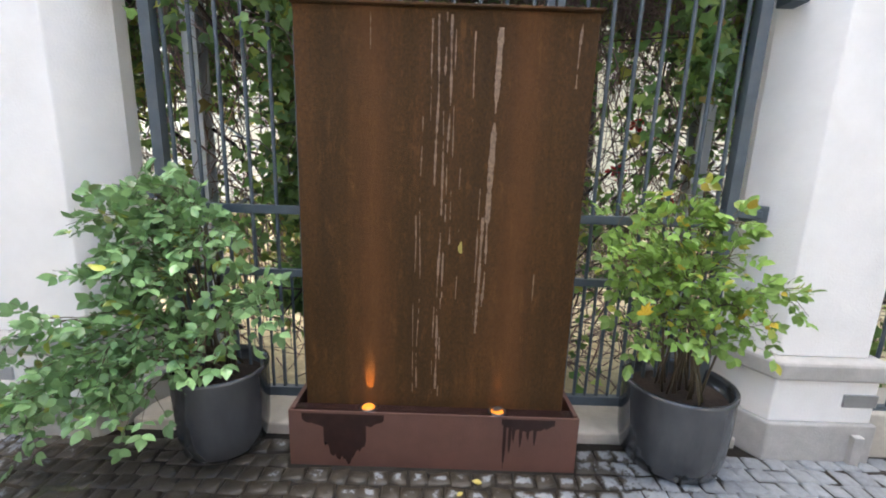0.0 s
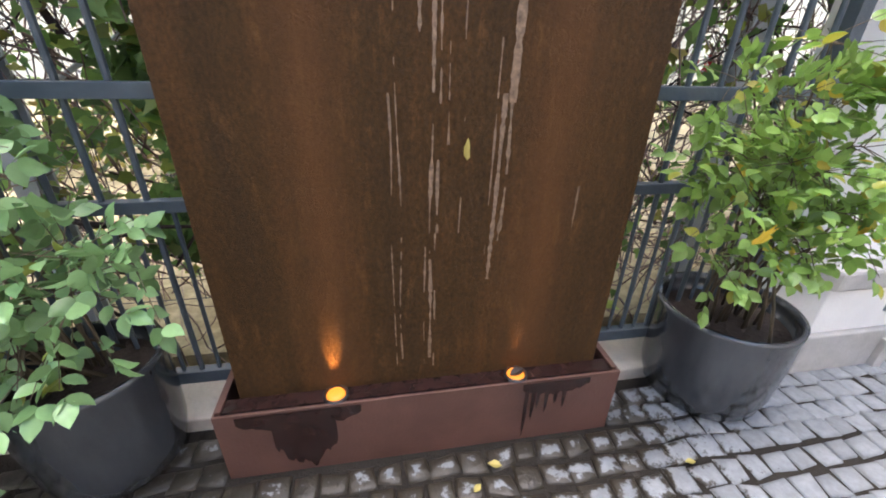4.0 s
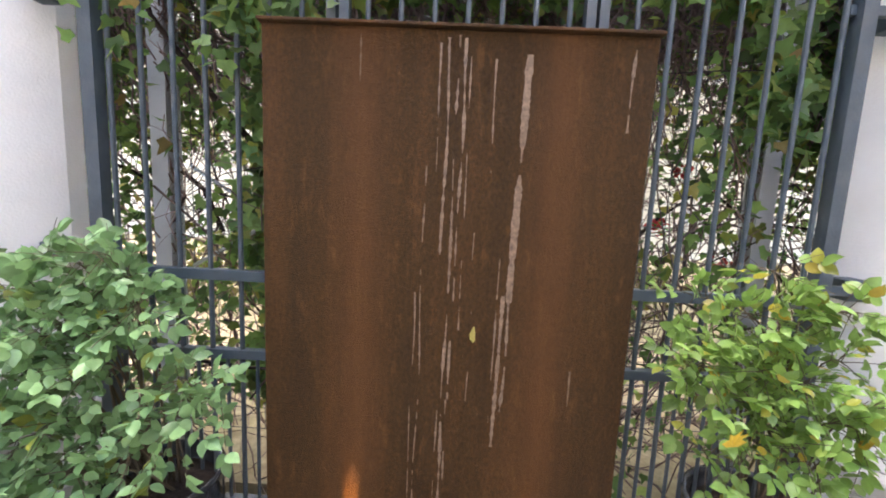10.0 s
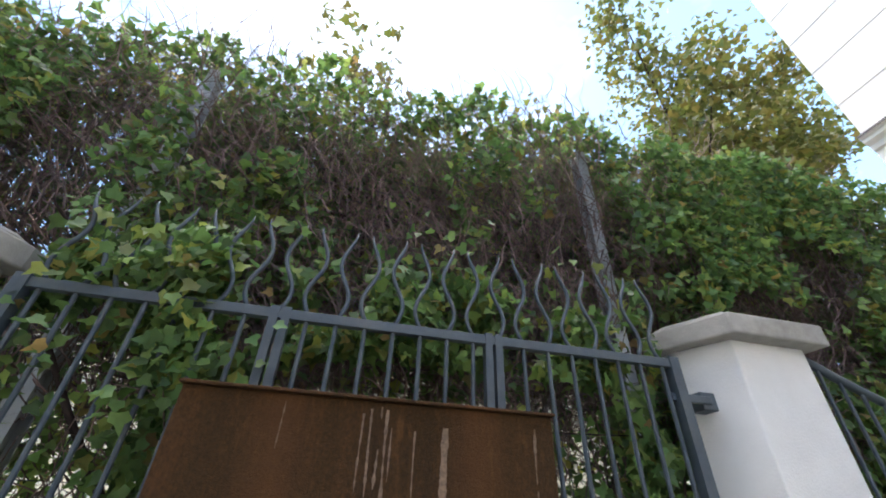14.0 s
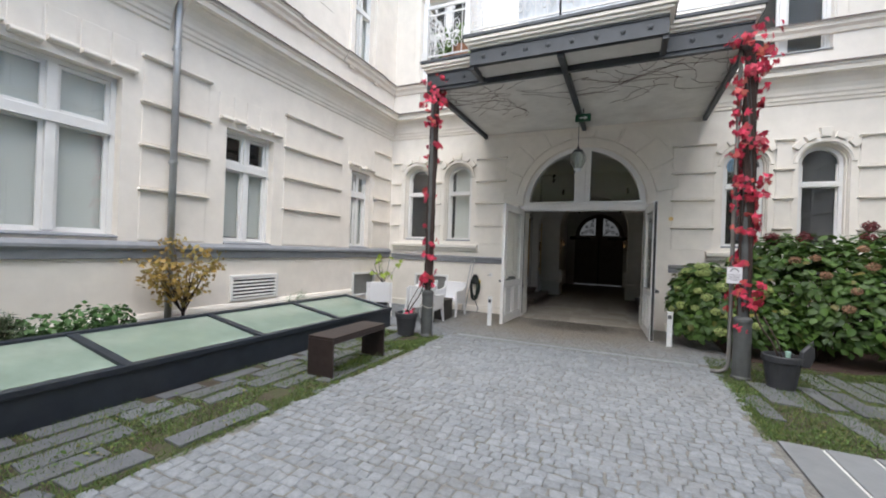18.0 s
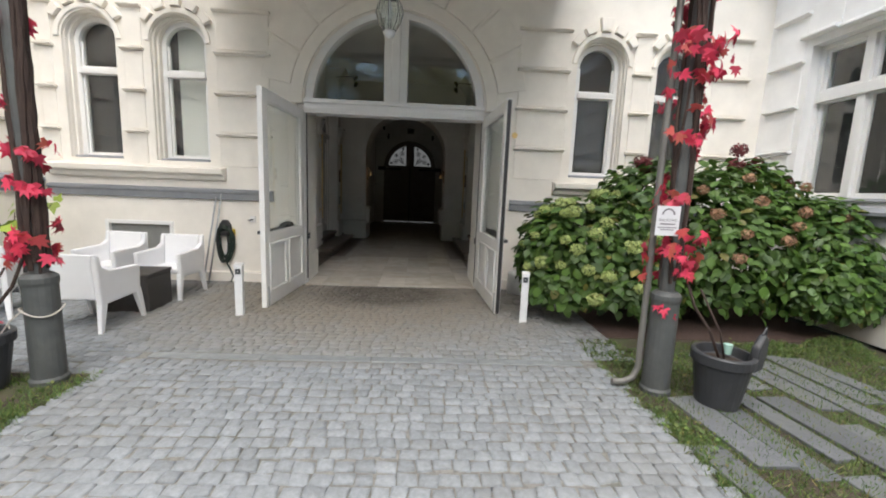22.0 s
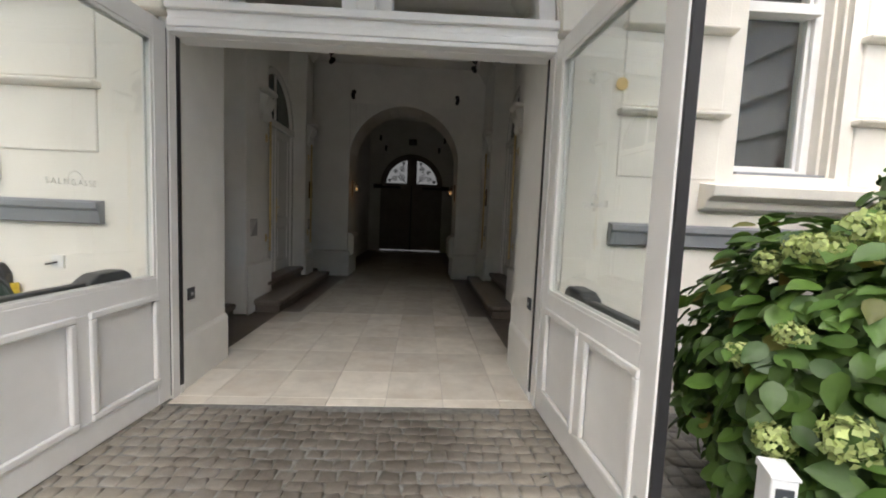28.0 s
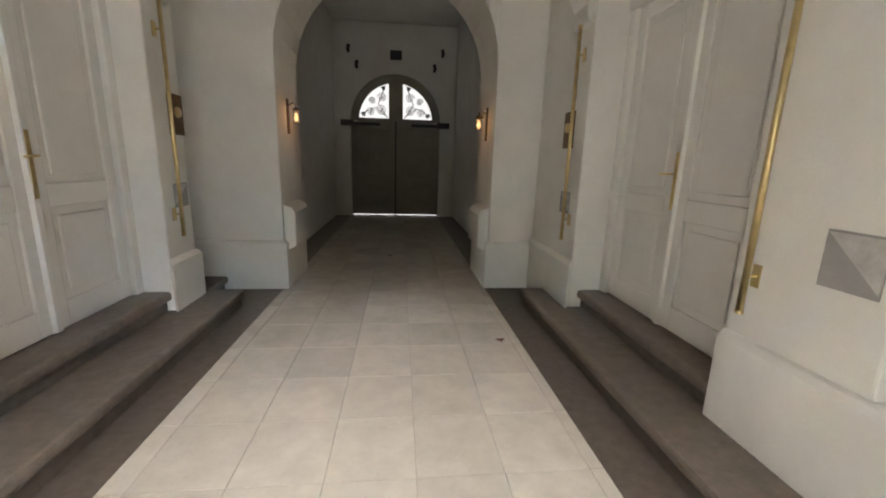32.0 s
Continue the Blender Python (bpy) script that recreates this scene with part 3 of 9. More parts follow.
def hood(wall, u0, u1, z, turn):
    """A moulded hood on a frieze over an upper window, and the raised surround."""
    c = (u0 + u1) / 2
    g = G().prism([(-0.01, z + 0.82), (0.12, z + 0.86), (0.16, z + 0.98), (0.32, z + 1.08), (0.34, z + 1.2), (-0.01, z + 1.3)], u0 - 0.45, u1 + 0.45, "x")
    part("window_hood", g.moved(turn), paint(wall), wall, bev=0.01)
    g = G().box(u0 - 0.2, u0 - 0.02, -0.01, 0.06, z - 2.7, z + 0.3).box(u1 + 0.02, u1 + 0.2, -0.01, 0.06, z - 2.7, z + 0.3).box(u0 - 0.02, u1 + 0.02, -0.01, 0.06, z + 0.02, z + 0.3)
    part("window_surround", g.moved(turn), paint(wall), wall, bev=0.015)
    g = G()
    for k in range(7):
        a = -0.36 + 0.12 * k
        g.lathe([(0.001, -0.03), (0.05, -0.02), (0.07, 0.0), (0.05, 0.02), (0.001, 0.03)], 8)
        n = 40
        for i in range(len(g.v) - n, len(g.v)):
            x, y, zz = g.v[i]
            g.v[i] = (c + a + x, 0.05 + zz, z + 0.5 + y + 0.06 * math.cos(a * 6))
    part("frieze_ornament", g.moved(turn), paint(wall), wall, smooth=True)
for h in EAST_HOLES[4:7]:
    hood(wall_east, h[0], h[1], h[3], TO_EAST)
for u0, u1 in ((8.55, 11.6), (4.1, 5.98), (0.8, 2.5)):
    part("sill_break", G().prism([(0.0, 6.35), (0.08, 6.36), (0.10, 6.43), (0.16, 6.48), (0.165, 6.53), (0.19, 6.54), (0.195, 6.585), (0.0, 6.605)], u0, u1, "x").moved(TO_EAST), PLASTER_WING, wall_east, bev=0.006)
    part("sill_flashing", G().prism([(0.0, 6.60), (0.20, 6.588), (0.215, 6.572), (0.22, 6.603), (0.0, 6.64)], u0 - 0.01, u1 + 0.01, "x").moved(TO_EAST), FLASHING, wall_east)
for u in (3.15, -4.72):
    hood(wall_south, u, u + 1.57, 9.1, Matrix())

# hood mouldings with ear stones over the arched windows, stepped reveals inside
ARCHED = (3.37, 4.71, -3.335, -4.655)
for c in ARCHED:
    part("arch_moulding", G().ring(c, 3.76, 0.425, 0.50, -0.01, 0.03, 18), PLASTER, wall_south, bev=0.012)
    for k in range(5):
        t = math.pi * (0.22 + 0.14 * k)
        part("arch_stone", G().ring(c, 3.76, 0.51, 0.63 + (0.08 if k == 2 else 0), -0.01, 0.075, 3, t - 0.15, t + 0.15), PLASTER, wall_south, bev=0.01)
    for r, back in ((0.395, -0.05), (0.37, -0.12)):
        part("stepped_reveal", G().ring(c, 3.76, r, r + 0.035, -0.32, back, 18).box(c - r - 0.035, c - r, -0.32, back, 1.97, 3.76).box(c + r, c + r + 0.035, -0.32, back, 1.97, 3.76), PLASTER, wall_south, bev=0.006)
for a, b in ((2.70, 5.42), (-5.4, -2.66)):
    part("window_ledge", G().prism([(-0.01, 1.66), (0.08, 1.68), (0.1, 1.74), (0.17, 1.77), (0.18, 1.85), (-0.01, 1.88)], a, b, "x"), PLASTER, wall_south, bev=0.008)
# round stones over the doorway
part("arch_lining", G().ring(0, 2.95, 1.45, 1.604, -0.5, -0.002, 32), PLASTER, wall_south)
part("door_arch_moulding", G().ring(0, 2.95, 1.47, 1.66, -0.01, 0.05, 32), PLASTER, wall_south, bev=0.012)
for k in range(9):
    t = math.pi * (0.1 + 0.1 * k)
    part("arch_stone", G().ring(0, 2.95, 1.68, 2.15 + 0.12 * (k % 2), -0.01, 0.021, 4, t - 0.145, t + 0.145), PLASTER, wall_south, bev=0.014)

# ---- windows ----
window_count = 0


def window(m, w, h, cols, rows, behind, label, arched=False, ajar=False):
    """A casement set back in its opening: rows are the heights of the cross bars."""
    global window_count
    window_count += 1
    win = thing("window_%d" % window_count, label, "window", m=m, kind="structure")
    a, b, zs = -w / 2, w / 2, h - w / 2 if arched else h
    rim, bar_h = (0.03, 0.035) if arched else (0.05, 0.06)
    fr = G().box(a, a + 0.07, -0.24, -0.14, 0, zs).box(b - 0.07, b, -0.24, -0.14, 0, zs).box(a + 0.07, b - 0.07, -0.24, -0.14, 0, 0.07)
    if arched:
        fr.ring(0, zs, w / 2 - 0.07, w / 2, -0.24, -0.14, 20)
    else:
        fr.box(a + 0.07, b - 0.07, -0.24, -0.14, h - 0.07, h)
    part("window_frame", fr, WHITE_WOOD, win, bev=0.006)
    xs = [a + 0.07 + (w - 0.14) * k / cols for k in range(cols + 1)]
    for x in xs[1:-1]:
        part("mullion", G().box(x - 0.055, x + 0.055, -0.235, -0.125, 0.07, zs - (0 if arched else 0.07)), WHITE_WOOD, win, bev=0.008)
    for z in rows:
        part("cross_bar", G().box(a + 0.07, b - 0.07, -0.23, -0.115, z - bar_h, z + bar_h).box(a + 0.05, b - 0.05, -0.2, -0.10, z - bar_h - 0.025, z - bar_h - 0.002), WHITE_WOOD, win, bev=0.008)
    zz = [0.07, *rows, zs if arched else h - 0.07]
    for i, (x0, x1) in enumerate(zip(xs, xs[1:])):
        for j, (z0, z1) in enumerate(zip(zz, zz[1:])):
            p0, p1 = x0 + (0.055 if i else 0), x1 - (0.055 if i < cols - 1 else 0)
            q0, q1 = z0 + (bar_h if j else 0), z1 - (bar_h if j < len(zz) - 2 else 0)
            g = G().box(p0, p0 + rim, -0.225, -0.175, q0, q1).box(p1 - rim, p1, -0.225, -0.175, q0, q1).box(p0 + rim, p1 - rim, -0.225, -0.175, q0, q0 + rim)
            if not (arched and j == len(zz) - 2):
                g.box(p0 + rim, p1 - rim, -0.225, -0.175, q1 - rim, q1)
            swing = None
            if ajar and i == 0 and j == 0:
                swing = Matrix.Translation((p0, -0.2, 0)) @ pose(0, 0, 0, 0, 0, -62) @ Matrix.Translation((-p0, 0.2, 0))
            sash = part("sash", g, WHITE_WOOD, win, bev=0.005, m=swing)
            pane = part("pane", G().box(p0 + rim - 0.005, p1 - rim + 0.005, -0.203, -0.197, q0 + rim - 0.005, q1 - (0 if arched and j == len(zz) - 2 else rim - 0.005)), GLASS, sash)
            pane.visible_shadow = False
    if arched:
        n = 16
        pane = part("pane", G().prism([((w / 2 - 0.06) * math.cos(math.pi * k / n), zs + (w / 2 - 0.06) * math.sin(math.pi * k / n)) for k in range(n + 1)], -0.203, -0.197, "y"), GLASS, win)
        pane.visible_shadow = False
    part("window_sill", G().prism([(-0.14, 0.002), (0.03, 0.002), (0.03, 0.022), (-0.14, 0.05)], a + 0.004, b - 0.004, "x"), BAND_GREY, win, "grey sloping sill", bev=0.004)
    # no room is built: a near-black sheet at the back gives its shade
    if behind == "curtain":
        part("curtain", G().box(a + 0.02, b - 0.02, -0.30, -0.293, 0.06, h - 0.02), CLOUD_SHEET, win, "pale sheet behind the glass, standing in for reflected cloud")
        part("room", G().box(a, b, -0.49, -0.44, 0, h), ROOM_SHADE, win)
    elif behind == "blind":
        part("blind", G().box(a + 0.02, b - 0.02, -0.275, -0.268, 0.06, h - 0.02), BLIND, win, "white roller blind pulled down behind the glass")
        part("room", G().box(a, b, -0.49, -0.44, 0, h), ROOM_SHADE, win)
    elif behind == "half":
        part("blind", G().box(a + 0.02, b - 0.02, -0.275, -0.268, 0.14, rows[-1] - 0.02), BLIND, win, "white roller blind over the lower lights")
        part("room", G().box(a, b, -0.49, -0.44, 0, h), ROOM_SHADE, win)
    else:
        part("room", G().box(a - 0.01, b + 0.01, -0.43, -0.38, -0.01, h + 0.01), ROOM_SHADE, win)
    return win


def east_at(u0, u1, z):
    return Matrix.Translation((EAST, (u0 + u1) / 2, z)) @ LEFT_TURN


def west_at(u0, u1, z):
    return Matrix.Translation((WEST, (u0 + u1) / 2, z)) @ RIGHT_TURN
window(east_at(10.68, 12.76, 1.70), 2.08, 2.30, 3, [1.55], "blind", "wide white three-light window with frosted lower panes")
window(east_at(7.28, 9.36, 1.70), 2.08, 2.30, 3, [1.55], "blind", "wide white three-light window with frosted lower panes")
window(east_at(4.55, 5.62, 1.66), 1.07, 2.12, 2, [1.47], "half", "white two-light window, blind below a dark top light")
window(east_at(1.14, 1.96, 1.66), 0.82, 2.06, 2, [1.45], "half", "narrow white window beside the inner corner")
window(east_at(9.1, 11.08, 6.66), 1.98, 2.79, 2, [1.75], "curtain", "tall white upper window, a pale sheet behind for reflected sky")
window(east_at(4.5, 5.58, 6.62), 1.08, 2.78, 2, [1.75], "dark", "upper window with one casement standing open", ajar=True)
window(east_at(1.2, 2.08, 6.62), 0.88, 2.38, 2, [1.5], "half", "narrow upper window beside the inner corner")
for c in ARCHED:
    window(Matrix.Translation((c, -0.06, 1.96)), 0.74, 2.17, 1, [1.38], "dark", "round-headed white window with dark panes", arched=True)
for c in (3.935, -3.935):
    window(Matrix.Translation((c, 0, 6.05)), 1.57, 3.05, 2, [2.0], "dark", "tall upper window beside the balcony")
window(Matrix.Translation((0, 0, 5.5)), 1.7, 3.4, 2, [2.5], "dark", "balcony door behind the white railing")
for i, h in enumerate(WEST_HOLES):
    window(west_at(h[0], h[1], h[2]), h[1] - h[0], h[3] - h[2], 2 if h[1] - h[0] < 1.5 else 3, [1.5], "dark", "white casement window in the side wing")
for m, w, h in ((east_at(0.75, 1.8, 0.34), 1.05, 0.66), (Matrix.Translation((4.12, 0, 0.45)), 1.08, 0.53)):
    window_count += 1
    win = thing("window_%d" % window_count, "low basement window with a grey shutter panel", "window", m=m, kind="structure")
    part("window_frame", G().box(-w / 2, -w / 2 + 0.06, -0.1, 0.03, 0, h).box(w / 2 - 0.06, w / 2, -0.1, 0.03, 0, h).box(-w / 2 + 0.06, w / 2 - 0.06, -0.1, 0.03, h - 0.06, h)
         .box(-w / 2 + 0.06, w / 2 - 0.06, -0.1, 0.03, 0, 0.05), WHITE_WOOD, win, bev=0.005)
    part("panel", G().box(-w / 2 + 0.06, w / 2 - 0.06, -0.12, -0.03, 0.05, h - 0.06), material("grey_shutter", (0.22, 0.22, 0.21), 0.7, vary=0.1), win)

# ventilation grilles on the side wing
def grille(y0, y1, z0, z1, label):
    g = thing("vent_grille", label, "vent", m=Matrix.Translation((EAST, (y0 + y1) / 2, z0)) @ LEFT_TURN)
    w, h = y1 - y0, z1 - z0
    part("frame", G().box(-w / 2, -w / 2 + 0.05, 0, 0.05, 0, h).box(w / 2 - 0.05, w / 2, 0, 0.05, 0, h).box(-w / 2 + 0.05, w / 2 - 0.05, 0, 0.05, h - 0.05, h).box(-w / 2 + 0.05, w / 2 - 0.05, 0, 0.05, 0, 0.04), WHITE_WOOD, g, bev=0.004)
    # near-black sheet as the shade behind the slats
    part("backing", G().box(-w / 2 + 0.04, w / 2 - 0.04, 0.001, 0.008, 0.03, h - 0.03), ROOM_SHADE, g)
    n = max(3, round(h / 0.085))
    slat = G().prism([(0.012, -0.004), (0.050, -0.022), (0.053, -0.014), (0.016, 0.012)], -w / 2 + 0.05, w / 2 - 0.05, "x").mesh("slat")
    for k in range(n):
        part("slat", slat, WHITE_WOOD, g, m=Matrix.Translation((0, 0, 0.05 + (h - 0.08) * (k + 0.5) / n)))
grille(4.36, 5.46, 0.6, 1.08, "white louvred vent grille low on the wall")
grille(13.4, 13.95, 1.02, 1.36, "small louvred vent grille under the grey band")

# downpipe with its hopper at the end of the main roof
dp = thing("downpipe", "zinc rainwater downpipe fixed to the stucco wing", "downpipe", m=Matrix.Translation((EAST - 0.12, PIPE_Y, 0)))
part("pipe", G().tube([(0, 0, 0.1), (0, 0, 5.0), (0, 0, 8.0), (0, 0, 10.9), (-0.35, 0, 11.45), (-0.5, 0, 11.84)], 0.052, 12), ZINC, dp, smooth=True)
for z in (0.8, 2.9, 4.7, 7.6, 9.8):
    part("clip", G().tube([(0, 0, z), (0, 0, z + 0.05)], 0.062, 10).box(-0.01, 0.12, -0.012, 0.012, z, z + 0.04), ZINC, dp)
part("hopper", G().lathe([(0.06, 11.05), (0.09, 11.2), (0.16, 11.35), (0.16, 11.5), (0.02, 11.5)], 10, -0.1, 0.75), ZINC, dp)
part("side_pipe", G().tube([(-0.1, 0.75, 11.1), (-0.1, 0.7, 10.9), (0.0, 0.3, 10.7), (0, 0.02, 10.6)], 0.045, 8), ZINC, dp, smooth=True)

# roof terrace over the end of the wing
terr = thing("terrace_railing", "thin dark metal railing round the roof terrace", "railing", m=Matrix.Translation((EAST, 0, 11.7)))
for y in [7.3 + 0.4 * k for k in range(17)] + [13.95]:
    part("post", G().tube([(0, y, 0), (0, y, 0.85)], 0.014, 6), STEEL_DARK, terr)
part("rail", G().tube([(0, 7.3, 0.85), (0, 13.95, 0.85), (3, 13.95, 0.85)], 0.02, 6), STEEL_DARK, terr)
part("lower_rail", G().tube([(0, 7.3, 0.12), (0, 13.95, 0.12)], 0.015, 6), STEEL_DARK, terr)
structure("trim_terrace_edge", G().prism([(0.02, 11.5), (-0.14, 11.55), (-0.16, 11.72), (0.02, 11.74)], TERR, 14.05, "y").moved(Matrix.Translation((EAST, 0, 0))), ROOF_DARK, "dark metal edge of the roof terrace", "trim")
scr = thing("trellis_screen", "leaning slatted trellis screen on the roof terrace", "screen", m=Matrix.Translation((EAST + 0.15, 8.6, 11.7)) @ pose(0, 0, 0, 0, 3, 0))
for k in range(14):
    part("slat", G().box(-0.012, 0.012, -1.05, 1.05, 0.2 + 0.24 * k, 0.24 + 0.24 * k), STEEL_DARK, scr)
for y in (-1.05, 0, 1.05):
    part("upright", G().box(-0.02, 0.02, y - 0.02, y + 0.02, 0, 3.45), STEEL_DARK, scr)
for k, y in enumerate((13.2, 12.2, 11.3, 10.6)):
    bx = thing("planter_box", "terracotta planter box behind the terrace railing", "planter", "planters on the roof terrace", m=Matrix.Translation((EAST + 0.25, y, 11.7)))
    part("box", G().prism([(-0.13, 0), (0.13, 0), (0.17, 0.3), (-0.17, 0.3)], -0.38, 0.38, "y"), material("terracotta", (0.32, 0.13, 0.07), 0.8) if k == 0 else bpy.data.materials["terracotta"], bx, bev=0.01)
    rng = np.random.default_rng(40 + k)
    part("greenery", leaf_mesh("greenery", rng, rng.normal(0, 1, (90, 3)) * (0.08, 0.2, 0.1) + (0, 0, 0.38), (0.06, 0.12)), material("terrace_green", (0.10, 0.15, 0.05), 0.6, island=0.4) if k == 0 else bpy.data.materials["terrace_green"], bx)["kind"] = "stuff"
for y in (13.4, 12.3, 11.0):
    single("bamboo_cane", G().tube([(0, 0, 0), (0.05, 0.1, 1.9)], 0.012, 5), STEEL_DARK, "thin upright cane behind the terrace railing", "cane", m=Matrix.Translation((EAST + 0.2, y, 11.7)))

# ---- gate, pillars, fountain ----
FY = 13.67


def pillar(inner, sign, outer):
    """A rendered gate pillar with a splayed reveal, a stepped base and a stone cap."""
    def plan(grow, back):
        p = [(inner - sign * grow, 13.86 + back), (inner + sign * (0.16 - grow * 0.6), 13.57 - grow), (outer + sign * grow, 13.57 - grow), (outer + sign * grow, 13.97 + back)]
        p.append((inner - sign * grow, 13.97 + back))
        return p if sign > 0 else p[::-1]
    pl = thing("gate_pillar", "white rendered gate pillar with grey base and stone cap", "pillar", "gate pillars", m=Matrix())
    part("shaft", G().prism(plan(0, 0), 0.66, 3.03), PILLAR_WHITE, pl, bev=0.01)
    part("ledge", G().prism(plan(0.09, 0), 0.54, 0.66), BASE_STONE, pl, bev=0.02)
    part("pedestal", G().prism(plan(0.05, 0), 0.26, 0.54), PILLAR_WHITE, pl, bev=0.008)
    part("foot", G().prism(plan(0.075, 0), 0.0, 0.26), BASE_STONE, pl, "weathered grey concrete foot", bev=0.012)
    part("cap", G().prism(plan(0.10, 0.05), 3.03, 3.165), CAP_STONE, pl, bev=0.012)
    part("cap_slab", G().prism(plan(0.03, 0), 3.165, 3.205), CAP_STONE, pl, bev=0.02)
    return pl
for pl, x0, x1, s in ((pillar(1.25, 1, 1.95), 1.80, 2.0, 1), (pillar(-2.58, -1, -3.30), -3.36, -3.17, -1)):
    part("vent_plate", G().box(x0, x1, 13.508, 13.523, 0.37, 0.45), ZINC, pl, "grey metal slot plate", bev=0.003)
    part("foot_rib", G().box(x0 + 0.07, x0 + 0.13, 13.46, 13.496, 0.0, 0.2), BASE_STONE, pl, bev=0.006)
# garden wall that closes the court on the far side of the pillar
structure("wall_north", G().box(-6.4, -4.6, 13.6, 14.15, 0, 2.6).box(-4.6, -3.3, 13.7, 14.0, 0, 0.5), PILLAR_WHITE, "white rendered garden wall", "wall", bev=0.01)

gate = thing("iron_gate", "blue-grey iron gate with wavy spear tops, closed", "gate", m=Matrix.Translation((0, FY, 0)))
GX0, GX1 = -2.25, 1.03
for z, h in ((2.865, 0.05), (1.43, 0.05), (1.05, 0.045), (0.27, 0.06)):
    part("rail", G().box(GX0, GX1, -0.022, 0.022, z - h / 2, z + h / 2), FENCE_PAINT, gate, bev=0.003)
stile = G().box(-0.03, 0.03, -0.03, 0.03, 0.12, 2.90).mesh("stile")
for x in (GX0, GX1):
    part("stile", stile, FENCE_PAINT, gate, m=Matrix.Translation((x, 0, 0)))
lock_stile = G().box(-0.02, 0.02, -0.025, 0.025, 0.12, 2.90).mesh("lock_stile")
for x in (-1.19, -1.135, -0.10, -0.045):
    part("stile", lock_stile, FENCE_PAINT, gate, m=Matrix.Translation((x, 0, 0)))
bar = G().tube([(0, 0, 0.24), (0, 0, 2.88)], 0.0115, 8).mesh("bar")
wave = G().tube([(0.04 * math.sin(2.0 * math.pi * k / 14 * 1.25) * (1 - 0.3 * k / 14), 0.0, 2.88 + 0.54 * k / 14) for k in range(15)], [0.0115] * 12 + [0.01, 0.007, 0.002], 7)
wave_m = wave.mesh("wavy_tip")
wave_m.shade_smooth()
wave_b = G()
wave_b.v, wave_b.f = [(-x, y, z) for x, y, z in wave.v], [f[::-1] for f in wave.f]
wave_n = wave_b.mesh("wavy_tip")
wave_n.shade_smooth()
short = G().tube([(0, 0, 0.27), (0, 0, 1.05)], 0.009, 6).mesh("short_bar")
n_bars = 22
for k in range(n_bars + 1):
    x = GX0 + 0.075 + (GX1 - GX0 - 0.15) * k / n_bars
    part("bar", bar, FENCE_PAINT, gate, m=Matrix.Translation((x, 0, 0)))
    part("wavy_tip", wave_m if k % 2 else wave_n, FENCE_PAINT, gate, m=Matrix.Translation((x, 0, 0)))
    if k < n_bars:
        part("short_bar", short, FENCE_PAINT, gate, m=Matrix.Translation((x + (GX1 - GX0 - 0.15) / n_bars / 2, 0, 0)))
for z in (2.68, 1.49):
    for x, s in ((1.235, -1), (-2.53, 1)):
        part("hinge", G().box(x - 0.05, x + 0.05, 0.02, 0.13, z - 0.05, z + 0.05).box(min(x, x + s * 0.26), max(x, x + s * 0.26), 0.0, 0.03, z - 0.022, z + 0.022), FENCE_PAINT, gate, "square hinge block", bev=0.006)

side = thing("side_fence", "blue-grey railings with a sagging curved top rail", "fence", m=Matrix.Translation((0, FY - 0.05, 0)))
SX0, SX1 = 1.99, 5.55
part("top_rail", G().tube([(SX0 + (SX1 - SX0) * k / 20, 0, 2.98 - 1.75 * (k / 20) + 1.55 * (k / 20) ** 2) for k in range(21)], 0.028, 8), FENCE_PAINT, side, smooth=True)
for z in (0.3, 1.05):
    part("rail", G().box(SX0, SX1, -0.02, 0.02, z - 0.025, z + 0.025), FENCE_PAINT, side)
for k in range(26):
    x = SX0 + 0.07 + (SX1 - SX0 - 0.14) * k / 25
    u = (x - SX0) / (SX1 - SX0)
    tall = 2.98 - 1.75 * u + 1.55 * u * u + (0.5 if k > 20 else 0.0)
    part("bar", G().tube([(x, 0, 0.25), (x, 0, tall)], 0.0115, 6), FENCE_PAINT, side)
part("post", G().box(3.62, 3.69, 0.02, 0.09, 0, 2.6), FENCE_PAINT, side)
structure("trim_kerb", G().box(-2.56, 1.28, 13.60, 13.95, -0.02, 0.075).box(2.02, 5.6, 13.56, 13.9, -0.02, 0.3), material("pale_kerb_stone", (0.52, 0.48, 0.42), 0.85, vary=0.1, scale=9, bump=0.2, stain=(0.3, 0.27, 0.23), stain_scale=3, stain_amount=0.5), "pale stone kerb under the iron gate", "kerb", bev=0.012)

# fountain
CORTEN = bpy.data.materials.new("wet_weathering_steel")
CORTEN.use_nodes = True
nt = CORTEN.node_tree
bs = nt.nodes["Principled BSDF"]
bs.inputs["Roughness"].default_value = 0.68
bs.inputs["Specular IOR Level"].default_value = 0.25
tc = nt.nodes.new("ShaderNodeTexCoord")


def noise_node(tree, scale, stretch, detail=6.0, rough=0.6):
    mp = tree.nodes.new("ShaderNodeMapping")
    mp.inputs["Scale"].default_value = stretch
    nz = tree.nodes.new("ShaderNodeTexNoise")
    nz.inputs["Scale"].default_value, nz.inputs["Detail"].default_value, nz.inputs["Roughness"].default_value = scale, detail, rough
    tree.links.new(tc.outputs["Object"], mp.inputs["Vector"])
    tree.links.new(mp.outputs["Vector"], nz.inputs["Vector"])
    return nz.outputs["Fac"]


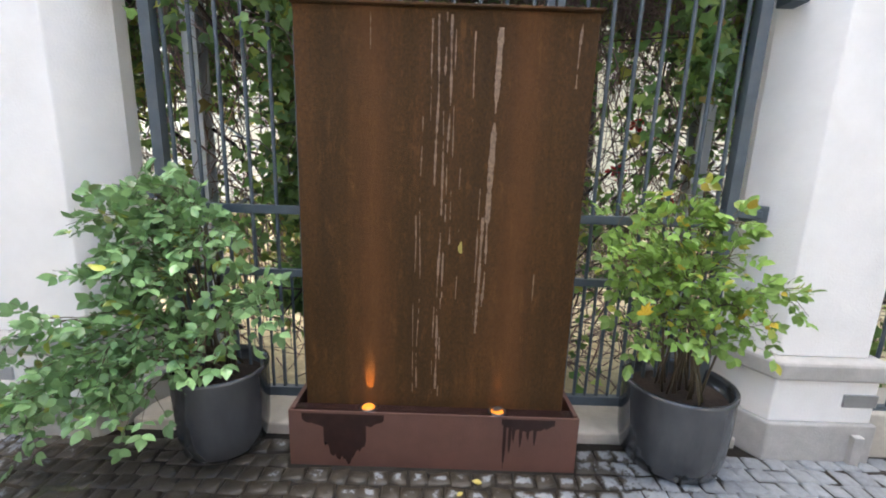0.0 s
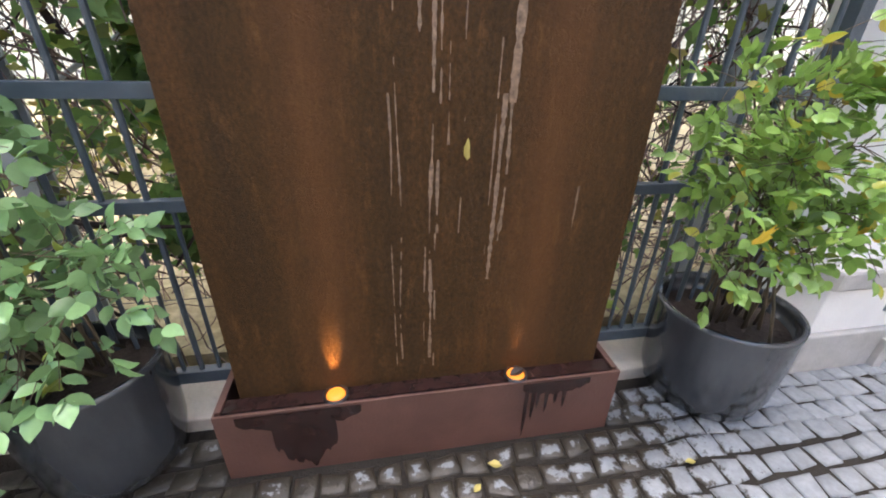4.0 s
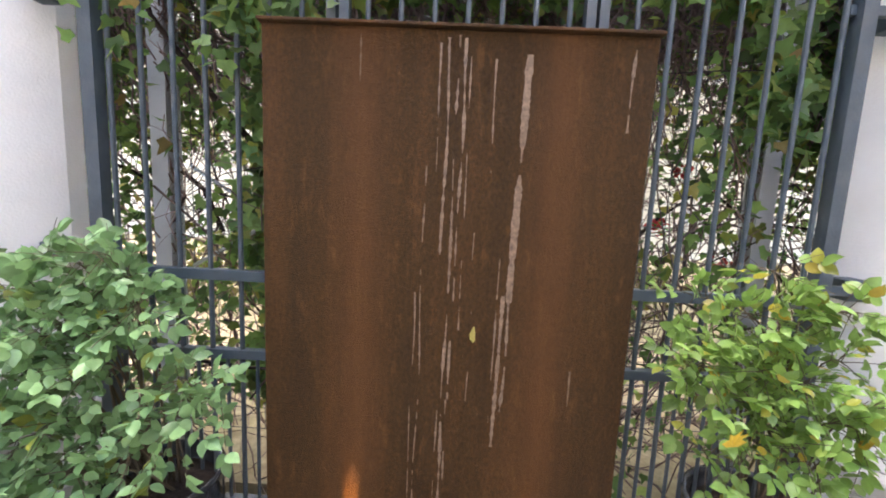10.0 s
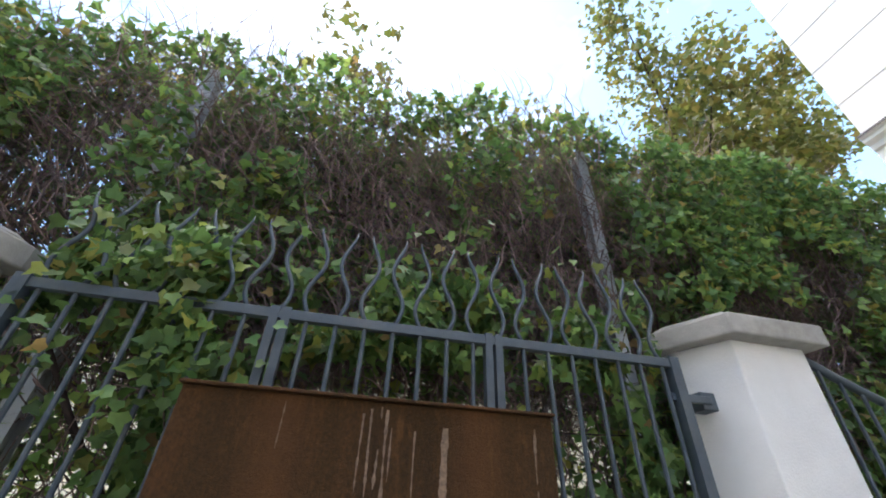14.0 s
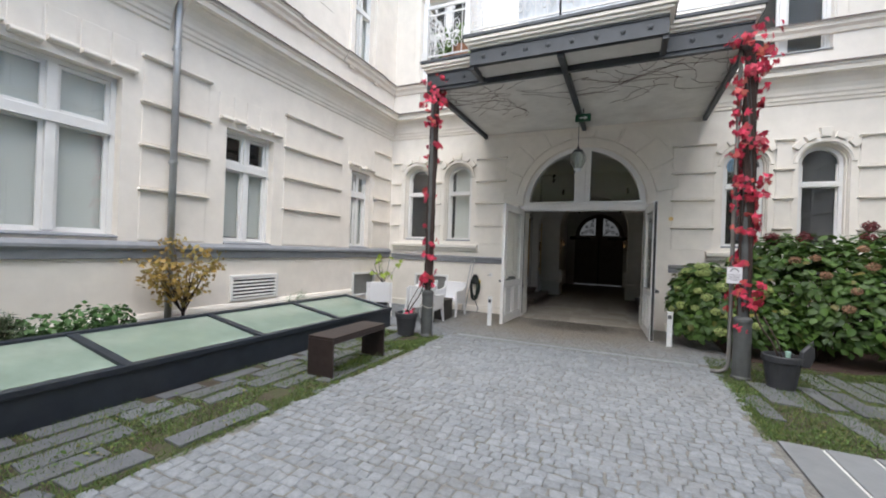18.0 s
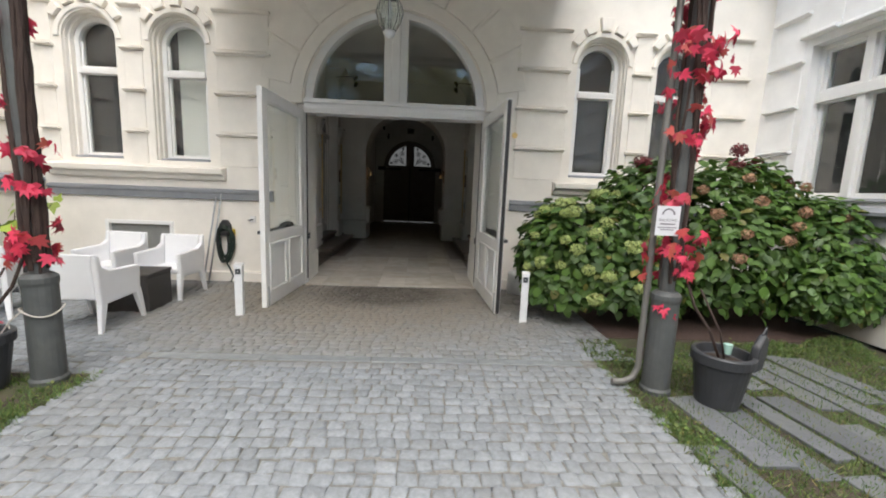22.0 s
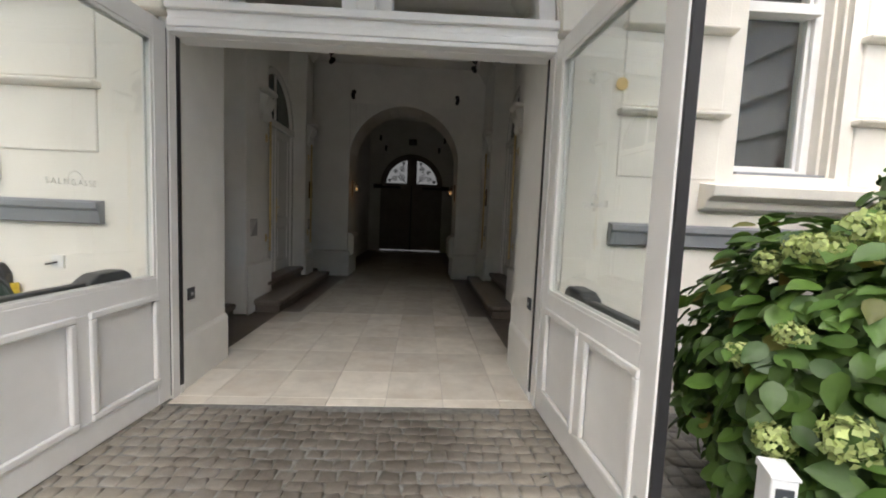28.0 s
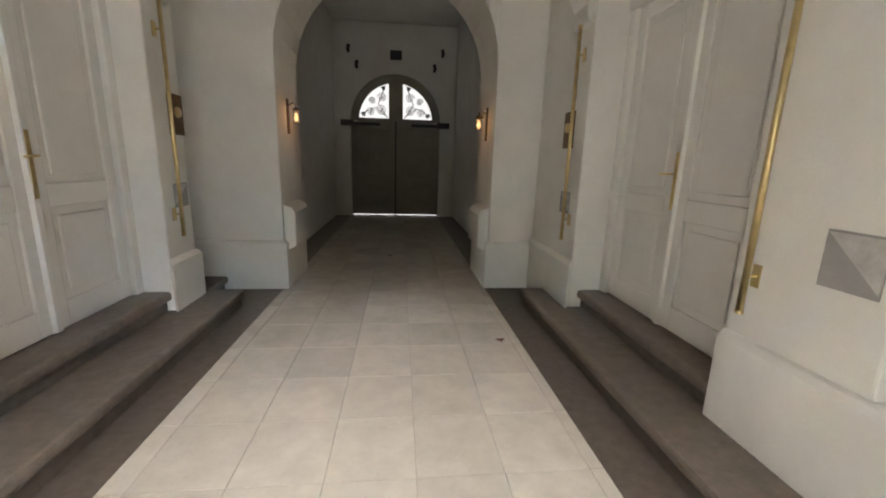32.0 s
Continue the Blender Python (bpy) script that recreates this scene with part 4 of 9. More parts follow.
def ramp_node(tree, fac, stops):
    cr = tree.nodes.new("ShaderNodeValToRGB")
    while len(cr.color_ramp.elements) < len(stops):
        cr.color_ramp.elements.new(0.5)
    for el, (p, c) in zip(cr.color_ramp.elements, stops):
        el.position, el.color = p, (*c, 1)
    tree.links.new(fac, cr.inputs["Fac"])
    return cr.outputs["Color"]


def mix_node(tree, fac, a, b):
    mx = tree.nodes.new("ShaderNodeMix")
    mx.data_type = "RGBA"
    for sock, v in (("Factor", fac), ("A", a), ("B", b)):
        if isinstance(v, (tuple, float, int)):
            mx.inputs[sock].default_value = v
        else:
            tree.links.new(v, mx.inputs[sock])
    return mx.outputs["Result"]
streaks = ramp_node(nt, noise_node(nt, 3.0, (2.6, 1, 0.22), 5), [(0.3, (0.050, 0.025, 0.008)), (0.5, (0.069, 0.033, 0.009)), (0.72, (0.098, 0.043, 0.012))])
grain = ramp_node(nt, noise_node(nt, 60.0, (1.3, 1, 0.8), 8, 0.75), [(0.36, (0.62, 0.61, 0.60)), (0.5, (0.97, 0.95, 0.92)), (0.66, (1.38, 1.26, 1.08))])
mul = nt.nodes.new("ShaderNodeMix")
mul.data_type, mul.blend_type = "RGBA", "MULTIPLY"
mul.inputs["Factor"].default_value = 1.0
nt.links.new(streaks, mul.inputs["A"])
nt.links.new(grain, mul.inputs["B"])
orange = ramp_node(nt, noise_node(nt, 9.0, (2.0, 1, 0.6), 10, 0.78), [(0.54, (0, 0, 0)), (0.68, (0.6, 0.6, 0.6))])
# reddish rust columns over the two lamps
sep = nt.nodes.new("ShaderNodeSeparateXYZ")
nt.links.new(tc.outputs["Object"], sep.inputs[0])
column = mul.outputs["Result"]
for cx in (-0.36, 0.40):
    off = nt.nodes.new("ShaderNodeMath")
    off.operation = "SUBTRACT"
    off.inputs[1].default_value = cx
    nt.links.new(sep.outputs["X"], off.inputs[0])
    ab = nt.nodes.new("ShaderNodeMath")
    ab.operation = "ABSOLUTE"
    nt.links.new(off.outputs[0], ab.inputs[0])
    near_ = nt.nodes.new("ShaderNodeMapRange")
    near_.inputs["From Min"].default_value, near_.inputs["From Max"].default_value = 0.16, 0.0
    nt.links.new(ab.outputs[0], near_.inputs["Value"])
    rag = nt.nodes.new("ShaderNodeMath")
    rag.operation = "MULTIPLY"
    nt.links.new(near_.outputs["Result"], rag.inputs[0])
    nt.links.new(noise_node(nt, 16.0, (1.6, 1, 0.6), 8, 0.75), rag.inputs[1])
    column = mix_node(nt, rag.outputs[0], column, (0.155, 0.062, 0.020, 1))
base = mix_node(nt, orange, column, (0.18, 0.080, 0.022, 1))
nt.links.new(base, bs.inputs["Base Color"])
bp = nt.nodes.new("ShaderNodeBump")
bp.inputs["Strength"].default_value, bp.inputs["Distance"].default_value = 1.0, 0.012
nt.links.new(noise_node(nt, 90.0, (1, 1, 1), 6, 0.7), bp.inputs["Height"])
nt.links.new(bp.outputs["Normal"], bs.inputs["Normal"])
LIME = material("pale_lime_streak", (0.21, 0.135, 0.085), 0.5, vary=0.5, scale=55, bump=0.2, bump_scale=90)
WET = material("wet_dark_steel", (0.030, 0.014, 0.012), 0.22, vary=0.2, scale=15, bump=0.06)

fx = -0.645
fountain = thing("water_wall_fountain", "tall rusted steel water-wall fountain standing in a low trough", "fountain", m=Matrix.Translation((fx, 13.43, 0)))
part("sheet", G().box(-0.74, 0.74, 0.0, 0.16, 0.26, 2.45), CORTEN, fountain, "rust-brown weathering steel sheet with pale lime runs", bev=0.004)
part("top_lip", G().box(-0.752, 0.752, -0.022, 0.17, 2.452, 2.464), CORTEN, fountain, bev=0.003)
for g in (G().box(-0.815, 0.815, -0.09, -0.082, 0, 0.345), G().box(-0.815, 0.815, 0.24, 0.248, 0, 0.345), G().box(-0.815, -0.807, -0.082, 0.24, 0, 0.345), G().box(0.807, 0.815, -0.082, 0.24, 0, 0.345)):
    part("trough_wall", g, CORTEN_BASE, fountain, "dull red-brown steel trough wall")
part("trough_floor", G().box(-0.807, 0.807, -0.082, 0.24, 0.0, 0.02), CORTEN_BASE, fountain)
part("trough_rim", G().box(-0.815, 0.815, -0.092, -0.082, 0.335, 0.348).box(-0.815, -0.79, -0.066, 0.25, 0.335, 0.348).box(0.79, 0.815, -0.066, 0.25, 0.335, 0.348), CORTEN_BASE, fountain, bev=0.002)
part("trough_cover", G().box(-0.79, 0.79, -0.079, 0.0, 0.30, 0.338).box(-0.79, 0.79, -0.070, -0.064, 0.338, 0.346), WET, fountain, "dark wet inner tray")
# pale lime runs down the sheet: ragged ribbons that swell, break and drift
rng = np.random.default_rng(7)
runs, flake = G(), 0
for cx, wide, top, low, fill in ((-0.065, 0.012, 2.40, 1.75, 0.6), (-0.03, 0.016, 2.42, 1.6, 0.7), (0.005, 0.018, 2.43, 0.45, 0.62), (0.03, 0.016, 2.42, 1.0, 0.6), (0.055, 0.012, 2.40, 1.3, 0.5), (-0.10, 0.011, 1.95, 0.42, 0.5),
                                 (-0.13, 0.009, 1.45, 0.42, 0.6), (0.02, 0.012, 1.0, 0.40, 0.55), (-0.02, 0.010, 0.95, 0.42, 0.55), (0.15, 0.010, 2.35, 1.9, 0.55), (0.27, 0.034, 2.37, 1.42, 0.93), (0.255, 0.018, 1.75, 0.95, 0.62),
                                 (0.225, 0.020, 1.45, 0.80, 0.66), (0.20, 0.010, 1.6, 0.9, 0.4), (0.52, 0.010, 1.15, 0.98, 0.7), (0.66, 0.016, 2.40, 2.1, 0.5), (0.10, 0.007, 1.7, 0.6, 0.28), (-0.36, 0.014, 2.42, 2.2, 0.3)):
    seed, z, last = rng.uniform(0, 50), top, None
    while z > low:
        n = noise.noise(Vector((seed, z * 7.0, 0.3))) + 0.6 * noise.noise(Vector((seed + 9, z * 31.0, 1.0)))
        strength = fill + n * 0.75 - 0.12 * (top - z) / (top - low)
        x = cx + 0.012 * noise.noise(Vector((seed + 3, z * 2.2, 4.0))) - 0.02 * (top - z) * (1 if cx > 0.2 else 0.25)
        w = wide * min(1.0, max(0.0, strength - 0.25) * 1.5) * (0.7 + 0.3 * rng.random())
        here = (x - w / 2, x + w / 2, z)
        if last and w > 0.0012 and last[1] - last[0] > 0.0012:
            flake += 1
            d = -0.0012 - 0.0000004 * flake
            runs.add([(last[0], d, last[2]), (here[0], d, here[2]), (here[1], d, here[2]), (last[1], d, last[2])], [(0, 1, 2, 3)])
        last = here
        z -= 0.011
part("lime_run", runs, LIME, fountain, "pale streaks of lime scale")["kind"] = "stuff"
# wet patches on the trough front
def splash(x0, x1, top, depth, seed):
    r = random.Random(seed)
    n = 26
    low = [top - depth * (0.35 + 0.65 * math.sin(math.pi * (k + 0.5) / (n + 1)) ** 0.6) * r.uniform(0.75, 1.0) for k in range(n + 1)]
    g = G()
    for k in range(n):
        a, b = x0 + (x1 - x0) * k / n, x0 + (x1 - x0) * (k + 1) / n
        g.add([(a, -0.0935, low[k]), (b, -0.0935, low[k + 1]), (b, -0.0935, top), (a, -0.0935, top)], [(0, 1, 2, 3)])
    return g
for k, (x0, x1, z, d) in enumerate(((-0.74, -0.28, 0.334, 0.10), (-0.62, -0.38, 0.28, 0.27), (0.38, 0.68, 0.334, 0.08))):
    part("water_stain", splash(x0, x1, z, d, k + 1).moved(Matrix.Translation((0, 0.0004 * k, 0))), WET, fountain, "dark splash mark of water")
for k, (x, d) in enumerate(((0.40, 0.30), (0.45, 0.12), (0.49, 0.16), (0.53, 0.11), (0.57, 0.14), (0.43, 0.2))):
    part("water_run", splash(x - 0.008, x + 0.010, 0.30, d, 10 + k).moved(Matrix.Translation((0, -0.0005, 0))), WET, fountain)
for x in (-0.375, 0.36):
    lamp = part("uplight", G().lathe([(0.050, 0.338), (0.050, 0.350), (0.042, 0.356), (0.037, 0.345), (0.001, 0.345)], 18, x, -0.042), BLACK_PLASTIC, fountain, "round recessed uplight glowing amber")
    part("lens", G().lathe([(0.037, 0.346), (0.034, 0.353), (0.02, 0.358), (0.001, 0.359)], 16, x, -0.042), glow_material("amber_glow", (1.0, 0.30, 0.03), 0.20) if x < 0 else bpy.data.materials["amber_glow"], lamp, "amber lens", smooth=True)
    ld = bpy.data.lights.new("uplight_lamp", "SPOT")
    ld.energy, ld.color, ld.spot_size, ld.spot_blend, ld.shadow_soft_size = (1.1 if x < 0 else 0.14), (1.0, 0.42, 0.08), radians(30), 1.0, 0.01
    lo = new("uplight_lamp", ld)
    lo.parent = lamp
    lo.matrix_parent_inverse = Matrix()
    lo.matrix_basis = look((x, -0.040, 0.385), (x, 0.015, 0.55))
single("dead_leaf", G().add([(a * 0.075, b * 0.075, c * 0.075) for a, b, c in LEAVES["oval"][0]], LEAVES["oval"][1]), material("dead_brown_leaf", (0.035, 0.022, 0.018), 0.6), "dark dead leaf lying over the amber uplight", "leaf", "fallen leaves", m=pose(fx + 0.325, 13.365, 0.366, 6, 0, -70))
YELLOW = material("yellow_leaf", (0.40, 0.33, 0.09), 0.6, vary=0.2, scale=30)
for k, (x, y, z, rx, rz, s) in enumerate(((-0.53, 13.428, 1.25, 92, 25, 0.07), (-0.37, 13.21, 0.025, 4, 70, 0.06), (-0.30, 12.93, 0.03, 6, 200, 0.085), (-0.75, 12.99, 0.025, 3, 120, 0.05), (-0.58, 12.88, 0.027, 5, 10, 0.045), (-0.51, 13.12, 0.025, 4, 310, 0.045),
                                        (-1.0, 12.94, 0.025, 5, 30, 0.04), (-1.16, 12.95, 0.025, 3, 260, 0.04), (-2.58, 12.91, 0.025, 5, 100, 0.05), (-1.8, 13.0, 0.025, 2, 50, 0.05), (0.45, 13.1, 0.025, 2, 80, 0.045), (-1.75, 12.55, 0.025, 2, 150, 0.06))):
    v, f = LEAVES["star" if k == 2 else "oval"]
    single("fallen_leaf", G().add([(a * s, b * s, c * s) for a, b, c in v], f), YELLOW, "yellow leaf stuck to the wet steel" if k == 0 else "yellow fallen leaf on the cobbles", "leaf", "fallen leaves", m=pose(x, y, z, rx, 0, rz))

# ---- carriage passage behind the facade ----
PM = pose(0, 0, 0, 0, 0, 1.4)      # the passage runs slightly askew to the facade
CEIL = 4.95
LEFT_PLAN = [(1.59, -0.14), (1.452, -0.14), (1.48, -0.94), (2.95, -0.94), (2.95, -2.64), (2.0, -2.64), (2.0, -3.45), (2.28, -3.45), (2.28, -5.25), (1.93, -5.25), (1.93, -5.72), (2.75, -5.72), (2.75, -6.5), (3.6, -6.5), (3.6, -0.502), (1.59, -0.502)]
RIGHT_PLAN = [(-1.59, -0.118), (-1.59, -0.502), (-3.6, -0.502), (-3.6, -6.5), (-1.86, -6.5), (-1.86, -5.25), (-2.28, -5.25), (-2.28, -3.45), (-1.98, -3.45), (-1.98, -2.72), (-2.25, -2.72), (-2.25, -0.93), (-1.452, -0.93), (-1.455, -0.118)]
structure("wall_passage_left", G().prism(LEFT_PLAN[::-1], 0, CEIL), PLASTER_IN, "white plastered passage wall with door recess", "wall", bev=0.012, m=PM)
structure("wall_passage_right", G().prism(RIGHT_PLAN[::-1], 0, CEIL), PLASTER_IN, "white plastered passage wall with door recess", "wall", bev=0.012, m=PM)
structure("wall_arch", G().wall(-3.6, 3.6, 0, CEIL + 0.5, -7.55, -6.5, [(-1.28, 1.28, 0, 2.76, "arch")], "y"), PLASTER_IN, "thick plastered wall with a round arch", "wall", bev=0.02, m=PM)
structure("wall_gate_hall", G().box(1.72, 3.6, -13.6, -7.55, 0, 5.5).box(-3.6, -1.72, -13.6, -7.55, 0, 5.5), PLASTER_IN, "plastered walls of the street-side hall", "wall", m=PM)
structure("wall_street", G().wall(-3.6, 3.6, 0, 5.5, -14.1, -13.6, [(-1.28, 1.28, -0.2, 2.72, "arch")], "y"), PLASTER_IN, "street wall with an arched gateway", "wall", m=PM)
structure("ceiling", G().box(-3.6, 3.6, -6.5, -0.502, CEIL, CEIL + 0.15).box(-3.6, 3.6, -13.6, -7.55, 5.3, 5.45), PLASTER_IN, "white plaster passage ceiling", "ceiling", m=PM)
# coves under the ceiling and quarter arches on the piers
cove = [(0.0, CEIL - 0.32), (-0.05, CEIL - 0.3), (-0.09, CEIL - 0.2), (-0.2, CEIL - 0.06), (-0.22, CEIL), (0, CEIL)]
g = G()
for x, s, y0, y1 in ((2.003, 1, -3.45, -2.64), (1.933, 1, -5.72, -5.25), (-1.983, -1, -3.45, -2.72), (-1.863, -1, -6.49, -5.25)):
    pts = [(s * a, b) for a, b in cove]
    g.join(G().prism(pts if s > 0 else pts[::-1], y0, y1, "y").moved(Matrix.Translation((x, 0, 0))))
structure("trim_passage_cornice", g, PLASTER_IN, "moulded plaster cornice of the passage piers", "cornice", m=PM)
structure("trim_ledge", G().box(-2.26, -1.975, -2.718, -0.932, 0, 0.737), PLASTER_IN, "deep plastered ledge over the passage plinth", "ledge", bev=0.012, m=PM)

# plinth along the passage
def plinth(path, h=0.45, proud=0.045):
    return G().sweep([(0, 0), (proud, 0), (proud, h - 0.03), (proud * 0.5, h), (0, h + 0.015)], path)
structure("baseboard", plinth([(1.458, -0.16, -1, 0), (1.48, -0.94, -1, -1)], 0.45, 0.02).join(plinth([(-1.456, -0.16, 1, 0), (-1.452, -0.93, 1, -1)], 0.45, 0.02)).join(plinth([(-1.452, -0.934, 0, -1), (-1.98, -0.93, 1, -1), (-1.98, -3.45, 1, 0)], 0.72))
          .join(plinth([(2.0, -2.64, -1, 1), (2.0, -3.45, -1, -1)], 0.72)).join(plinth([(1.93, -5.25, -1, 1), (1.93, -5.72, -1, -1)], 0.66))
          .join(plinth([(-1.86, -5.25, 1, 1), (-1.86, -6.5, 1, 0)], 0.66)).join(plinth([(2.75, -6.5, 0, 1), (1.28, -6.5, -1, 1), (1.28, -7.5, -1, 0)], 0.6)).join(plinth([(-1.86, -6.5, 0, 1), (-1.28, -6.5, 1, 1), (-1.28, -7.5, 1, 0)], 0.6)),
          PLASTER_IN, "white painted plinth along the passage", "baseboard", bev=0.006, m=PM)

DARK_STONE = material("dark_grey_step_stone", (0.135, 0.11, 0.09), 0.5, vary=0.2, scale=14, bump=0.15, bump_scale=120, stain=(0.115, 0.095, 0.08), stain_scale=2.2, stain_amount=0.6)
structure("floor_passage", G().box(-3.6, 3.6, -14.6, -0.002, -0.2, -0.012), DARK_STONE, "dark stone passage floor beside the light tiles", "floor", m=PM)


def rounded_step(parent, x0, x1, y0, y1, z0, z1):
    """A worn step: a plain riser under a thick slab whose rounded edge runs along the passage (at x0) and round the end at y1."""
    s = 1 if x1 > x0 else -1
    lo, hi = sorted((x0 + s * 0.045, x1))
    body = part("riser", G().box(lo, hi, y0, y1 - 0.045, z0, z1 - 0.088), DARK_STONE, parent, bev=0.006)
    out = [(x1, y0), (x0, y0), (x0, y1 - 0.05), (x0 + s * 0.015, y1 - 0.015), (x0 + s * 0.05, y1), (x1, y1)]
    part("tread", G().prism(out if s < 0 else out[::-1], z1 - 0.085, z1), TREAD_STONE, parent, "worn rounded stone tread", bev=0.028)
    return body
TREAD_STONE = material("worn_tread_stone", (0.175, 0.145, 0.12), 0.45, vary=0.2, scale=14, bump=0.15, bump_scale=120, stain=(0.14, 0.115, 0.095), stain_scale=2.2, stain_amount=0.6)
for s in (1, -1):
    st = thing("door_steps", "two worn dark stone steps up to a double door", "steps", "passage steps", m=PM)
    rounded_step(st, s * 1.55, s * 2.3, -5.9, -2.80, -0.012, 0.185)
    rounded_step(st, s * 1.95, s * 2.3, -5.42, -3.30, 0.187, 0.365)
for x0, x1, x2, y0, y1 in ((2.12, 2.42, 2.95, -2.62, -0.96), (1.95, 2.25, 2.75, -6.49, -5.73)):
    st = thing("side_steps", "dark stone steps in a side recess", "steps", "passage steps", m=PM)
    rounded_step(st, x0, x2, y0, y1, -0.012, 0.165)
    rounded_step(st, x1, x2, y0 + 0.01, y1, 0.167, 0.335)

# double doors in the recesses, with a fanlight
DOOR_PAINT = material("glossy_white_door_paint", (0.78, 0.76, 0.72), 0.16, vary=0.03, scale=4, bump=0.04, bump_scale=25)


def side_door(number, s):
    d = thing("door_%d" % number, "white panelled double door with brass handle and fanlight, closed", "door", m=PM @ Matrix.Translation((s * 2.275, -4.35, 0.365)) @ (LEFT_TURN if s > 0 else RIGHT_TURN), kind="structure")
    part("door_frame", G().box(-0.9, -0.8, 0, 0.1, 0, 2.6).box(0.8, 0.9, 0, 0.1, 0, 2.6).box(-0.9, 0.9, 0, 0.12, 2.6, 2.72), DOOR_PAINT, d, bev=0.012)
    for k in (-1, 1):
        a, b = (0.012, 0.795) if k > 0 else (-0.795, -0.012)
        lf = part("leaf", G().box(a, b, 0.004, 0.035, 0.01, 2.595), DOOR_PAINT, d, bev=0.004)
        for x0, x1 in ((a, a + 0.11), (b - 0.11, b)):
            part("stile", G().box(x0, x1, 0.035, 0.06, 0.01, 2.595), DOOR_PAINT, lf, bev=0.008)
        for z0, z1 in ((0.01, 0.2), (0.86, 1.02), (2.47, 2.595)):
            part("rail", G().box(a + 0.11, b - 0.11, 0.035, 0.06, z0, z1), DOOR_PAINT, lf, bev=0.008)
        for z0, z1 in ((0.26, 0.80), (1.08, 2.41)):
            part("panel", G().box(a + 0.17, b - 0.17, 0.035, 0.052, z0, z1), DOOR_PAINT, lf, bev=0.014)
    part("astragal", G().prism([(-0.04, 0.06), (0.04, 0.06), (0.025, 0.085), (-0.025, 0.085)], 0.01, 2.595), DOOR_PAINT, d, bev=0.005)
    part("handle_plate", G().box(-0.018, 0.018, 0.085, 0.091, 0.93, 1.36), BRASS, d, "long brass handle plate", bev=0.003)
    part("handle", G().tube([(0, 0.09, 1.2), (0, 0.14, 1.2), (0.03, 0.148, 1.2), (0.11, 0.148, 1.195)], 0.009, 8), BRASS, d, "brass lever handle", smooth=True)
    part("fan_frame", G().ring(0, 2.72, 0.80, 0.9, 0, 0.1, 24).box(-0.025, 0.025, 0.02, 0.07, 2.72, 3.52), DOOR_PAINT, d, bev=0.008)
    n = 20
    part("fan_pane", G().prism([(0.81 * math.cos(math.pi * k / n), 2.72 + 0.81 * math.sin(math.pi * k / n)) for k in range(n + 1)], 0.03, 0.04, "y"), material("green_fan_glass", (0.06, 0.085, 0.08), 0.12, vary=0.1, bump=0) if number == 2 else bpy.data.materials["green_fan_glass"], d, "dim greenish fanlight")
    part("fan_moulding", G().ring(0, 2.72, 0.92, 1.04, 0.0, 0.06, 24), PLASTER_IN, d, bev=0.01)
side_door(2, 1)
side_door(3, -1)

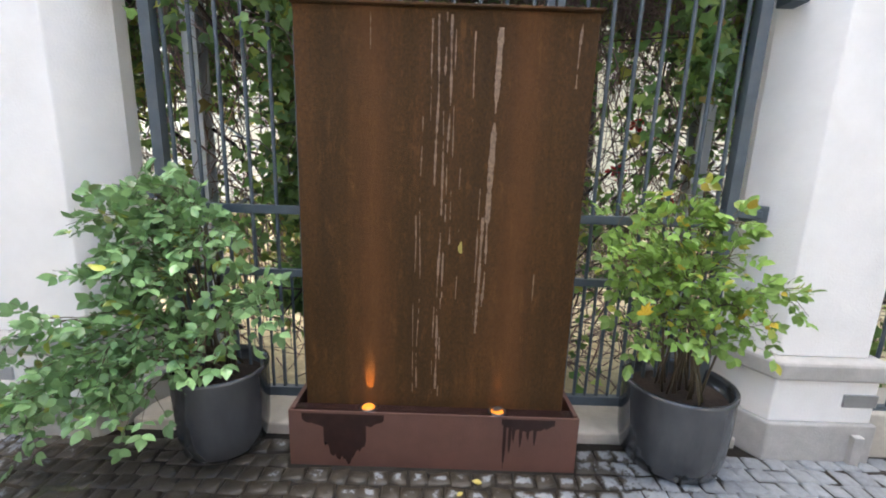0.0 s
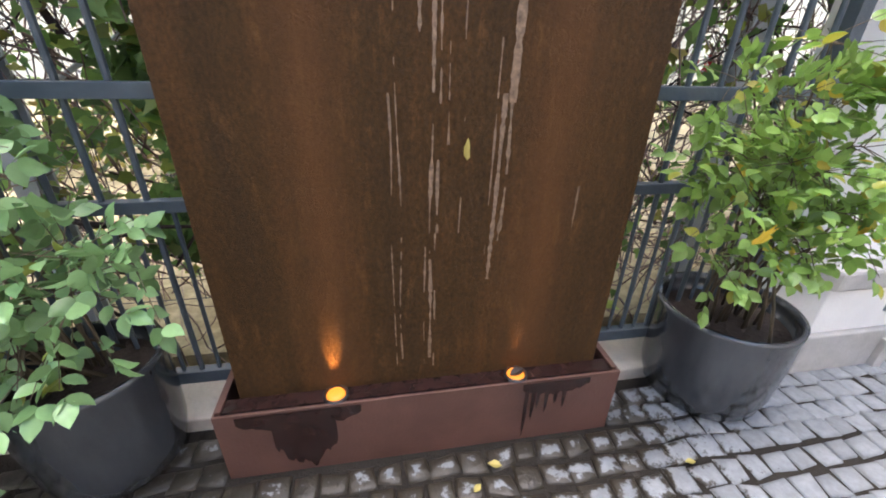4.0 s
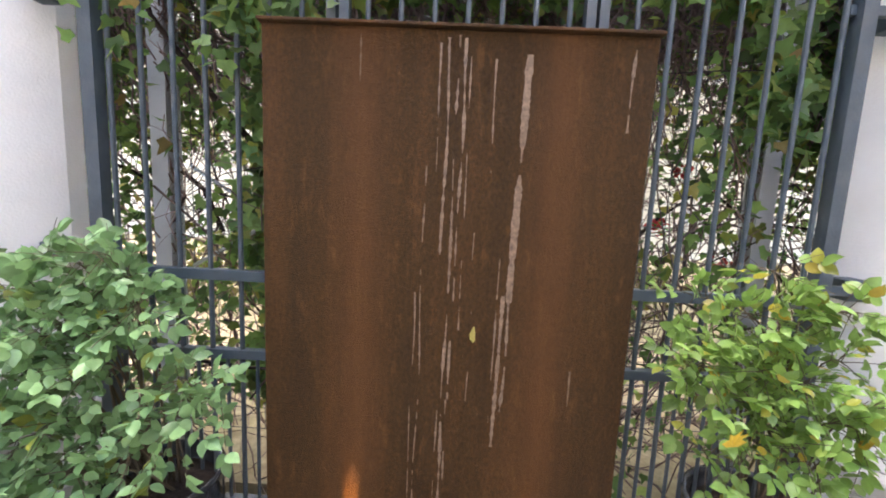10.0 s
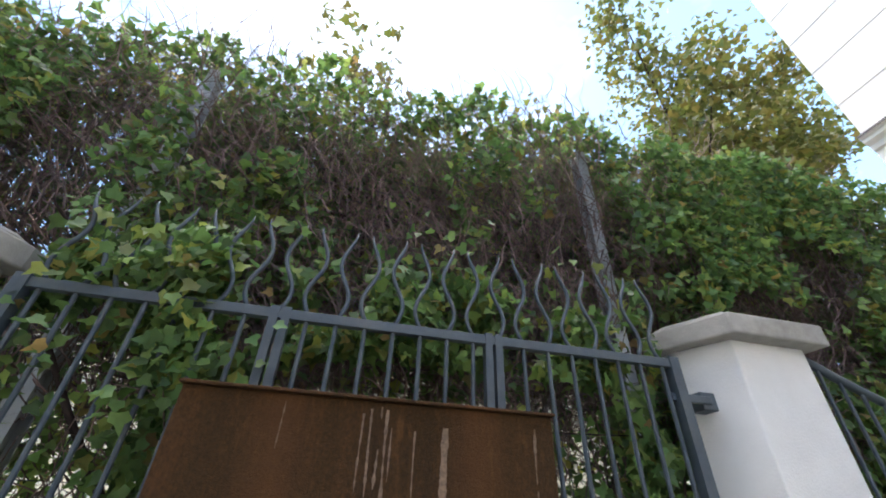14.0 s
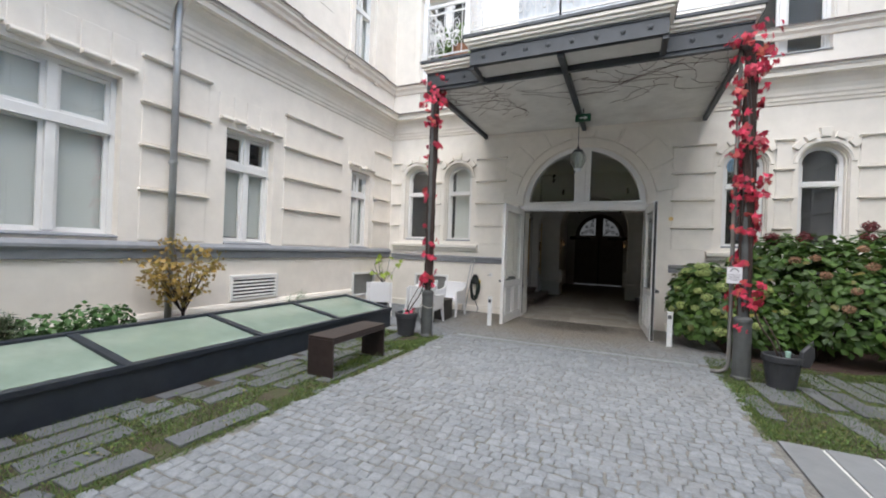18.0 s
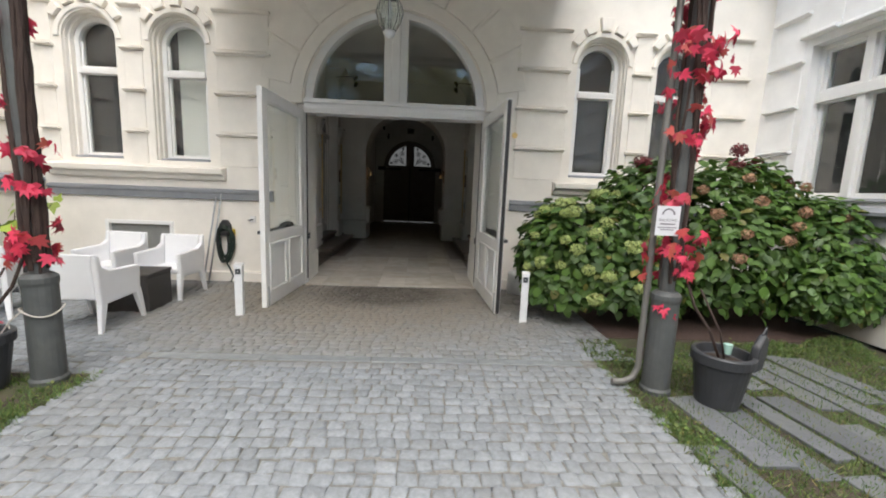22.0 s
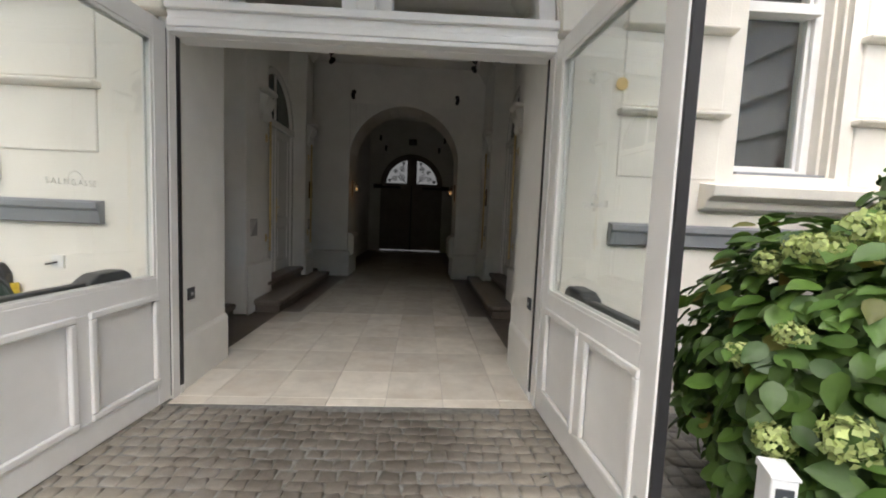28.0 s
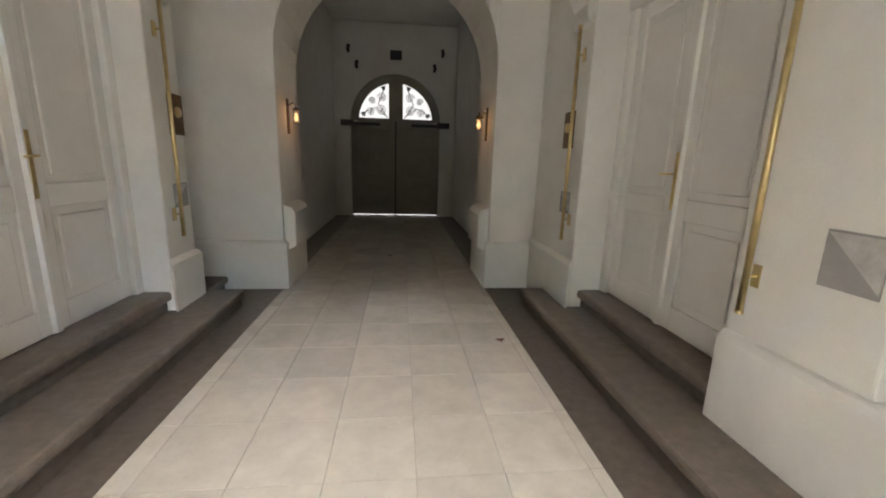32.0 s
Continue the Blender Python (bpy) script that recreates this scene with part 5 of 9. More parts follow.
# brass rails, plaques, wall niches
for s in (1, -1):
    for y in (-3.32, -5.38):
        x = s * (1.99 if y > -4 else (1.92 if s > 0 else 1.85))
        r = thing("brass_rail", "upright polished brass grab rail on wall brackets", "grab rail", "brass rails by the steps", m=PM @ Matrix.Translation((x - s * 0.07, y, 0)))
        part("bar", G().tube([(0, 0, 0.88), (0, 0, 2.86)], 0.017, 12), BRASS, r, smooth=True)
        for z in (0.875, 2.86):
            part("end_cap", G().lathe([(0.001, z - 0.012), (0.02, z - 0.008), (0.021, z + 0.008), (0.001, z + 0.012)], 12), BRASS, r, smooth=True)
        for z in (1.07, 2.62):
            part("bracket", G().tube([(0, 0, z), (s * 0.06, 0, z)], 0.008, 8).box(min(s * 0.055, s * 0.068), max(s * 0.055, s * 0.068), -0.025, 0.025, z - 0.06, z + 0.06), BRASS, r, bev=0.002)
    x = 1.926 if s > 0 else 1.856
    pq = thing("wall_plaque", "small dark bronze plaque on the pier", "plaque", "plaques", m=PM @ Matrix.Translation((s * x, -5.6, 1.78)))
    part("plate", G().box(-0.016, 0.016, -0.11, 0.11, 0, 0.36), material("dark_bronze", (0.16, 0.085, 0.03), 0.35, metal=0.8, vary=0.25, scale=15) if s > 0 else bpy.data.materials["dark_bronze"], pq, bev=0.006)
    part("relief", G().lathe([(0.001, 0), (0.05, 0.0), (0.045, 0.02), (0.001, 0.028)], 12).moved(Matrix.Translation((-s * 0.016, 0, 0.2)) @ pose(0, 0, 0, 0, -90 * s, 0)), BRASS, pq, smooth=True)
    nx = s * 2.0 if s > 0 else s * 1.98
    for y, z, h in ((-2.9, 1.12, 0.25), (-5.55, 1.12, 0.22)):
        xx = nx if y > -4 else s * x
        ni = thing("wall_light_niche", "square step-light niche, its shading painted on flat plates", "wall light", "niches", m=PM @ Matrix.Translation((xx, y, z)))
        # not cut in: dark plate and paler triangle paint the niche's shade and lit part
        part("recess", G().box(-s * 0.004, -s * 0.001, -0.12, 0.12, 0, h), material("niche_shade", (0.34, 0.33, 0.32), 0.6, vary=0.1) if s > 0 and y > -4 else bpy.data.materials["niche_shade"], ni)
        part("reflector", G().prism([(0.115, h - 0.01), (-0.115, h - 0.01), (0.115, 0.02)][::s], min(-s * 0.004, -s * 0.0075), max(-s * 0.004, -s * 0.0075), "x"), bpy.data.materials["niche_lit_grey"] if "niche_lit_grey" in bpy.data.materials else material("niche_lit_grey", (0.52, 0.51, 0.49), 0.5, vary=0.2, scale=12), ni)
    sk = thing("socket_plate", "dark square floor socket plate on the pier", "socket", "sockets", m=PM @ pose(1.457 if s > 0 else -1.454, -0.29, 0.74, 0, 0, 1.9 if s > 0 else 0.0))
    part("plate", G().box(-0.012, 0.012, -0.05, 0.05, 0, 0.1), STEEL_DARK, sk, bev=0.003)
    part("key_hole", G().lathe([(0.016, 0), (0.016, 0.006), (0.001, 0.008)], 12).moved(Matrix.Translation((-s * 0.012, 0, 0.05)) @ pose(0, 0, 0, 0, -90 * s, 0)), ZINC, sk)
    # sconces inside the arch
    sc = thing("wall_lantern", "small dark bronze wall lantern with a dim warm bulb", "wall lamp", "wall lanterns", m=PM @ Matrix.Translation((s * 1.28, -6.95, 1.90)))
    part("back_plate", G().box(min(0, -s * 0.02), max(0, -s * 0.02), -0.04, 0.04, 0, 0.42), bpy.data.materials["dark_bronze"], sc, bev=0.005)
    part("arm", G().tube([(-s * 0.02, 0, 0.34), (-s * 0.07, 0, 0.38), (-s * 0.11, 0, 0.36), (-s * 0.11, 0, 0.30)], 0.008, 8), bpy.data.materials["dark_bronze"], sc, smooth=True)
    part("lantern_cap", G().lathe([(0.05, 0.285), (0.045, 0.3), (0.015, 0.325), (0.001, 0.33)], 14, -s * 0.11, 0), bpy.data.materials["dark_bronze"], sc)
    part("shade", G().lathe([(0.04, 0.13), (0.042, 0.2), (0.04, 0.283), (0.038, 0.283), (0.038, 0.13)], 14, -s * 0.11, 0), GLASS, sc, "clear glass cylinder", smooth=True).visible_shadow = False
    part("bulb", G().lathe([(0.001, 0.15), (0.02, 0.165), (0.027, 0.195), (0.018, 0.225), (0.01, 0.26), (0.001, 0.262)], 12, -s * 0.11, 0), glow_material("warm_bulb", (1.0, 0.60, 0.27), 0.06) if s > 0 else bpy.data.materials["warm_bulb"], sc, "dimly glowing bulb", smooth=True)
    ld = bpy.data.lights.new("lantern_lamp", "POINT")
    ld.energy, ld.color, ld.shadow_soft_size = 0.035, (1.0, 0.52, 0.20), 0.04
    lo = new("lantern_lamp", ld)
    lo.parent = sc
    lo.matrix_parent_inverse = Matrix()
    lo.location = (-s * 0.19, 0, 0.2)
    # white guard stones at the foot of the arch
    gs = thing("guard_stone", "white painted corbel block on the arch pier", "guard stone", "guard stones", m=PM @ Matrix.Translation((s * 1.28, -6.9, 0.45)))
    part("block", G().prism([(0, 0), (-s * 0.14, 0.08), (-s * 0.14, 0.5), (-s * 0.10, 0.56), (0, 0.6)] if s < 0 else [(0, 0.6), (-s * 0.10, 0.56), (-s * 0.14, 0.5), (-s * 0.14, 0.08), (0, 0)], -0.35, 0.35, "y"), PLASTER_IN, gs, bev=0.015)

# small black spotlights on the walls above the arches
for k, (x, y, z) in enumerate(((1.2, -6.49, 4.2), (-1.2, -6.49, 4.2), (1.3, -13.59, 4.55), (-1.3, -13.59, 4.55), (1.08, -13.59, 4.15), (-1.08, -13.59, 4.15))):
    sp = thing("spotlight", "small black swivelling wall spotlight", "spotlight", "spotlights", m=PM @ Matrix.Translation((x, y, z)))
    part("base", G().lathe([(0.05, 0), (0.05, 0.03), (0.001, 0.032)], 12).moved(pose(0, 0, 0.1, -90, 0, 0)), BLACK_PLASTIC, sp)
    part("arm", G().tube([(0, 0.03, 0.1), (0, 0.09, 0.08), (0, 0.1, 0.02)], 0.012, 8), BLACK_PLASTIC, sp)
    part("head", G().lathe([(0.035, -0.07), (0.045, 0.05), (0.03, 0.06), (0.001, 0.062)], 12).moved(pose(0, 0.12, -0.02, 25, 15 if x > 0 else -15, 0)), BLACK_PLASTIC, sp, smooth=True)
# double spotlights high on the piers
for s in (1, -1):
    sp = thing("twin_spotlight", "black twin spotlight fixed under the passage cornice", "spotlight", "spotlights", m=PM @ Matrix.Translation((s * 1.45, -5.2, 4.62)))
    part("arm", G().tube([(s * 0.5, 0, 0.06), (s * 0.1, 0, 0.1), (0, 0, 0.05), (0, 0, -0.12)], 0.012, 8), BLACK_PLASTIC, sp)
    for z in (0.05, -0.12):
        part("head", G().lathe([(0.04, -0.08), (0.05, 0.05), (0.035, 0.065), (0.001, 0.068)], 12).moved(pose(-s * 0.04, 0.05, z, 40, -s * 20, 0)), BLACK_PLASTIC, sp, smooth=True)
# scrolled consoles where the door arches spring
for x, y, s in ((2.0, -3.44, 1), (1.93, -5.27, 1), (-1.98, -3.44, -1), (-1.86, -5.27, -1)):
    co = thing("console", "white plaster console at the spring of the door arch", "console", "consoles", m=PM @ Matrix.Translation((x, y, 2.86)))
    out = [(0.0, 0.0), (0.05, 0.02), (0.07, 0.1), (0.06, 0.17), (0.10, 0.24), (0.13, 0.32), (0.12, 0.36), (0.0, 0.40)]
    pts = [(-s * a, b) for a, b in out]
    part("scroll", G().prism(pts if s > 0 else pts[::-1], 0.02 if y > -4 else -0.34, 0.34 if y > -4 else -0.02, "y"), PLASTER_IN, co, bev=0.012)
    part("abacus", G().box(min(0, -s * 0.15), max(0, -s * 0.15), (0.0 if y > -4 else -0.37), (0.37 if y > -4 else 0.0), 0.40, 0.46), PLASTER_IN, co, bev=0.012)
cam_box = thing("loudspeaker", "small black loudspeaker over the street gate", "loudspeaker", m=PM @ Matrix.Translation((0, -13.59, 4.35)))
part("case", G().box(-0.16, 0.16, 0, 0.16, 0, 0.22), BLACK_PLASTIC, cam_box, bev=0.02)
part("grille", G().box(-0.13, 0.13, 0.16, 0.165, 0.03, 0.19), STEEL_DARK, cam_box)

# street gate
GATE_PAINT = material("grey_beige_gate_paint", (0.27, 0.25, 0.215), 0.5, vary=0.1, scale=4, bump=0.08, stain=(0.2, 0.18, 0.15), stain_scale=1.5, stain_amount=0.4)
sg = thing("door_1", "tall grey-beige double street gate with grilled fanlights, closed", "gate", m=PM @ Matrix.Translation((0, -13.7, 0)), kind="structure")
# no lamp: emission in the material stands in for street daylight
MILK = glow_material("milk_glass_daylight_glow", (0.93, 0.97, 1.0), 0.035)
for s in (1, -1):
    a, b = (0.015, 1.27) if s > 0 else (-1.27, -0.015)
    lf = part("leaf", G().box(a, b, -0.06, 0.0, 0.035, 2.70), GATE_PAINT, sg, bev=0.006)
    for x0, x1 in ((a, a + 0.13), (b - 0.13, b)):
        part("stile", G().box(x0, x1, 0.0, 0.03, 0.035, 2.70), GATE_PAINT, lf, bev=0.008)
    for z0, z1 in ((0.035, 0.3), (1.0, 1.15), (2.55, 2.70)):
        part("rail", G().box(a + 0.13, b - 0.13, 0.0, 0.03, z0, z1), GATE_PAINT, lf, bev=0.008)
    for z0, z1 in ((0.38, 0.92), (1.23, 2.47)):
        part("panel", G().box(a + 0.2, b - 0.2, 0.0, 0.022, z0, z1), GATE_PAINT, lf, bev=0.016)
    t0, t1 = (0.0, math.pi / 2) if s > 0 else (math.pi / 2, math.pi)
    part("fan_frame", G().ring(0, 2.72, 1.05, 1.28, -0.06, 0.03, 16, t0, t1).box(min(s * 0.0, s * 0.2), max(s * 0.0, s * 0.2), -0.06, 0.03, 2.70, 3.85).box(min(s * 0.2, s * 1.07), max(s * 0.2, s * 1.07), -0.06, 0.03, 2.70, 2.80), GATE_PAINT, lf, bev=0.006)
    n = 14
    pts = [(s * 0.2, 2.8)] + [(s * (0.2 + 0.88 * math.cos(math.pi / 2 * k / n)), 2.8 + 0.95 * math.sin(math.pi / 2 * k / n)) for k in range(n + 1)]
    part("fan_pane", G().prism(pts if s < 0 else pts[::-1], -0.055, -0.045, "y"), MILK, lf, "milk-glass pane whose own glow stands in for daylight")
    iron = G()
    for cx, cz, r in ((0.42, 3.02, 0.15), (0.72, 2.98, 0.12), (0.40, 3.38, 0.13), (0.68, 3.28, 0.10), (0.36, 3.62, 0.06), (0.92, 2.9, 0.07)):
        iron.tube([(s * (cx + r * (1 - 0.75 * k / 22) * math.cos(0.55 * k)), -0.03, cz + r * (1 - 0.75 * k / 22) * math.sin(0.55 * k)) for k in range(23)], 0.011, 5)
        iron.lathe([(0.001, -0.03), (0.03, 0), (0.001, 0.03)], 8, s * cx, -0.03)
        for i in range(len(iron.v) - 24, len(iron.v)):
            iron.v[i] = (iron.v[i][0], iron.v[i][1], iron.v[i][2] + cz)
    iron.tube([(s * 0.25, -0.03, 2.82), (s * 0.5, -0.03, 3.2), (s * 0.3, -0.03, 3.7)], 0.012, 5).tube([(s * 0.25, -0.03, 2.85), (s * 0.6, -0.03, 3.1), (s * 1.0, -0.03, 2.9)], 0.012, 5)
    part("fan_grille", iron, STEEL_DARK, lf, "curled iron grille over the fanlight", smooth=True)
    part("door_closer", G().box(min(s * 0.45, s * 1.3), max(s * 0.45, s * 1.3), 0.03, 0.12, 2.58, 2.66).box(min(s * 1.2, s * 1.55), max(s * 1.2, s * 1.55), 0.03, 0.16, 2.56, 2.72), BLACK_PLASTIC, lf, "black door-closer arm", bev=0.01)
part("meeting_strip", G().box(-0.022, 0.022, 0.0, 0.05, 0.03, 2.72), STEEL_DARK, sg, bev=0.006)
# glowing strips in place of the daylight that comes in under the leaves
part("threshold_gap", G().box(-1.25, -0.03, -0.04, -0.03, 0.002, 0.034).box(0.03, 0.52, -0.04, -0.03, 0.002, 0.034).box(0.58, 1.25, -0.04, -0.03, 0.002, 0.034), MILK, sg, "glowing strip standing in for daylight under the gate")
structure("street_end", G().box(-3.6, 3.6, -14.3, -14.12, 0, 5.5), PLASTER_IN, "wall that closes the street side", "wall", m=PM)
for k, (x, y) in enumerate(((-0.95, -4.92), (0.27, -8.3))):
    v, f = LEAVES["star"]
    single("fallen_leaf", G().add([(a * 0.09, b * 0.09, c * 0.09) for a, b, c in v], f), material("dry_red_leaf", (0.13, 0.025, 0.02), 0.6) if k == 0 else bpy.data.materials["dry_red_leaf"], "dark red leaf lying on the passage tiles", "leaf", "fallen leaves", m=pose(x, y, 0.012, 3, 2, 60 * k))

# ---- the open courtyard door ----
fr = thing("door_frame_1", "white timber frame of the arched courtyard doorway", "door frame", kind="structure")
for s in (1, -1):
    part("jamb", G().box(min(s * 1.437, s * 1.585), max(s * 1.437, s * 1.585), -0.058 if s > 0 else -0.108, 0.028, 0.0, 2.80), WHITE_WOOD, fr, bev=0.004)
part("transom", G().box(-1.585, 1.585, -0.24, -0.083, 2.803, 3.00).box(-1.45, 1.45, -0.083, 0.02, 2.805, 3.00).box(-1.45, 1.45, 0.02, 0.035, 2.84, 2.90).box(-1.45, 1.45, -0.02, 0.06, 2.96, 3.02), WHITE_WOOD, fr, bev=0.01)
part("fan_ring", G().ring(0, 3.0, 1.31, 1.44, -0.22, -0.02, 32), WHITE_WOOD, fr, bev=0.01)
part("fan_post", G().box(-0.19, 0.19, -0.2, -0.02, 3.0, 4.33).box(-0.07, 0.07, -0.02, 0.02, 3.0, 4.31), WHITE_WOOD, fr, bev=0.01)
part("fan_bead", G().box(0.19, 1.31, -0.16, -0.06, 3.0, 3.05).box(-1.31, -0.19, -0.16, -0.06, 3.0, 3.05), WHITE_WOOD, fr, bev=0.008)
for s in (1, -1):
    n = 18
    th0 = math.acos(0.18 / 1.32)
    pts = [(s * 0.18, 3.0)] + [(s * 1.32 * math.cos(th0 * k / n), 3.0 + 1.32 * math.sin(th0 * k / n)) for k in range(n + 1)]
    part("fan_pane", G().prism(pts if s < 0 else pts[::-1], -0.112, -0.106, "y"), GLASS, fr).visible_shadow = False
    part("seal_foot", G().box(min(s * 1.428, s * 1.472), max(s * 1.428, s * 1.472), *((-0.098, -0.06) if s > 0 else (-0.148, -0.11)), 0.005, 0.072), WHITE_WOOD, fr)
    part("seal", G().box(min(s * 1.43, s * 1.47), max(s * 1.43, s * 1.47), *((-0.098, -0.06) if s > 0 else (-0.148, -0.11)), 0.075, 2.80), BLACK_PLASTIC, fr, "black rubber door seal")


PUSH_GREY = material("dark_grey_push_bar", (0.06, 0.064, 0.068), 0.45, vary=0.12, scale=10, bump=0.08)
etch = bpy.data.curves.new("etched_words", "FONT")
etch.body, etch.size, etch.align_x, etch.extrude = "SALMGASSE", 0.05, "CENTER", 0.0003
etch.space_character = 1.25
ETCHED = bpy.data.meshes.new_from_object(bpy.data.objects.new("etched_words_curve", etch))


def court_leaf(number, s):
    """An open leaf: glazed above, two panels below. Local x runs from the hinge to the free edge."""
    turn = 87.3 if s > 0 else 93.6
    d = thing("door_%d" % number, "white half-glazed courtyard door leaf, standing open", "door", m=pose(s * 1.44, 0.05, 0, 0, 0, turn), kind="structure")
    W, T = 1.47, 0.068
    y0, y1 = (-T, 0) if s > 0 else (0, T)
    for a, b in ((0.0, 0.13), (W - 0.13, W)):
        part("stile", G().box(a, b, y0, y1, 0.02, 2.84), WHITE_WOOD, d, bev=0.006)
    for a, b in ((0.02, 0.20), (0.86, 0.99), (2.70, 2.84)):
        part("rail", G().box(0.13, W - 0.13, y0, y1, a, b), WHITE_WOOD, d, bev=0.006)
    part("muntin", G().box(W / 2 - 0.055, W / 2 + 0.055, y0, y1, 0.20, 0.86), WHITE_WOOD, d, bev=0.006)
    for a, b in ((0.13, W / 2 - 0.055), (W / 2 + 0.055, W - 0.13)):
        pn = part("panel", G().box(a + 0.002, b - 0.002, y0 + 0.028, y1 - 0.028, 0.202, 0.858), WHITE_WOOD, d)
        for k, e in ((y0 - 0.014, y0 + 0.016), (y1 - 0.016, y1 + 0.014)):
            part("panel_bead", G().box(a - 0.012, b + 0.012, k, e, 0.188, 0.235).box(a - 0.012, b + 0.012, k, e, 0.825, 0.872).box(a - 0.012, a + 0.035, k, e, 0.235, 0.825).box(b - 0.035, b + 0.012, k, e, 0.235, 0.825), WHITE_WOOD, pn, bev=0.010)
    gl = part("pane", G().box(0.13, W - 0.13, (y0 + y1) / 2 - 0.004, (y0 + y1) / 2 + 0.004, 0.99, 2.70), GLASS, d)
    gl.visible_shadow = False
    for k in (y0 + 0.004, y1 - 0.014):
        part("glazing_bead", G().box(0.13, 0.155, k, k + 0.01, 0.99, 2.70).box(W - 0.155, W - 0.13, k, k + 0.01, 0.99, 2.70).box(0.155, W - 0.155, k, k + 0.01, 0.99, 1.015).box(0.155, W - 0.155, k, k + 0.01, 2.675, 2.70), WHITE_WOOD, d, bev=0.003)
    part("edge_seal", G().box(W, W + 0.018, y0 + 0.01, y1 - 0.01, 0.03, 2.82) if s < 0 else G().box(-0.02, -0.002, y0 + 0.01, y1 - 0.01, 0.03, 2.82), BLACK_PLASTIC, d, "black rubber edge seal")
    if s > 0:
        material("etched_glass", (0.60, 0.61, 0.58), 0.6, bump=0)
    face = -1 if s > 0 else 1
    mid = (y0 + y1) / 2
    words = part("etched_words", ETCHED, bpy.data.materials["etched_glass"], d, "pale etched lettering", m=Matrix.Translation((W / 2, mid - face * 0.0048, 1.62)) @ pose(0, 0, 0, 90, 0, 180 if s > 0 else 0))
    part("etched_arch", G().ring(W / 2 - 0.02, 1.655, 0.042, 0.046, mid - face * 0.0052 - 0.0004, mid - face * 0.0052, 14), bpy.data.materials["etched_glass"], d)
    # push bar on the outer face
    b0 = (y0 - 0.012) if s > 0 else (y1 + 0.012)
    lo_, hi_ = min(b0, b0 + face * 0.10), max(b0, b0 + face * 0.10)
    bar_ = part("push_bar", G().box(0.55, 1.36, lo_ + 0.02, hi_ - 0.02, 0.985, 1.03).box(1.30, 1.36, min(b0 - face * 0.012, b0 + face * 0.03), max(b0 - face * 0.012, b0 + face * 0.03), 0.97, 1.04), PUSH_GREY, d, "dark grey push bar", bev=0.012)
    part("bar_housing", G().prism([(0.26, 0.97), (0.60, 0.97), (0.60, 1.035), (0.52, 1.075), (0.34, 1.08), (0.28, 1.05)], min(b0 - face * 0.012, b0 + face * 0.11), max(b0 - face * 0.012, b0 + face * 0.11), "y"), PUSH_GREY, bar_, bev=0.015)
    for z in (0.35, 1.45, 2.5):
        part("hinge", G().tube([(-0.012, (y0 + y1) / 2, z), (-0.012, (y0 + y1) / 2, z + 0.14)], 0.014, 8), ZINC, d)
    part("floor_bolt", G().box(W - 0.07, W - 0.05, y1 if s > 0 else y0 - 0.012, (y1 + 0.012) if s > 0 else y0, 0.04, 0.3), ZINC, d)
court_leaf(4, 1)
court_leaf(5, -1)

# ---- balcony and canopy over the doorway ----
bal = thing("balcony", "white stuccoed balcony with wrought-iron railing on dark steel beams", "balcony", m=Matrix())
MID, WID = 1.5, 2.62      # half widths of the projecting middle and of the whole
BY0, BY1 = 3.62, 4.22     # front of the sides, front of the middle


def rim_shape(grow):
    g = grow
    return [(WID + g, 0.02), (WID + g, BY0 + g), (MID + g, BY0 + g), (MID + g, BY1 + g), (-MID - g, BY1 + g), (-MID - g, BY0 + g), (-WID - g, BY0 + g), (-WID - g, 0.02)]
part("slab", G().prism(rim_shape(-0.04), 5.12, 5.36), PLASTER, bal)
for grow, z0, z1 in ((0.0, 5.14, 5.18), (0.045, 5.18, 5.23), (0.08, 5.23, 5.29)):
    part("slab_moulding", G().prism(rim_shape(grow), z0, z1), PLASTER, bal, bev=0.008)
part("slab_edge", G().prism(rim_shape(0.10), 5.29, 5.345), STEEL_DARK, bal, "dark metal drip edge", bev=0.006)
for z0, z1, y, a, b in ((4.86, 5.14, BY1 - 0.05, -MID, MID), (4.86, 5.14, BY0 - 0.05, MID, WID), (4.86, 5.14, BY0 - 0.05, -WID, -MID)):
    part("fascia_beam", G().box(a, b, y - 0.03, y, z0, z1).box(a, b, y - 0.08, y + 0.02, z0, z0 + 0.025).box(a, b, y - 0.08, y + 0.02, z1 - 0.03, z1), STEEL_DARK, bal, "dark riveted steel fascia beam", bev=0.003)
rosette = G().lathe([(0.05, 0), (0.052, 0.008), (0.035, 0.01), (0.03, 0.022), (0.014, 0.026), (0.001, 0.028)], 12).moved(pose(0, 0, 0, -90, 0, 0)).mesh("rosette")
for k in range(8):
    part("rosette", rosette, STEEL_DARK, bal, m=Matrix.Translation((-1.26 + 0.36 * k, BY1 - 0.05, 5.0)))
for x in (1.85, 2.2, -1.85, -2.2):
    part("rosette", rosette, STEEL_DARK, bal, m=Matrix.Translation((x, BY0 - 0.05, 5.0)))
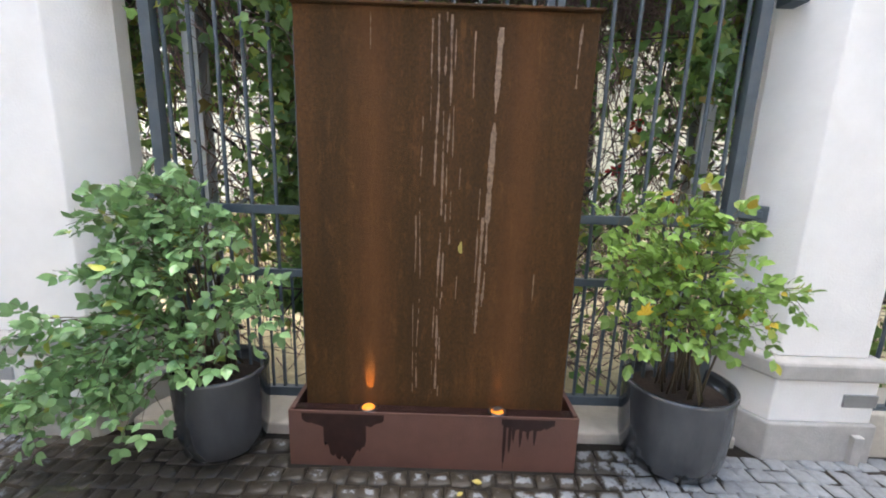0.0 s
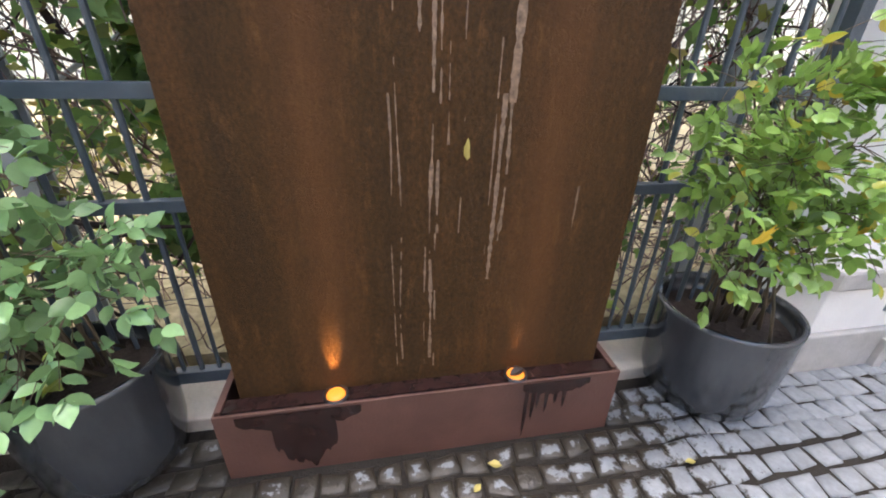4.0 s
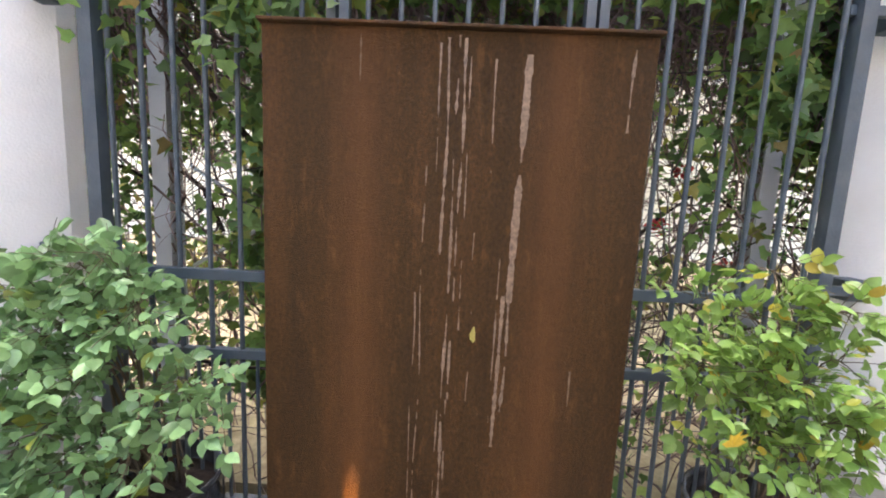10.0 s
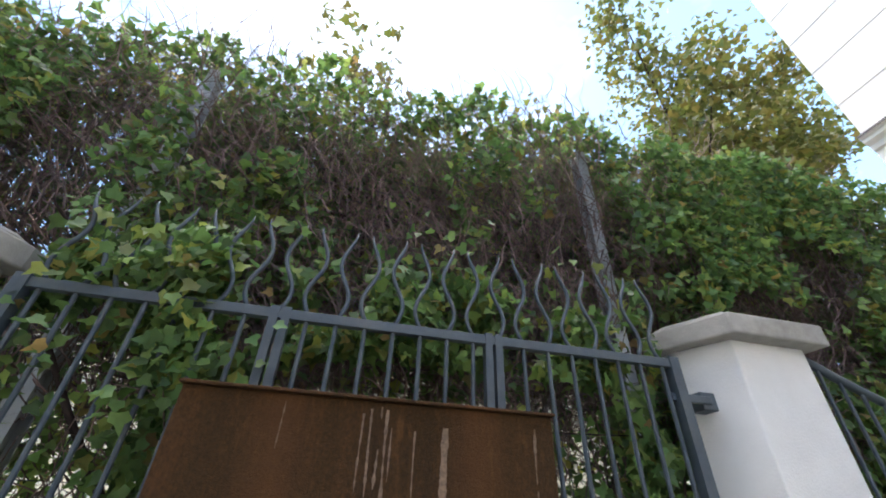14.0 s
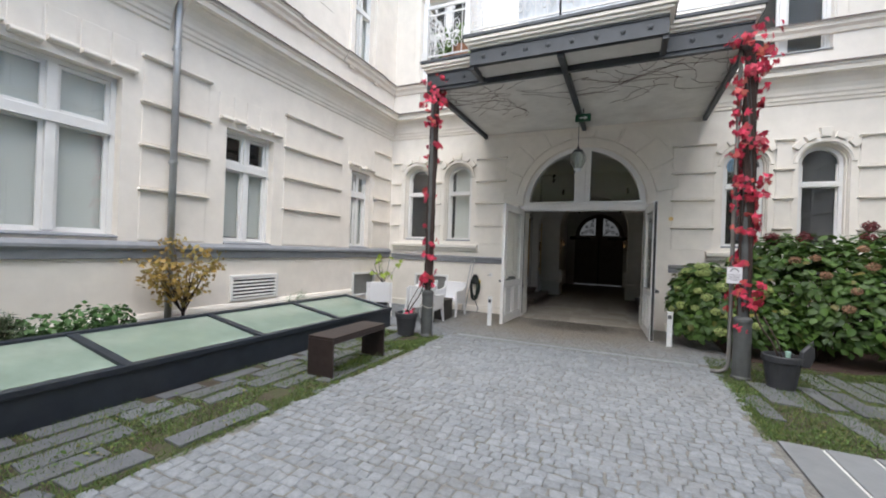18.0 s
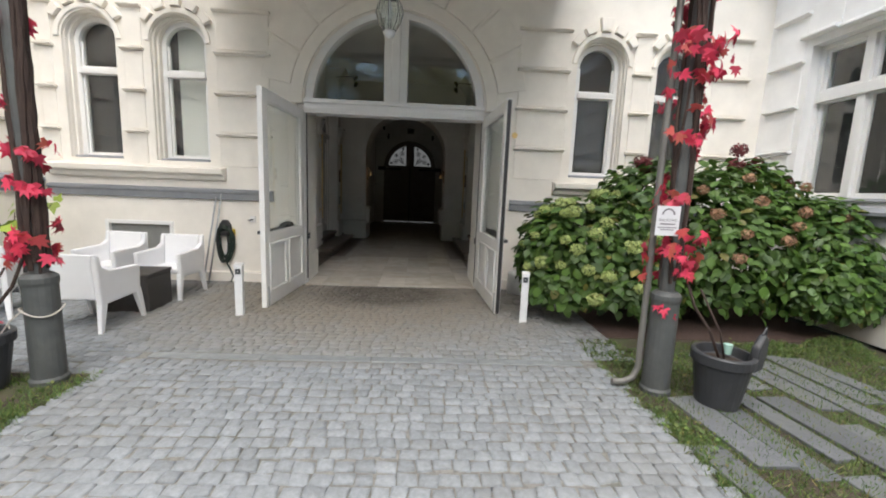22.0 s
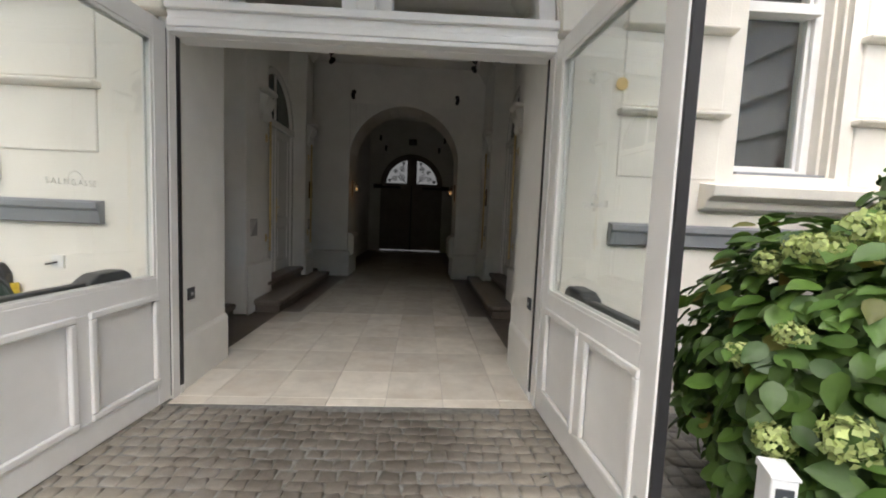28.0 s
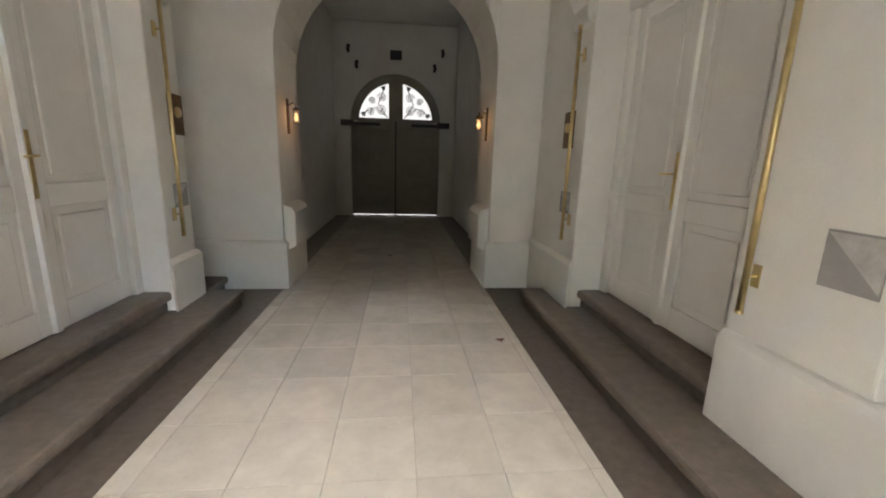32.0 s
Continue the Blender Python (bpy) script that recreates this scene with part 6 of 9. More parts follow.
for a, b, c, d in ((-WID, WID, BY0 - 0.14, BY0 - 0.06), (-0.045, 0.045, 0.02, BY1 - 0.1), (WID - 0.1, WID - 0.02, 0.02, BY0), (-WID + 0.02, -WID + 0.1, 0.02, BY0), (MID - 0.08, MID, BY0, BY1 - 0.06), (-MID, -MID + 0.08, BY0, BY1 - 0.06)):
    part("beam", G().box(a, b, c, d, 4.80, 4.87).box(a + 0.02 * (b - a > 1), b, (c + d) / 2 - 0.01 if d - c < 1 else c, (c + d) / 2 + 0.01 if d - c < 1 else d, 4.87, 4.95), STEEL_DARK, bal, bev=0.003)
part("soffit", G().box(0.05, WID - 0.1, 0.02, BY0 - 0.14, 4.90, 4.93), CANOPY_WHITE, bal)
part("soffit", G().box(-WID + 0.1, -0.05, 0.02, BY0 - 0.14, 4.90, 4.93), CANOPY_WHITE, bal)
part("soffit", G().box(0.05, MID - 0.08, BY0 - 0.05, BY1 - 0.1, 4.90, 4.93), CANOPY_WHITE, bal)
part("soffit", G().box(-MID + 0.08, -0.05, BY0 - 0.05, BY1 - 0.1, 4.90, 4.93), CANOPY_WHITE, bal)
part("wall_plate", G().box(-WID, WID, 0.002, 0.02, 4.8, 5.12), PLASTER, bal)


def scroll(cx, cz, r, turns, start, spin):
    n = int(18 * turns)
    return [(cx + r * (1 - 0.85 * k / n) * math.cos(start + spin * 2 * math.pi * turns * k / n), 0, cz + r * (1 - 0.85 * k / n) * math.sin(start + spin * 2 * math.pi * turns * k / n)) for k in range(n + 1)]


def rail_panel(w):
    """One bay of wrought-iron railing: frame, balusters, scrolls and rosettes."""
    g = G().box(0, w, -0.02, 0.02, 1.0, 1.05).box(0, w, -0.012, 0.012, 0.06, 0.09).box(0, w, -0.012, 0.012, 0.86, 0.885)
    for x in (0.0, w):
        g.box(x - 0.014, x + 0.014, -0.014, 0.014, 0.0, 1.05)
    n = max(1, round(w / 0.36))
    s = w / n
    for k in range(n):
        c = s * (k + 0.5)
        for sx in (-1, 1):
            for cz, r, st, sp in ((0.28, 0.13, 0.0, 1), (0.62, 0.13, math.pi, -1), (0.45, 0.08, 1.0, 1)):
                p = scroll(0, cz, r, 1.4, st, sp)
                g.tube([(c + sx * (0.03 + abs(x) if cz == 0.45 else 0.075 + x * 0.6), y, z) for x, y, z in p], 0.0085, 4)
        g.tube([(c, 0, 0.07), (c, 0, 0.87)], 0.009, 5)
        g.lathe([(0.001, 0.9), (0.02, 0.915), (0.03, 0.94), (0.02, 0.97), (0.001, 0.985)], 8, c, 0)
        if k:
            g.tube([(s * k, 0, 0.07), (s * k, 0, 1.0)], 0.009, 5)
    return g
for x0, y0, x1, y1 in ((WID + 0.02, 0.05, WID + 0.02, BY0), (WID, BY0 + 0.02, MID + 0.03, BY0 + 0.02), (MID + 0.03, BY0 + 0.02, MID + 0.03, BY1 + 0.02), (MID + 0.03, BY1 + 0.02, 0, BY1 + 0.02), (0, BY1 + 0.02, -MID - 0.03, BY1 + 0.02),
                      (-MID - 0.03, BY1 + 0.02, -MID - 0.03, BY0 + 0.02), (-MID - 0.03, BY0 + 0.02, -WID, BY0 + 0.02), (-WID - 0.02, BY0, -WID - 0.02, 0.05)):
    w = math.hypot(x1 - x0, y1 - y0)
    part("railing_panel", rail_panel(w), WHITE_IRON, bal, "white wrought-iron railing with scrolls", m=Matrix.Translation((x0, y0, 5.36)) @ pose(0, 0, 0, 0, 0, math.degrees(math.atan2(y1 - y0, x1 - x0))))
for x, y in ((WID + 0.02, BY0 + 0.02), (MID + 0.03, BY0 + 0.02), (MID + 0.03, BY1 + 0.02), (-MID - 0.03, BY1 + 0.02), (-MID - 0.03, BY0 + 0.02), (-WID - 0.02, BY0 + 0.02)):
    part("railing_post", G().box(x - 0.045, x + 0.045, y - 0.045, y + 0.045, 5.36, 6.46).box(x - 0.06, x + 0.06, y - 0.06, y + 0.06, 5.36, 5.5).lathe([(0.05, 6.46), (0.06, 6.5), (0.03, 6.56), (0.001, 6.6)], 8, x, y), WHITE_IRON, bal, bev=0.006)
part("privacy_screen", G().box(-MID + 0.1, MID * 0.45, BY1 - 0.05, BY1 - 0.04, 5.42, 6.3), material("pale_screen_cloth", (0.62, 0.66, 0.70), 0.5, vary=0.15, scale=3, stretch=(3, 1, 0.6), bump=0.15, bump_scale=8), bal, "pale screen cloth behind the railing")
# dry vine stems under the soffit
rng = np.random.default_rng(11)
vines = G()
for k in range(46):
    side = -1 if k % 2 else 1
    p = Vector((side * rng.uniform(0.8, 2.5), rng.uniform(2.2, 3.5), 4.885))
    d = rng.uniform(0, 6.28)
    pts = [p.copy()]
    for j in range(9):
        d += rng.normal(0, 0.35)
        p = p + Vector((math.cos(d) * 0.16, math.sin(d) * 0.13, 0))
        p.x, p.y = max(-2.5, min(2.5, p.x)), max(0.1, min(3.5, p.y))
        pts.append(Vector((p.x, p.y, 4.882 + rng.uniform(-0.012, 0.008))))
    vines.tube(pts, 0.004, 4, False)
VINE_STEM = material("vine_stem", (0.10, 0.055, 0.04), 0.8, vary=0.25, scale=25)
dv = thing("dry_vine", "dry vine stems trained under the canopy soffit", "vine", m=Matrix())
part("stem", vines, VINE_STEM, dv)["kind"] = "stuff"

# greenery on the balcony
BALC = material("balcony_green", (0.12, 0.20, 0.06), 0.5, vary=0.15, scale=20, island=0.4, sub=0.2)
for k, (x, y) in enumerate(((2.38, 3.1), (2.0, 3.42))):
    bp_ = thing("balcony_plant", "potted green plant behind the balcony railing", "potted plant", "balcony plants", m=Matrix.Translation((x, y, 5.36)))
    part("pot", G().lathe([(0.11, 0), (0.15, 0.26), (0.16, 0.28), (0.13, 0.28), (0.12, 0.24), (0.001, 0.24)], 16), material("clay_pot", (0.34, 0.17, 0.10), 0.8, vary=0.15) if k == 0 else bpy.data.materials["clay_pot"], bp_)
    rng = np.random.default_rng(500 + k)
    q = rng.normal(0, 1, (110, 3)) * (0.13, 0.13, 0.14) + (0, 0, 0.5)
    part("foliage", leaf_mesh("leaves", rng, q, (0.08, 0.16), "oval"), BALC, bp_)["kind"] = "stuff"
    g = G()
    for j in range(6):
        e = q[j * 7]
        g.tube([(0, 0, 0.22), (e[0] * 0.5, e[1] * 0.5, 0.45), tuple(e)], 0.006, 5)
    part("stalk", g, VINE_STEM, bp_)["kind"] = "stuff"

# wall fittings on the facade
sw = thing("wall_switch", "small white wall switch with a black lever", "switch", m=Matrix.Translation((2.30, 0, 1.06)))
part("plate", G().box(-0.045, 0.045, 0.0, 0.018, -0.05, 0.05), WHITE_WOOD, sw, bev=0.004)
part("lever", G().tube([(0.0, 0.018, 0.0), (0.02, 0.045, -0.01), (0.06, 0.05, -0.015)], 0.008, 6), BLACK_PLASTIC, sw)
single("round_mark", G().lathe([(0.048, 0), (0.048, 0.004), (0.001, 0.005)], 20).moved(pose(-1.97, 0.014, 2.60, -90, 0, 0)), material("ochre_mark", (0.72, 0.52, 0.22), 0.7, vary=0.1), "round ochre mark fixed on the plaster", "mark")

# hanging glass lantern and the exit sign
lan = thing("pendant_lantern", "clear ribbed glass lantern hanging before the doorway", "lantern", m=Matrix.Translation((-0.03, 1.45, 3.5)))
part("chain", G().tube([(0, 0, 0.55), (0, 0, 1.40)], 0.006, 6), STEEL_DARK, lan)
part("crown", G().lathe([(0.001, 0.56), (0.02, 0.55), (0.03, 0.50), (0.09, 0.47), (0.10, 0.455), (0.001, 0.45)], 14), STEEL_DARK, lan)
part("bowl", G().lathe([(0.095, 0.455), (0.15, 0.36), (0.165, 0.28), (0.13, 0.16), (0.07, 0.07), (0.065, 0.07), (0.125, 0.165), (0.16, 0.28), (0.145, 0.355), (0.09, 0.455)], 20), GLASS, lan, "clear bulbous glass", smooth=True).visible_shadow = False
for k in range(8):
    a = k * math.pi / 4
    part("rib", G().tube([(r * math.cos(a), r * math.sin(a), z) for r, z in ((0.097, 0.455), (0.152, 0.36), (0.167, 0.28), (0.132, 0.16), (0.07, 0.07))], 0.004, 5), STEEL_DARK, lan)
part("drop", G().lathe([(0.07, 0.075), (0.075, 0.05), (0.06, 0.02), (0.03, 0.0), (0.001, -0.01)], 14), WHITE_IRON, lan, smooth=True)
part("bulb", G().lathe([(0.001, 0.2), (0.03, 0.22), (0.04, 0.27), (0.02, 0.33), (0.015, 0.45)], 10), WHITE_IRON, lan, smooth=True)
ex = thing("exit_sign", "small green emergency exit sign under the canopy", "sign", m=Matrix.Translation((-0.1, 1.35, 4.62)))
part("case", G().box(-0.16, 0.16, -0.03, 0.03, 0, 0.16), material("green_sign", (0.01, 0.085, 0.04), 0.4, bump=0), ex, bev=0.006)
part("arrow", G().prism([(-0.1, 0.07), (-0.03, 0.03), (-0.03, 0.06), (0.08, 0.06), (0.08, 0.09), (-0.03, 0.09), (-0.03, 0.12)], 0.031, 0.033, "y"), WHITE_WOOD, ex, "white arrow")
part("bracket", G().box(-0.012, 0.012, -0.012, 0.012, 0.16, 0.28), STEEL_DARK, ex)

# posts with red creeper
POST_PAINT = material("dark_grey_post_paint", (0.075, 0.08, 0.08), 0.55, vary=0.15, scale=9, bump=0.1, stain=(0.14, 0.14, 0.13), stain_scale=3, stain_amount=0.4)
BARK = material("rough_vine_bark", (0.042, 0.026, 0.021), 0.9, vary=0.35, scale=18, bump=0.6, bump_scale=35, stretch=(1, 1, 0.3))
RED_LEAF = material("red_creeper_leaf", (0.58, 0.040, 0.085), 0.5, vary=0.1, scale=20, bump=0.05, island=0.45, sub=0.3,
                    hue=[(0.35, (0.68, 0.065, 0.13)), (0.7, (0.50, 0.034, 0.07)), (1.0, (0.50, 0.13, 0.09))])


def post(x, y, seed, spans):
    p = thing("canopy_post", "dark iron canopy post wound with red creeper", "post", "canopy posts", m=Matrix.Translation((x, y, 0)))
    part("base", G().lathe([(0.125, 0), (0.125, 0.04), (0.112, 0.06), (0.11, 0.80), (0.118, 0.83), (0.118, 0.87), (0.085, 0.9)], 20), POST_PAINT, p, "grey painted round base", bev=0.004)
    part("shaft", G().lathe([(0.060, 0.88), (0.058, 2.8), (0.056, 4.7), (0.10, 4.74), (0.13, 4.8)], 16), POST_PAINT, p)
    rng = np.random.default_rng(seed)
    g = G()
    for k in range(17):
        a0, spin = rng.uniform(0, 6.28), rng.uniform(-1.4, 1.4)
        r = rng.uniform(0.060, 0.074)
        z0 = rng.uniform(0.85, 1.1)
        g.tube([((r + rng.uniform(-0.008, 0.012)) * math.cos(a0 + spin * z), (r + rng.uniform(-0.008, 0.012)) * math.sin(a0 + spin * z), z) for z in np.linspace(z0, 4.75, 22)], rng.uniform(0.010, 0.020), 6)
    part("creeper_stem", g, BARK, p, "thick rough climbing stems")["kind"] = "stuff"
    pts = []
    for z0, z1, n, wide in spans:
        # short hanging tiers of leaves
        for c in range(max(1, int(n * 0.30))):
            m = rng.integers(4, 8)
            a = rng.uniform(0, 2 * math.pi) + np.linspace(-0.45, 0.45, m) + rng.normal(0, 0.08, m)
            z = rng.uniform(z0, z1) + np.linspace(0.02, -0.04, m) + rng.normal(0, 0.012, m)
            r = 0.09 + rng.random() * wide * 1.5 + np.abs(rng.normal(0, wide * 0.25, m))
            pts.append(np.c_[r * np.cos(a), r * np.sin(a), z])
    pts = np.concatenate(pts)
    out = pts * (1, 1, 0)
    out /= np.linalg.norm(out, axis=1, keepdims=True)
    part("creeper_foliage", leaf_mesh("creeper_leaves", rng, pts, (0.065, 0.12), "star", out * 1.2, 1.8, 0.4), RED_LEAF, p, "bright red five-lobed leaves")["kind"] = "stuff"
    return p
post(2.44, 3.57, 3, [(0.95, 1.45, 36, 0.05), (1.55, 1.9, 20, 0.06), (2.1, 2.3, 6, 0.04), (2.5, 3.0, 20, 0.05), (3.2, 4.4, 50, 0.05), (4.5, 5.0, 60, 0.14)])
post(-2.60, 3.55, 5, [(0.72, 0.82, 5, 0.06), (1.0, 1.42, 44, 0.10), (1.66, 2.3, 45, 0.06), (2.3, 3.3, 95, 0.09), (3.3, 4.4, 110, 0.09), (4.4, 5.05, 70, 0.13)])
PIPE_GREY = material("dull_grey_pipe", (0.17, 0.165, 0.155), 0.5, metal=0.3, vary=0.15, scale=6, bump=0.08, stain=(0.09, 0.08, 0.07), stain_scale=3, stain_amount=0.5)
pp = thing("post_downpipe", "grey rainwater pipe strapped to the canopy post", "downpipe", m=Matrix.Translation((-2.46, 3.50, 0)))
part("pipe", G().tube([(0.22, 0.0, 0.06), (0.12, 0.0, 0.06), (0.04, 0, 0.10), (0.0, 0, 0.2), (0, 0, 2.4), (-0.03, -0.03, 4.8)], 0.028, 10), PIPE_GREY, pp, smooth=True)
for z in (0.9, 2.2):
    part("strap", G().tube([(0, 0, z), (0, 0, z + 0.03)], 0.033, 10), PIPE_GREY, pp)
nt_ = thing("paper_notice", "white paper notice taped to the creeper post", "notice", m=pose(-2.455, 3.685, 1.375, 0, 0, -4) @ Matrix.Diagonal((0.86, 1, 0.86, 1)))
part("sheet", G().box(-0.105, 0.105, -0.002, 0.001, 0, 0.27), material("white_paper", (0.62, 0.62, 0.65), 0.7, vary=0.03, bump=0.1, bump_scale=12), nt_)
for k, (w, z, h) in enumerate(((0.07, 0.10, 0.012), (0.085, 0.07, 0.008), (0.06, 0.05, 0.008))):
    part("text_line", G().box(-w, w, 0.0015, 0.0022, z, z + h), material("notice_ink", (0.16, 0.15, 0.17), 0.8, bump=0) if k == 0 else bpy.data.materials["notice_ink"], nt_)
part("crest", G().ring(0, 0.19, 0.045, 0.06, 0.0015, 0.0022, 14), bpy.data.materials["notice_ink"], nt_)
font = bpy.data.curves.new("notice_words", "FONT")
font.body, font.size, font.align_x, font.extrude = "RAUCHVE", 0.036, "CENTER", 0.0004
words = new("notice_words", bpy.data.meshes.new_from_object(bpy.data.objects.new("notice_words_curve", font)))
words.data.materials.append(bpy.data.materials["notice_ink"])
words.parent = nt_
words.matrix_local = Matrix.Translation((0, 0.002, 0.13)) @ pose(0, 0, 0, 90, 0, 180)

# a rope round the foot of one post and a valve cover in the paving
rope = thing("rope_loop", "pale rope slung round the foot of the post", "rope", m=Matrix.Translation((2.44, 3.57, 0)))
ROPE = material("pale_rope", (0.42, 0.40, 0.36), 0.9, vary=0.2, scale=40, bump=0.3, bump_scale=120)
part("loop", G().tube([(0.13 * math.cos(t), 0.13 * math.sin(t), 0.60 + 0.03 * math.sin(t * 2)) for t in [2 * math.pi * k / 24 for k in range(25)]], 0.007, 6), ROPE, rope, smooth=True)
part("tail", G().tube([(0.13, 0.02, 0.60), (0.20, 0.06, 0.52), (0.26, 0.08, 0.42), (0.24, 0.07, 0.36), (0.20, 0.05, 0.40), (0.22, 0.06, 0.50)], 0.006, 6), ROPE, rope, smooth=True)

SOIL = material("potting_soil", (0.035, 0.024, 0.018), 0.95, vary=0.4, scale=30, bump=0.8, bump_scale=60)
POT_BLACK = material("dark_grey_pot", (0.035, 0.037, 0.042), 0.5, vary=0.15, scale=10, bump=0.1, stain=(0.07, 0.07, 0.07), stain_scale=4, stain_amount=0.3)


def pot(name, x, y, r0, r1, h, label, mat, lip=0.03):
    p = thing(name, label, "plant pot", m=Matrix.Translation((x, y, 0)))
    part("body", G().lathe([(r0 * 0.9, 0), (r0, 0.02), (r1 - 0.01, h - 0.09), (r1 + lip * 0.3, h - 0.085), (r1 + lip * 0.4, h - 0.01), (r1, h), (r1 - 0.025, h), (r1 - 0.035, h - 0.07), (r1 - 0.04, h - 0.08)], 28), mat, p, smooth=False, bev=0.004)
    part("soil", G().lathe([(r1 - 0.03, h - 0.085), (r1 * 0.6, h - 0.07), (0.001, h - 0.06)], 20), SOIL, p)
    return p
for x, y, seed in ((2.80, 3.74, 21), (-3.0, 3.76, 22)):
    p = pot("plant_pot", x, y, 0.155, 0.215, 0.46, "black plastic pot with a bare creeper stem beside a post", POT_BLACK)
    rng = np.random.default_rng(seed)
    s = -1 if x > 0 else 1
    part("creeper_stem", G().tube([(0.02, 0, 0.38), (s * 0.1, -0.04, 0.6), (s * 0.22, -0.1, 0.8), (s * 0.32, -0.14, 1.1)], 0.012, 6).tube([(0.0, 0.03, 0.38), (s * 0.05, 0.0, 0.62), (s * 0.2, -0.08, 0.95)], 0.008, 6), BARK, p, smooth=True)
    if x > 0:
        part("foliage", leaf_mesh("leaves", rng, rng.normal(0, 1, (6, 3)) * (0.04, 0.04, 0.02) + (s * 0.04, 0, 0.50), (0.06, 0.1), "star"), RED_LEAF, p)["kind"] = "stuff"
    part("tag", G().lathe([(0.03, 0.42), (0.035, 0.5), (0.001, 0.505)], 10, -s * 0.08, -0.06), material("mint_plastic", (0.35, 0.55, 0.48), 0.5) if x > 0 else bpy.data.materials["mint_plastic"], p)
boot = thing("folded_bag", "dark folded bag hanging over the pot rim", "bag", m=pose(-3.2, 3.85, 0.36, 0, -18, 30))
part("body", G().prism([(-0.08, 0), (0.06, -0.04), (0.10, 0.16), (0.02, 0.28), (-0.05, 0.27), (-0.10, 0.14)], -0.03, 0.03, "y"), POT_BLACK, boot, bev=0.02)
part("strap", G().tube([(-0.05, 0, 0.25), (-0.02, 0, 0.34), (0.03, 0, 0.27)], 0.008, 6), POT_BLACK, boot)

# ---- glazed skylight box ----
SK_PANE = material("pale_green_skylight_pane", (0.235, 0.305, 0.25), 0.03, vary=0.12, scale=1.2, bump=0, stain=(0.34, 0.42, 0.35), stain_scale=0.9, stain_amount=0.6, spec=0.9)
SK_STEEL = material("blue_black_steel", (0.018, 0.024, 0.034), 0.45, vary=0.2, scale=6, bump=0.06, stain=(0.04, 0.045, 0.05), stain_scale=2, stain_amount=0.4)
sky_box = thing("skylight_box", "low dark steel skylight box with four sloping green glass panes", "skylight", m=Matrix.Translation((3.58, 3.06, 0)))
SW, SL, ZF, ZB = 1.22, 6.76, 0.335, 0.53
part("front", G().box(0, 0.03, 0, SL, -0.02, ZF), SK_STEEL, sky_box)
part("back", G().box(SW - 0.03, SW, 0, SL, -0.02, ZB), SK_STEEL, sky_box)
for y in (0, SL - 0.03):
    part("end", G().prism([(0.03, -0.02), (SW - 0.03, -0.02), (SW - 0.03, ZB), (0.03, ZF)], y, y + 0.03, "y"), SK_STEEL, sky_box)
for k in range(5):
    y = max(0.0, min(SL - 0.1, SL * k / 4 - 0.05))
    part("rafter", G().prism([(-0.02, ZF), (SW + 0.02, ZB), (SW + 0.02, ZB + 0.07), (-0.02, ZF + 0.07)], y, y + 0.1, "y"), SK_STEEL, sky_box, bev=0.008)
part("front_rail", G().box(-0.03, 0.08, 0, SL, ZF, ZF + 0.065), SK_STEEL, sky_box, bev=0.008)
part("back_rail", G().box(SW - 0.08, SW + 0.03, 0, SL, ZB - 0.01, ZB + 0.065), SK_STEEL, sky_box, bev=0.008)
for k in range(4):
    a, b = SL * k / 4 + 0.05, SL * (k + 1) / 4 - 0.05
    part("pane", G().prism([(0.08, ZF + 0.03), (SW - 0.08, ZB + 0.015), (SW - 0.08, ZB + 0.03), (0.08, ZF + 0.045)], a, b, "y"), SK_PANE, sky_box, "pale green glass pane reflecting the sky")

# ---- bench ----
BENCH = material("brown_black_steel", (0.040, 0.028, 0.026), 0.45, metal=0.3, vary=0.2, scale=10, bump=0.08, stain=(0.07, 0.05, 0.045), stain_scale=3, stain_amount=0.4)
bn = thing("bench", "dark brown folded-steel bench on the paved strip", "bench", m=pose(2.50, 5.90, 0, 0, 0, 1))
part("seat", G().box(-0.20, 0.20, -0.62, 0.62, 0.495, 0.53), BENCH, bn, bev=0.006)
part("apron", G().box(-0.20, -0.185, -0.59, 0.59, 0.44, 0.495).box(0.185, 0.20, -0.59, 0.59, 0.44, 0.495), BENCH, bn, bev=0.003)
for y in (-0.62, 0.59):
    part("leg", G().box(-0.20, 0.20, y, y + 0.03, 0, 0.495), BENCH, bn, bev=0.005)

# ---- white armchairs and dark boxes ----
WHITE_PLASTIC = material("white_moulded_plastic", (0.78, 0.78, 0.79), 0.4, vary=0.02, scale=5, bump=0.03, bump_scale=90)


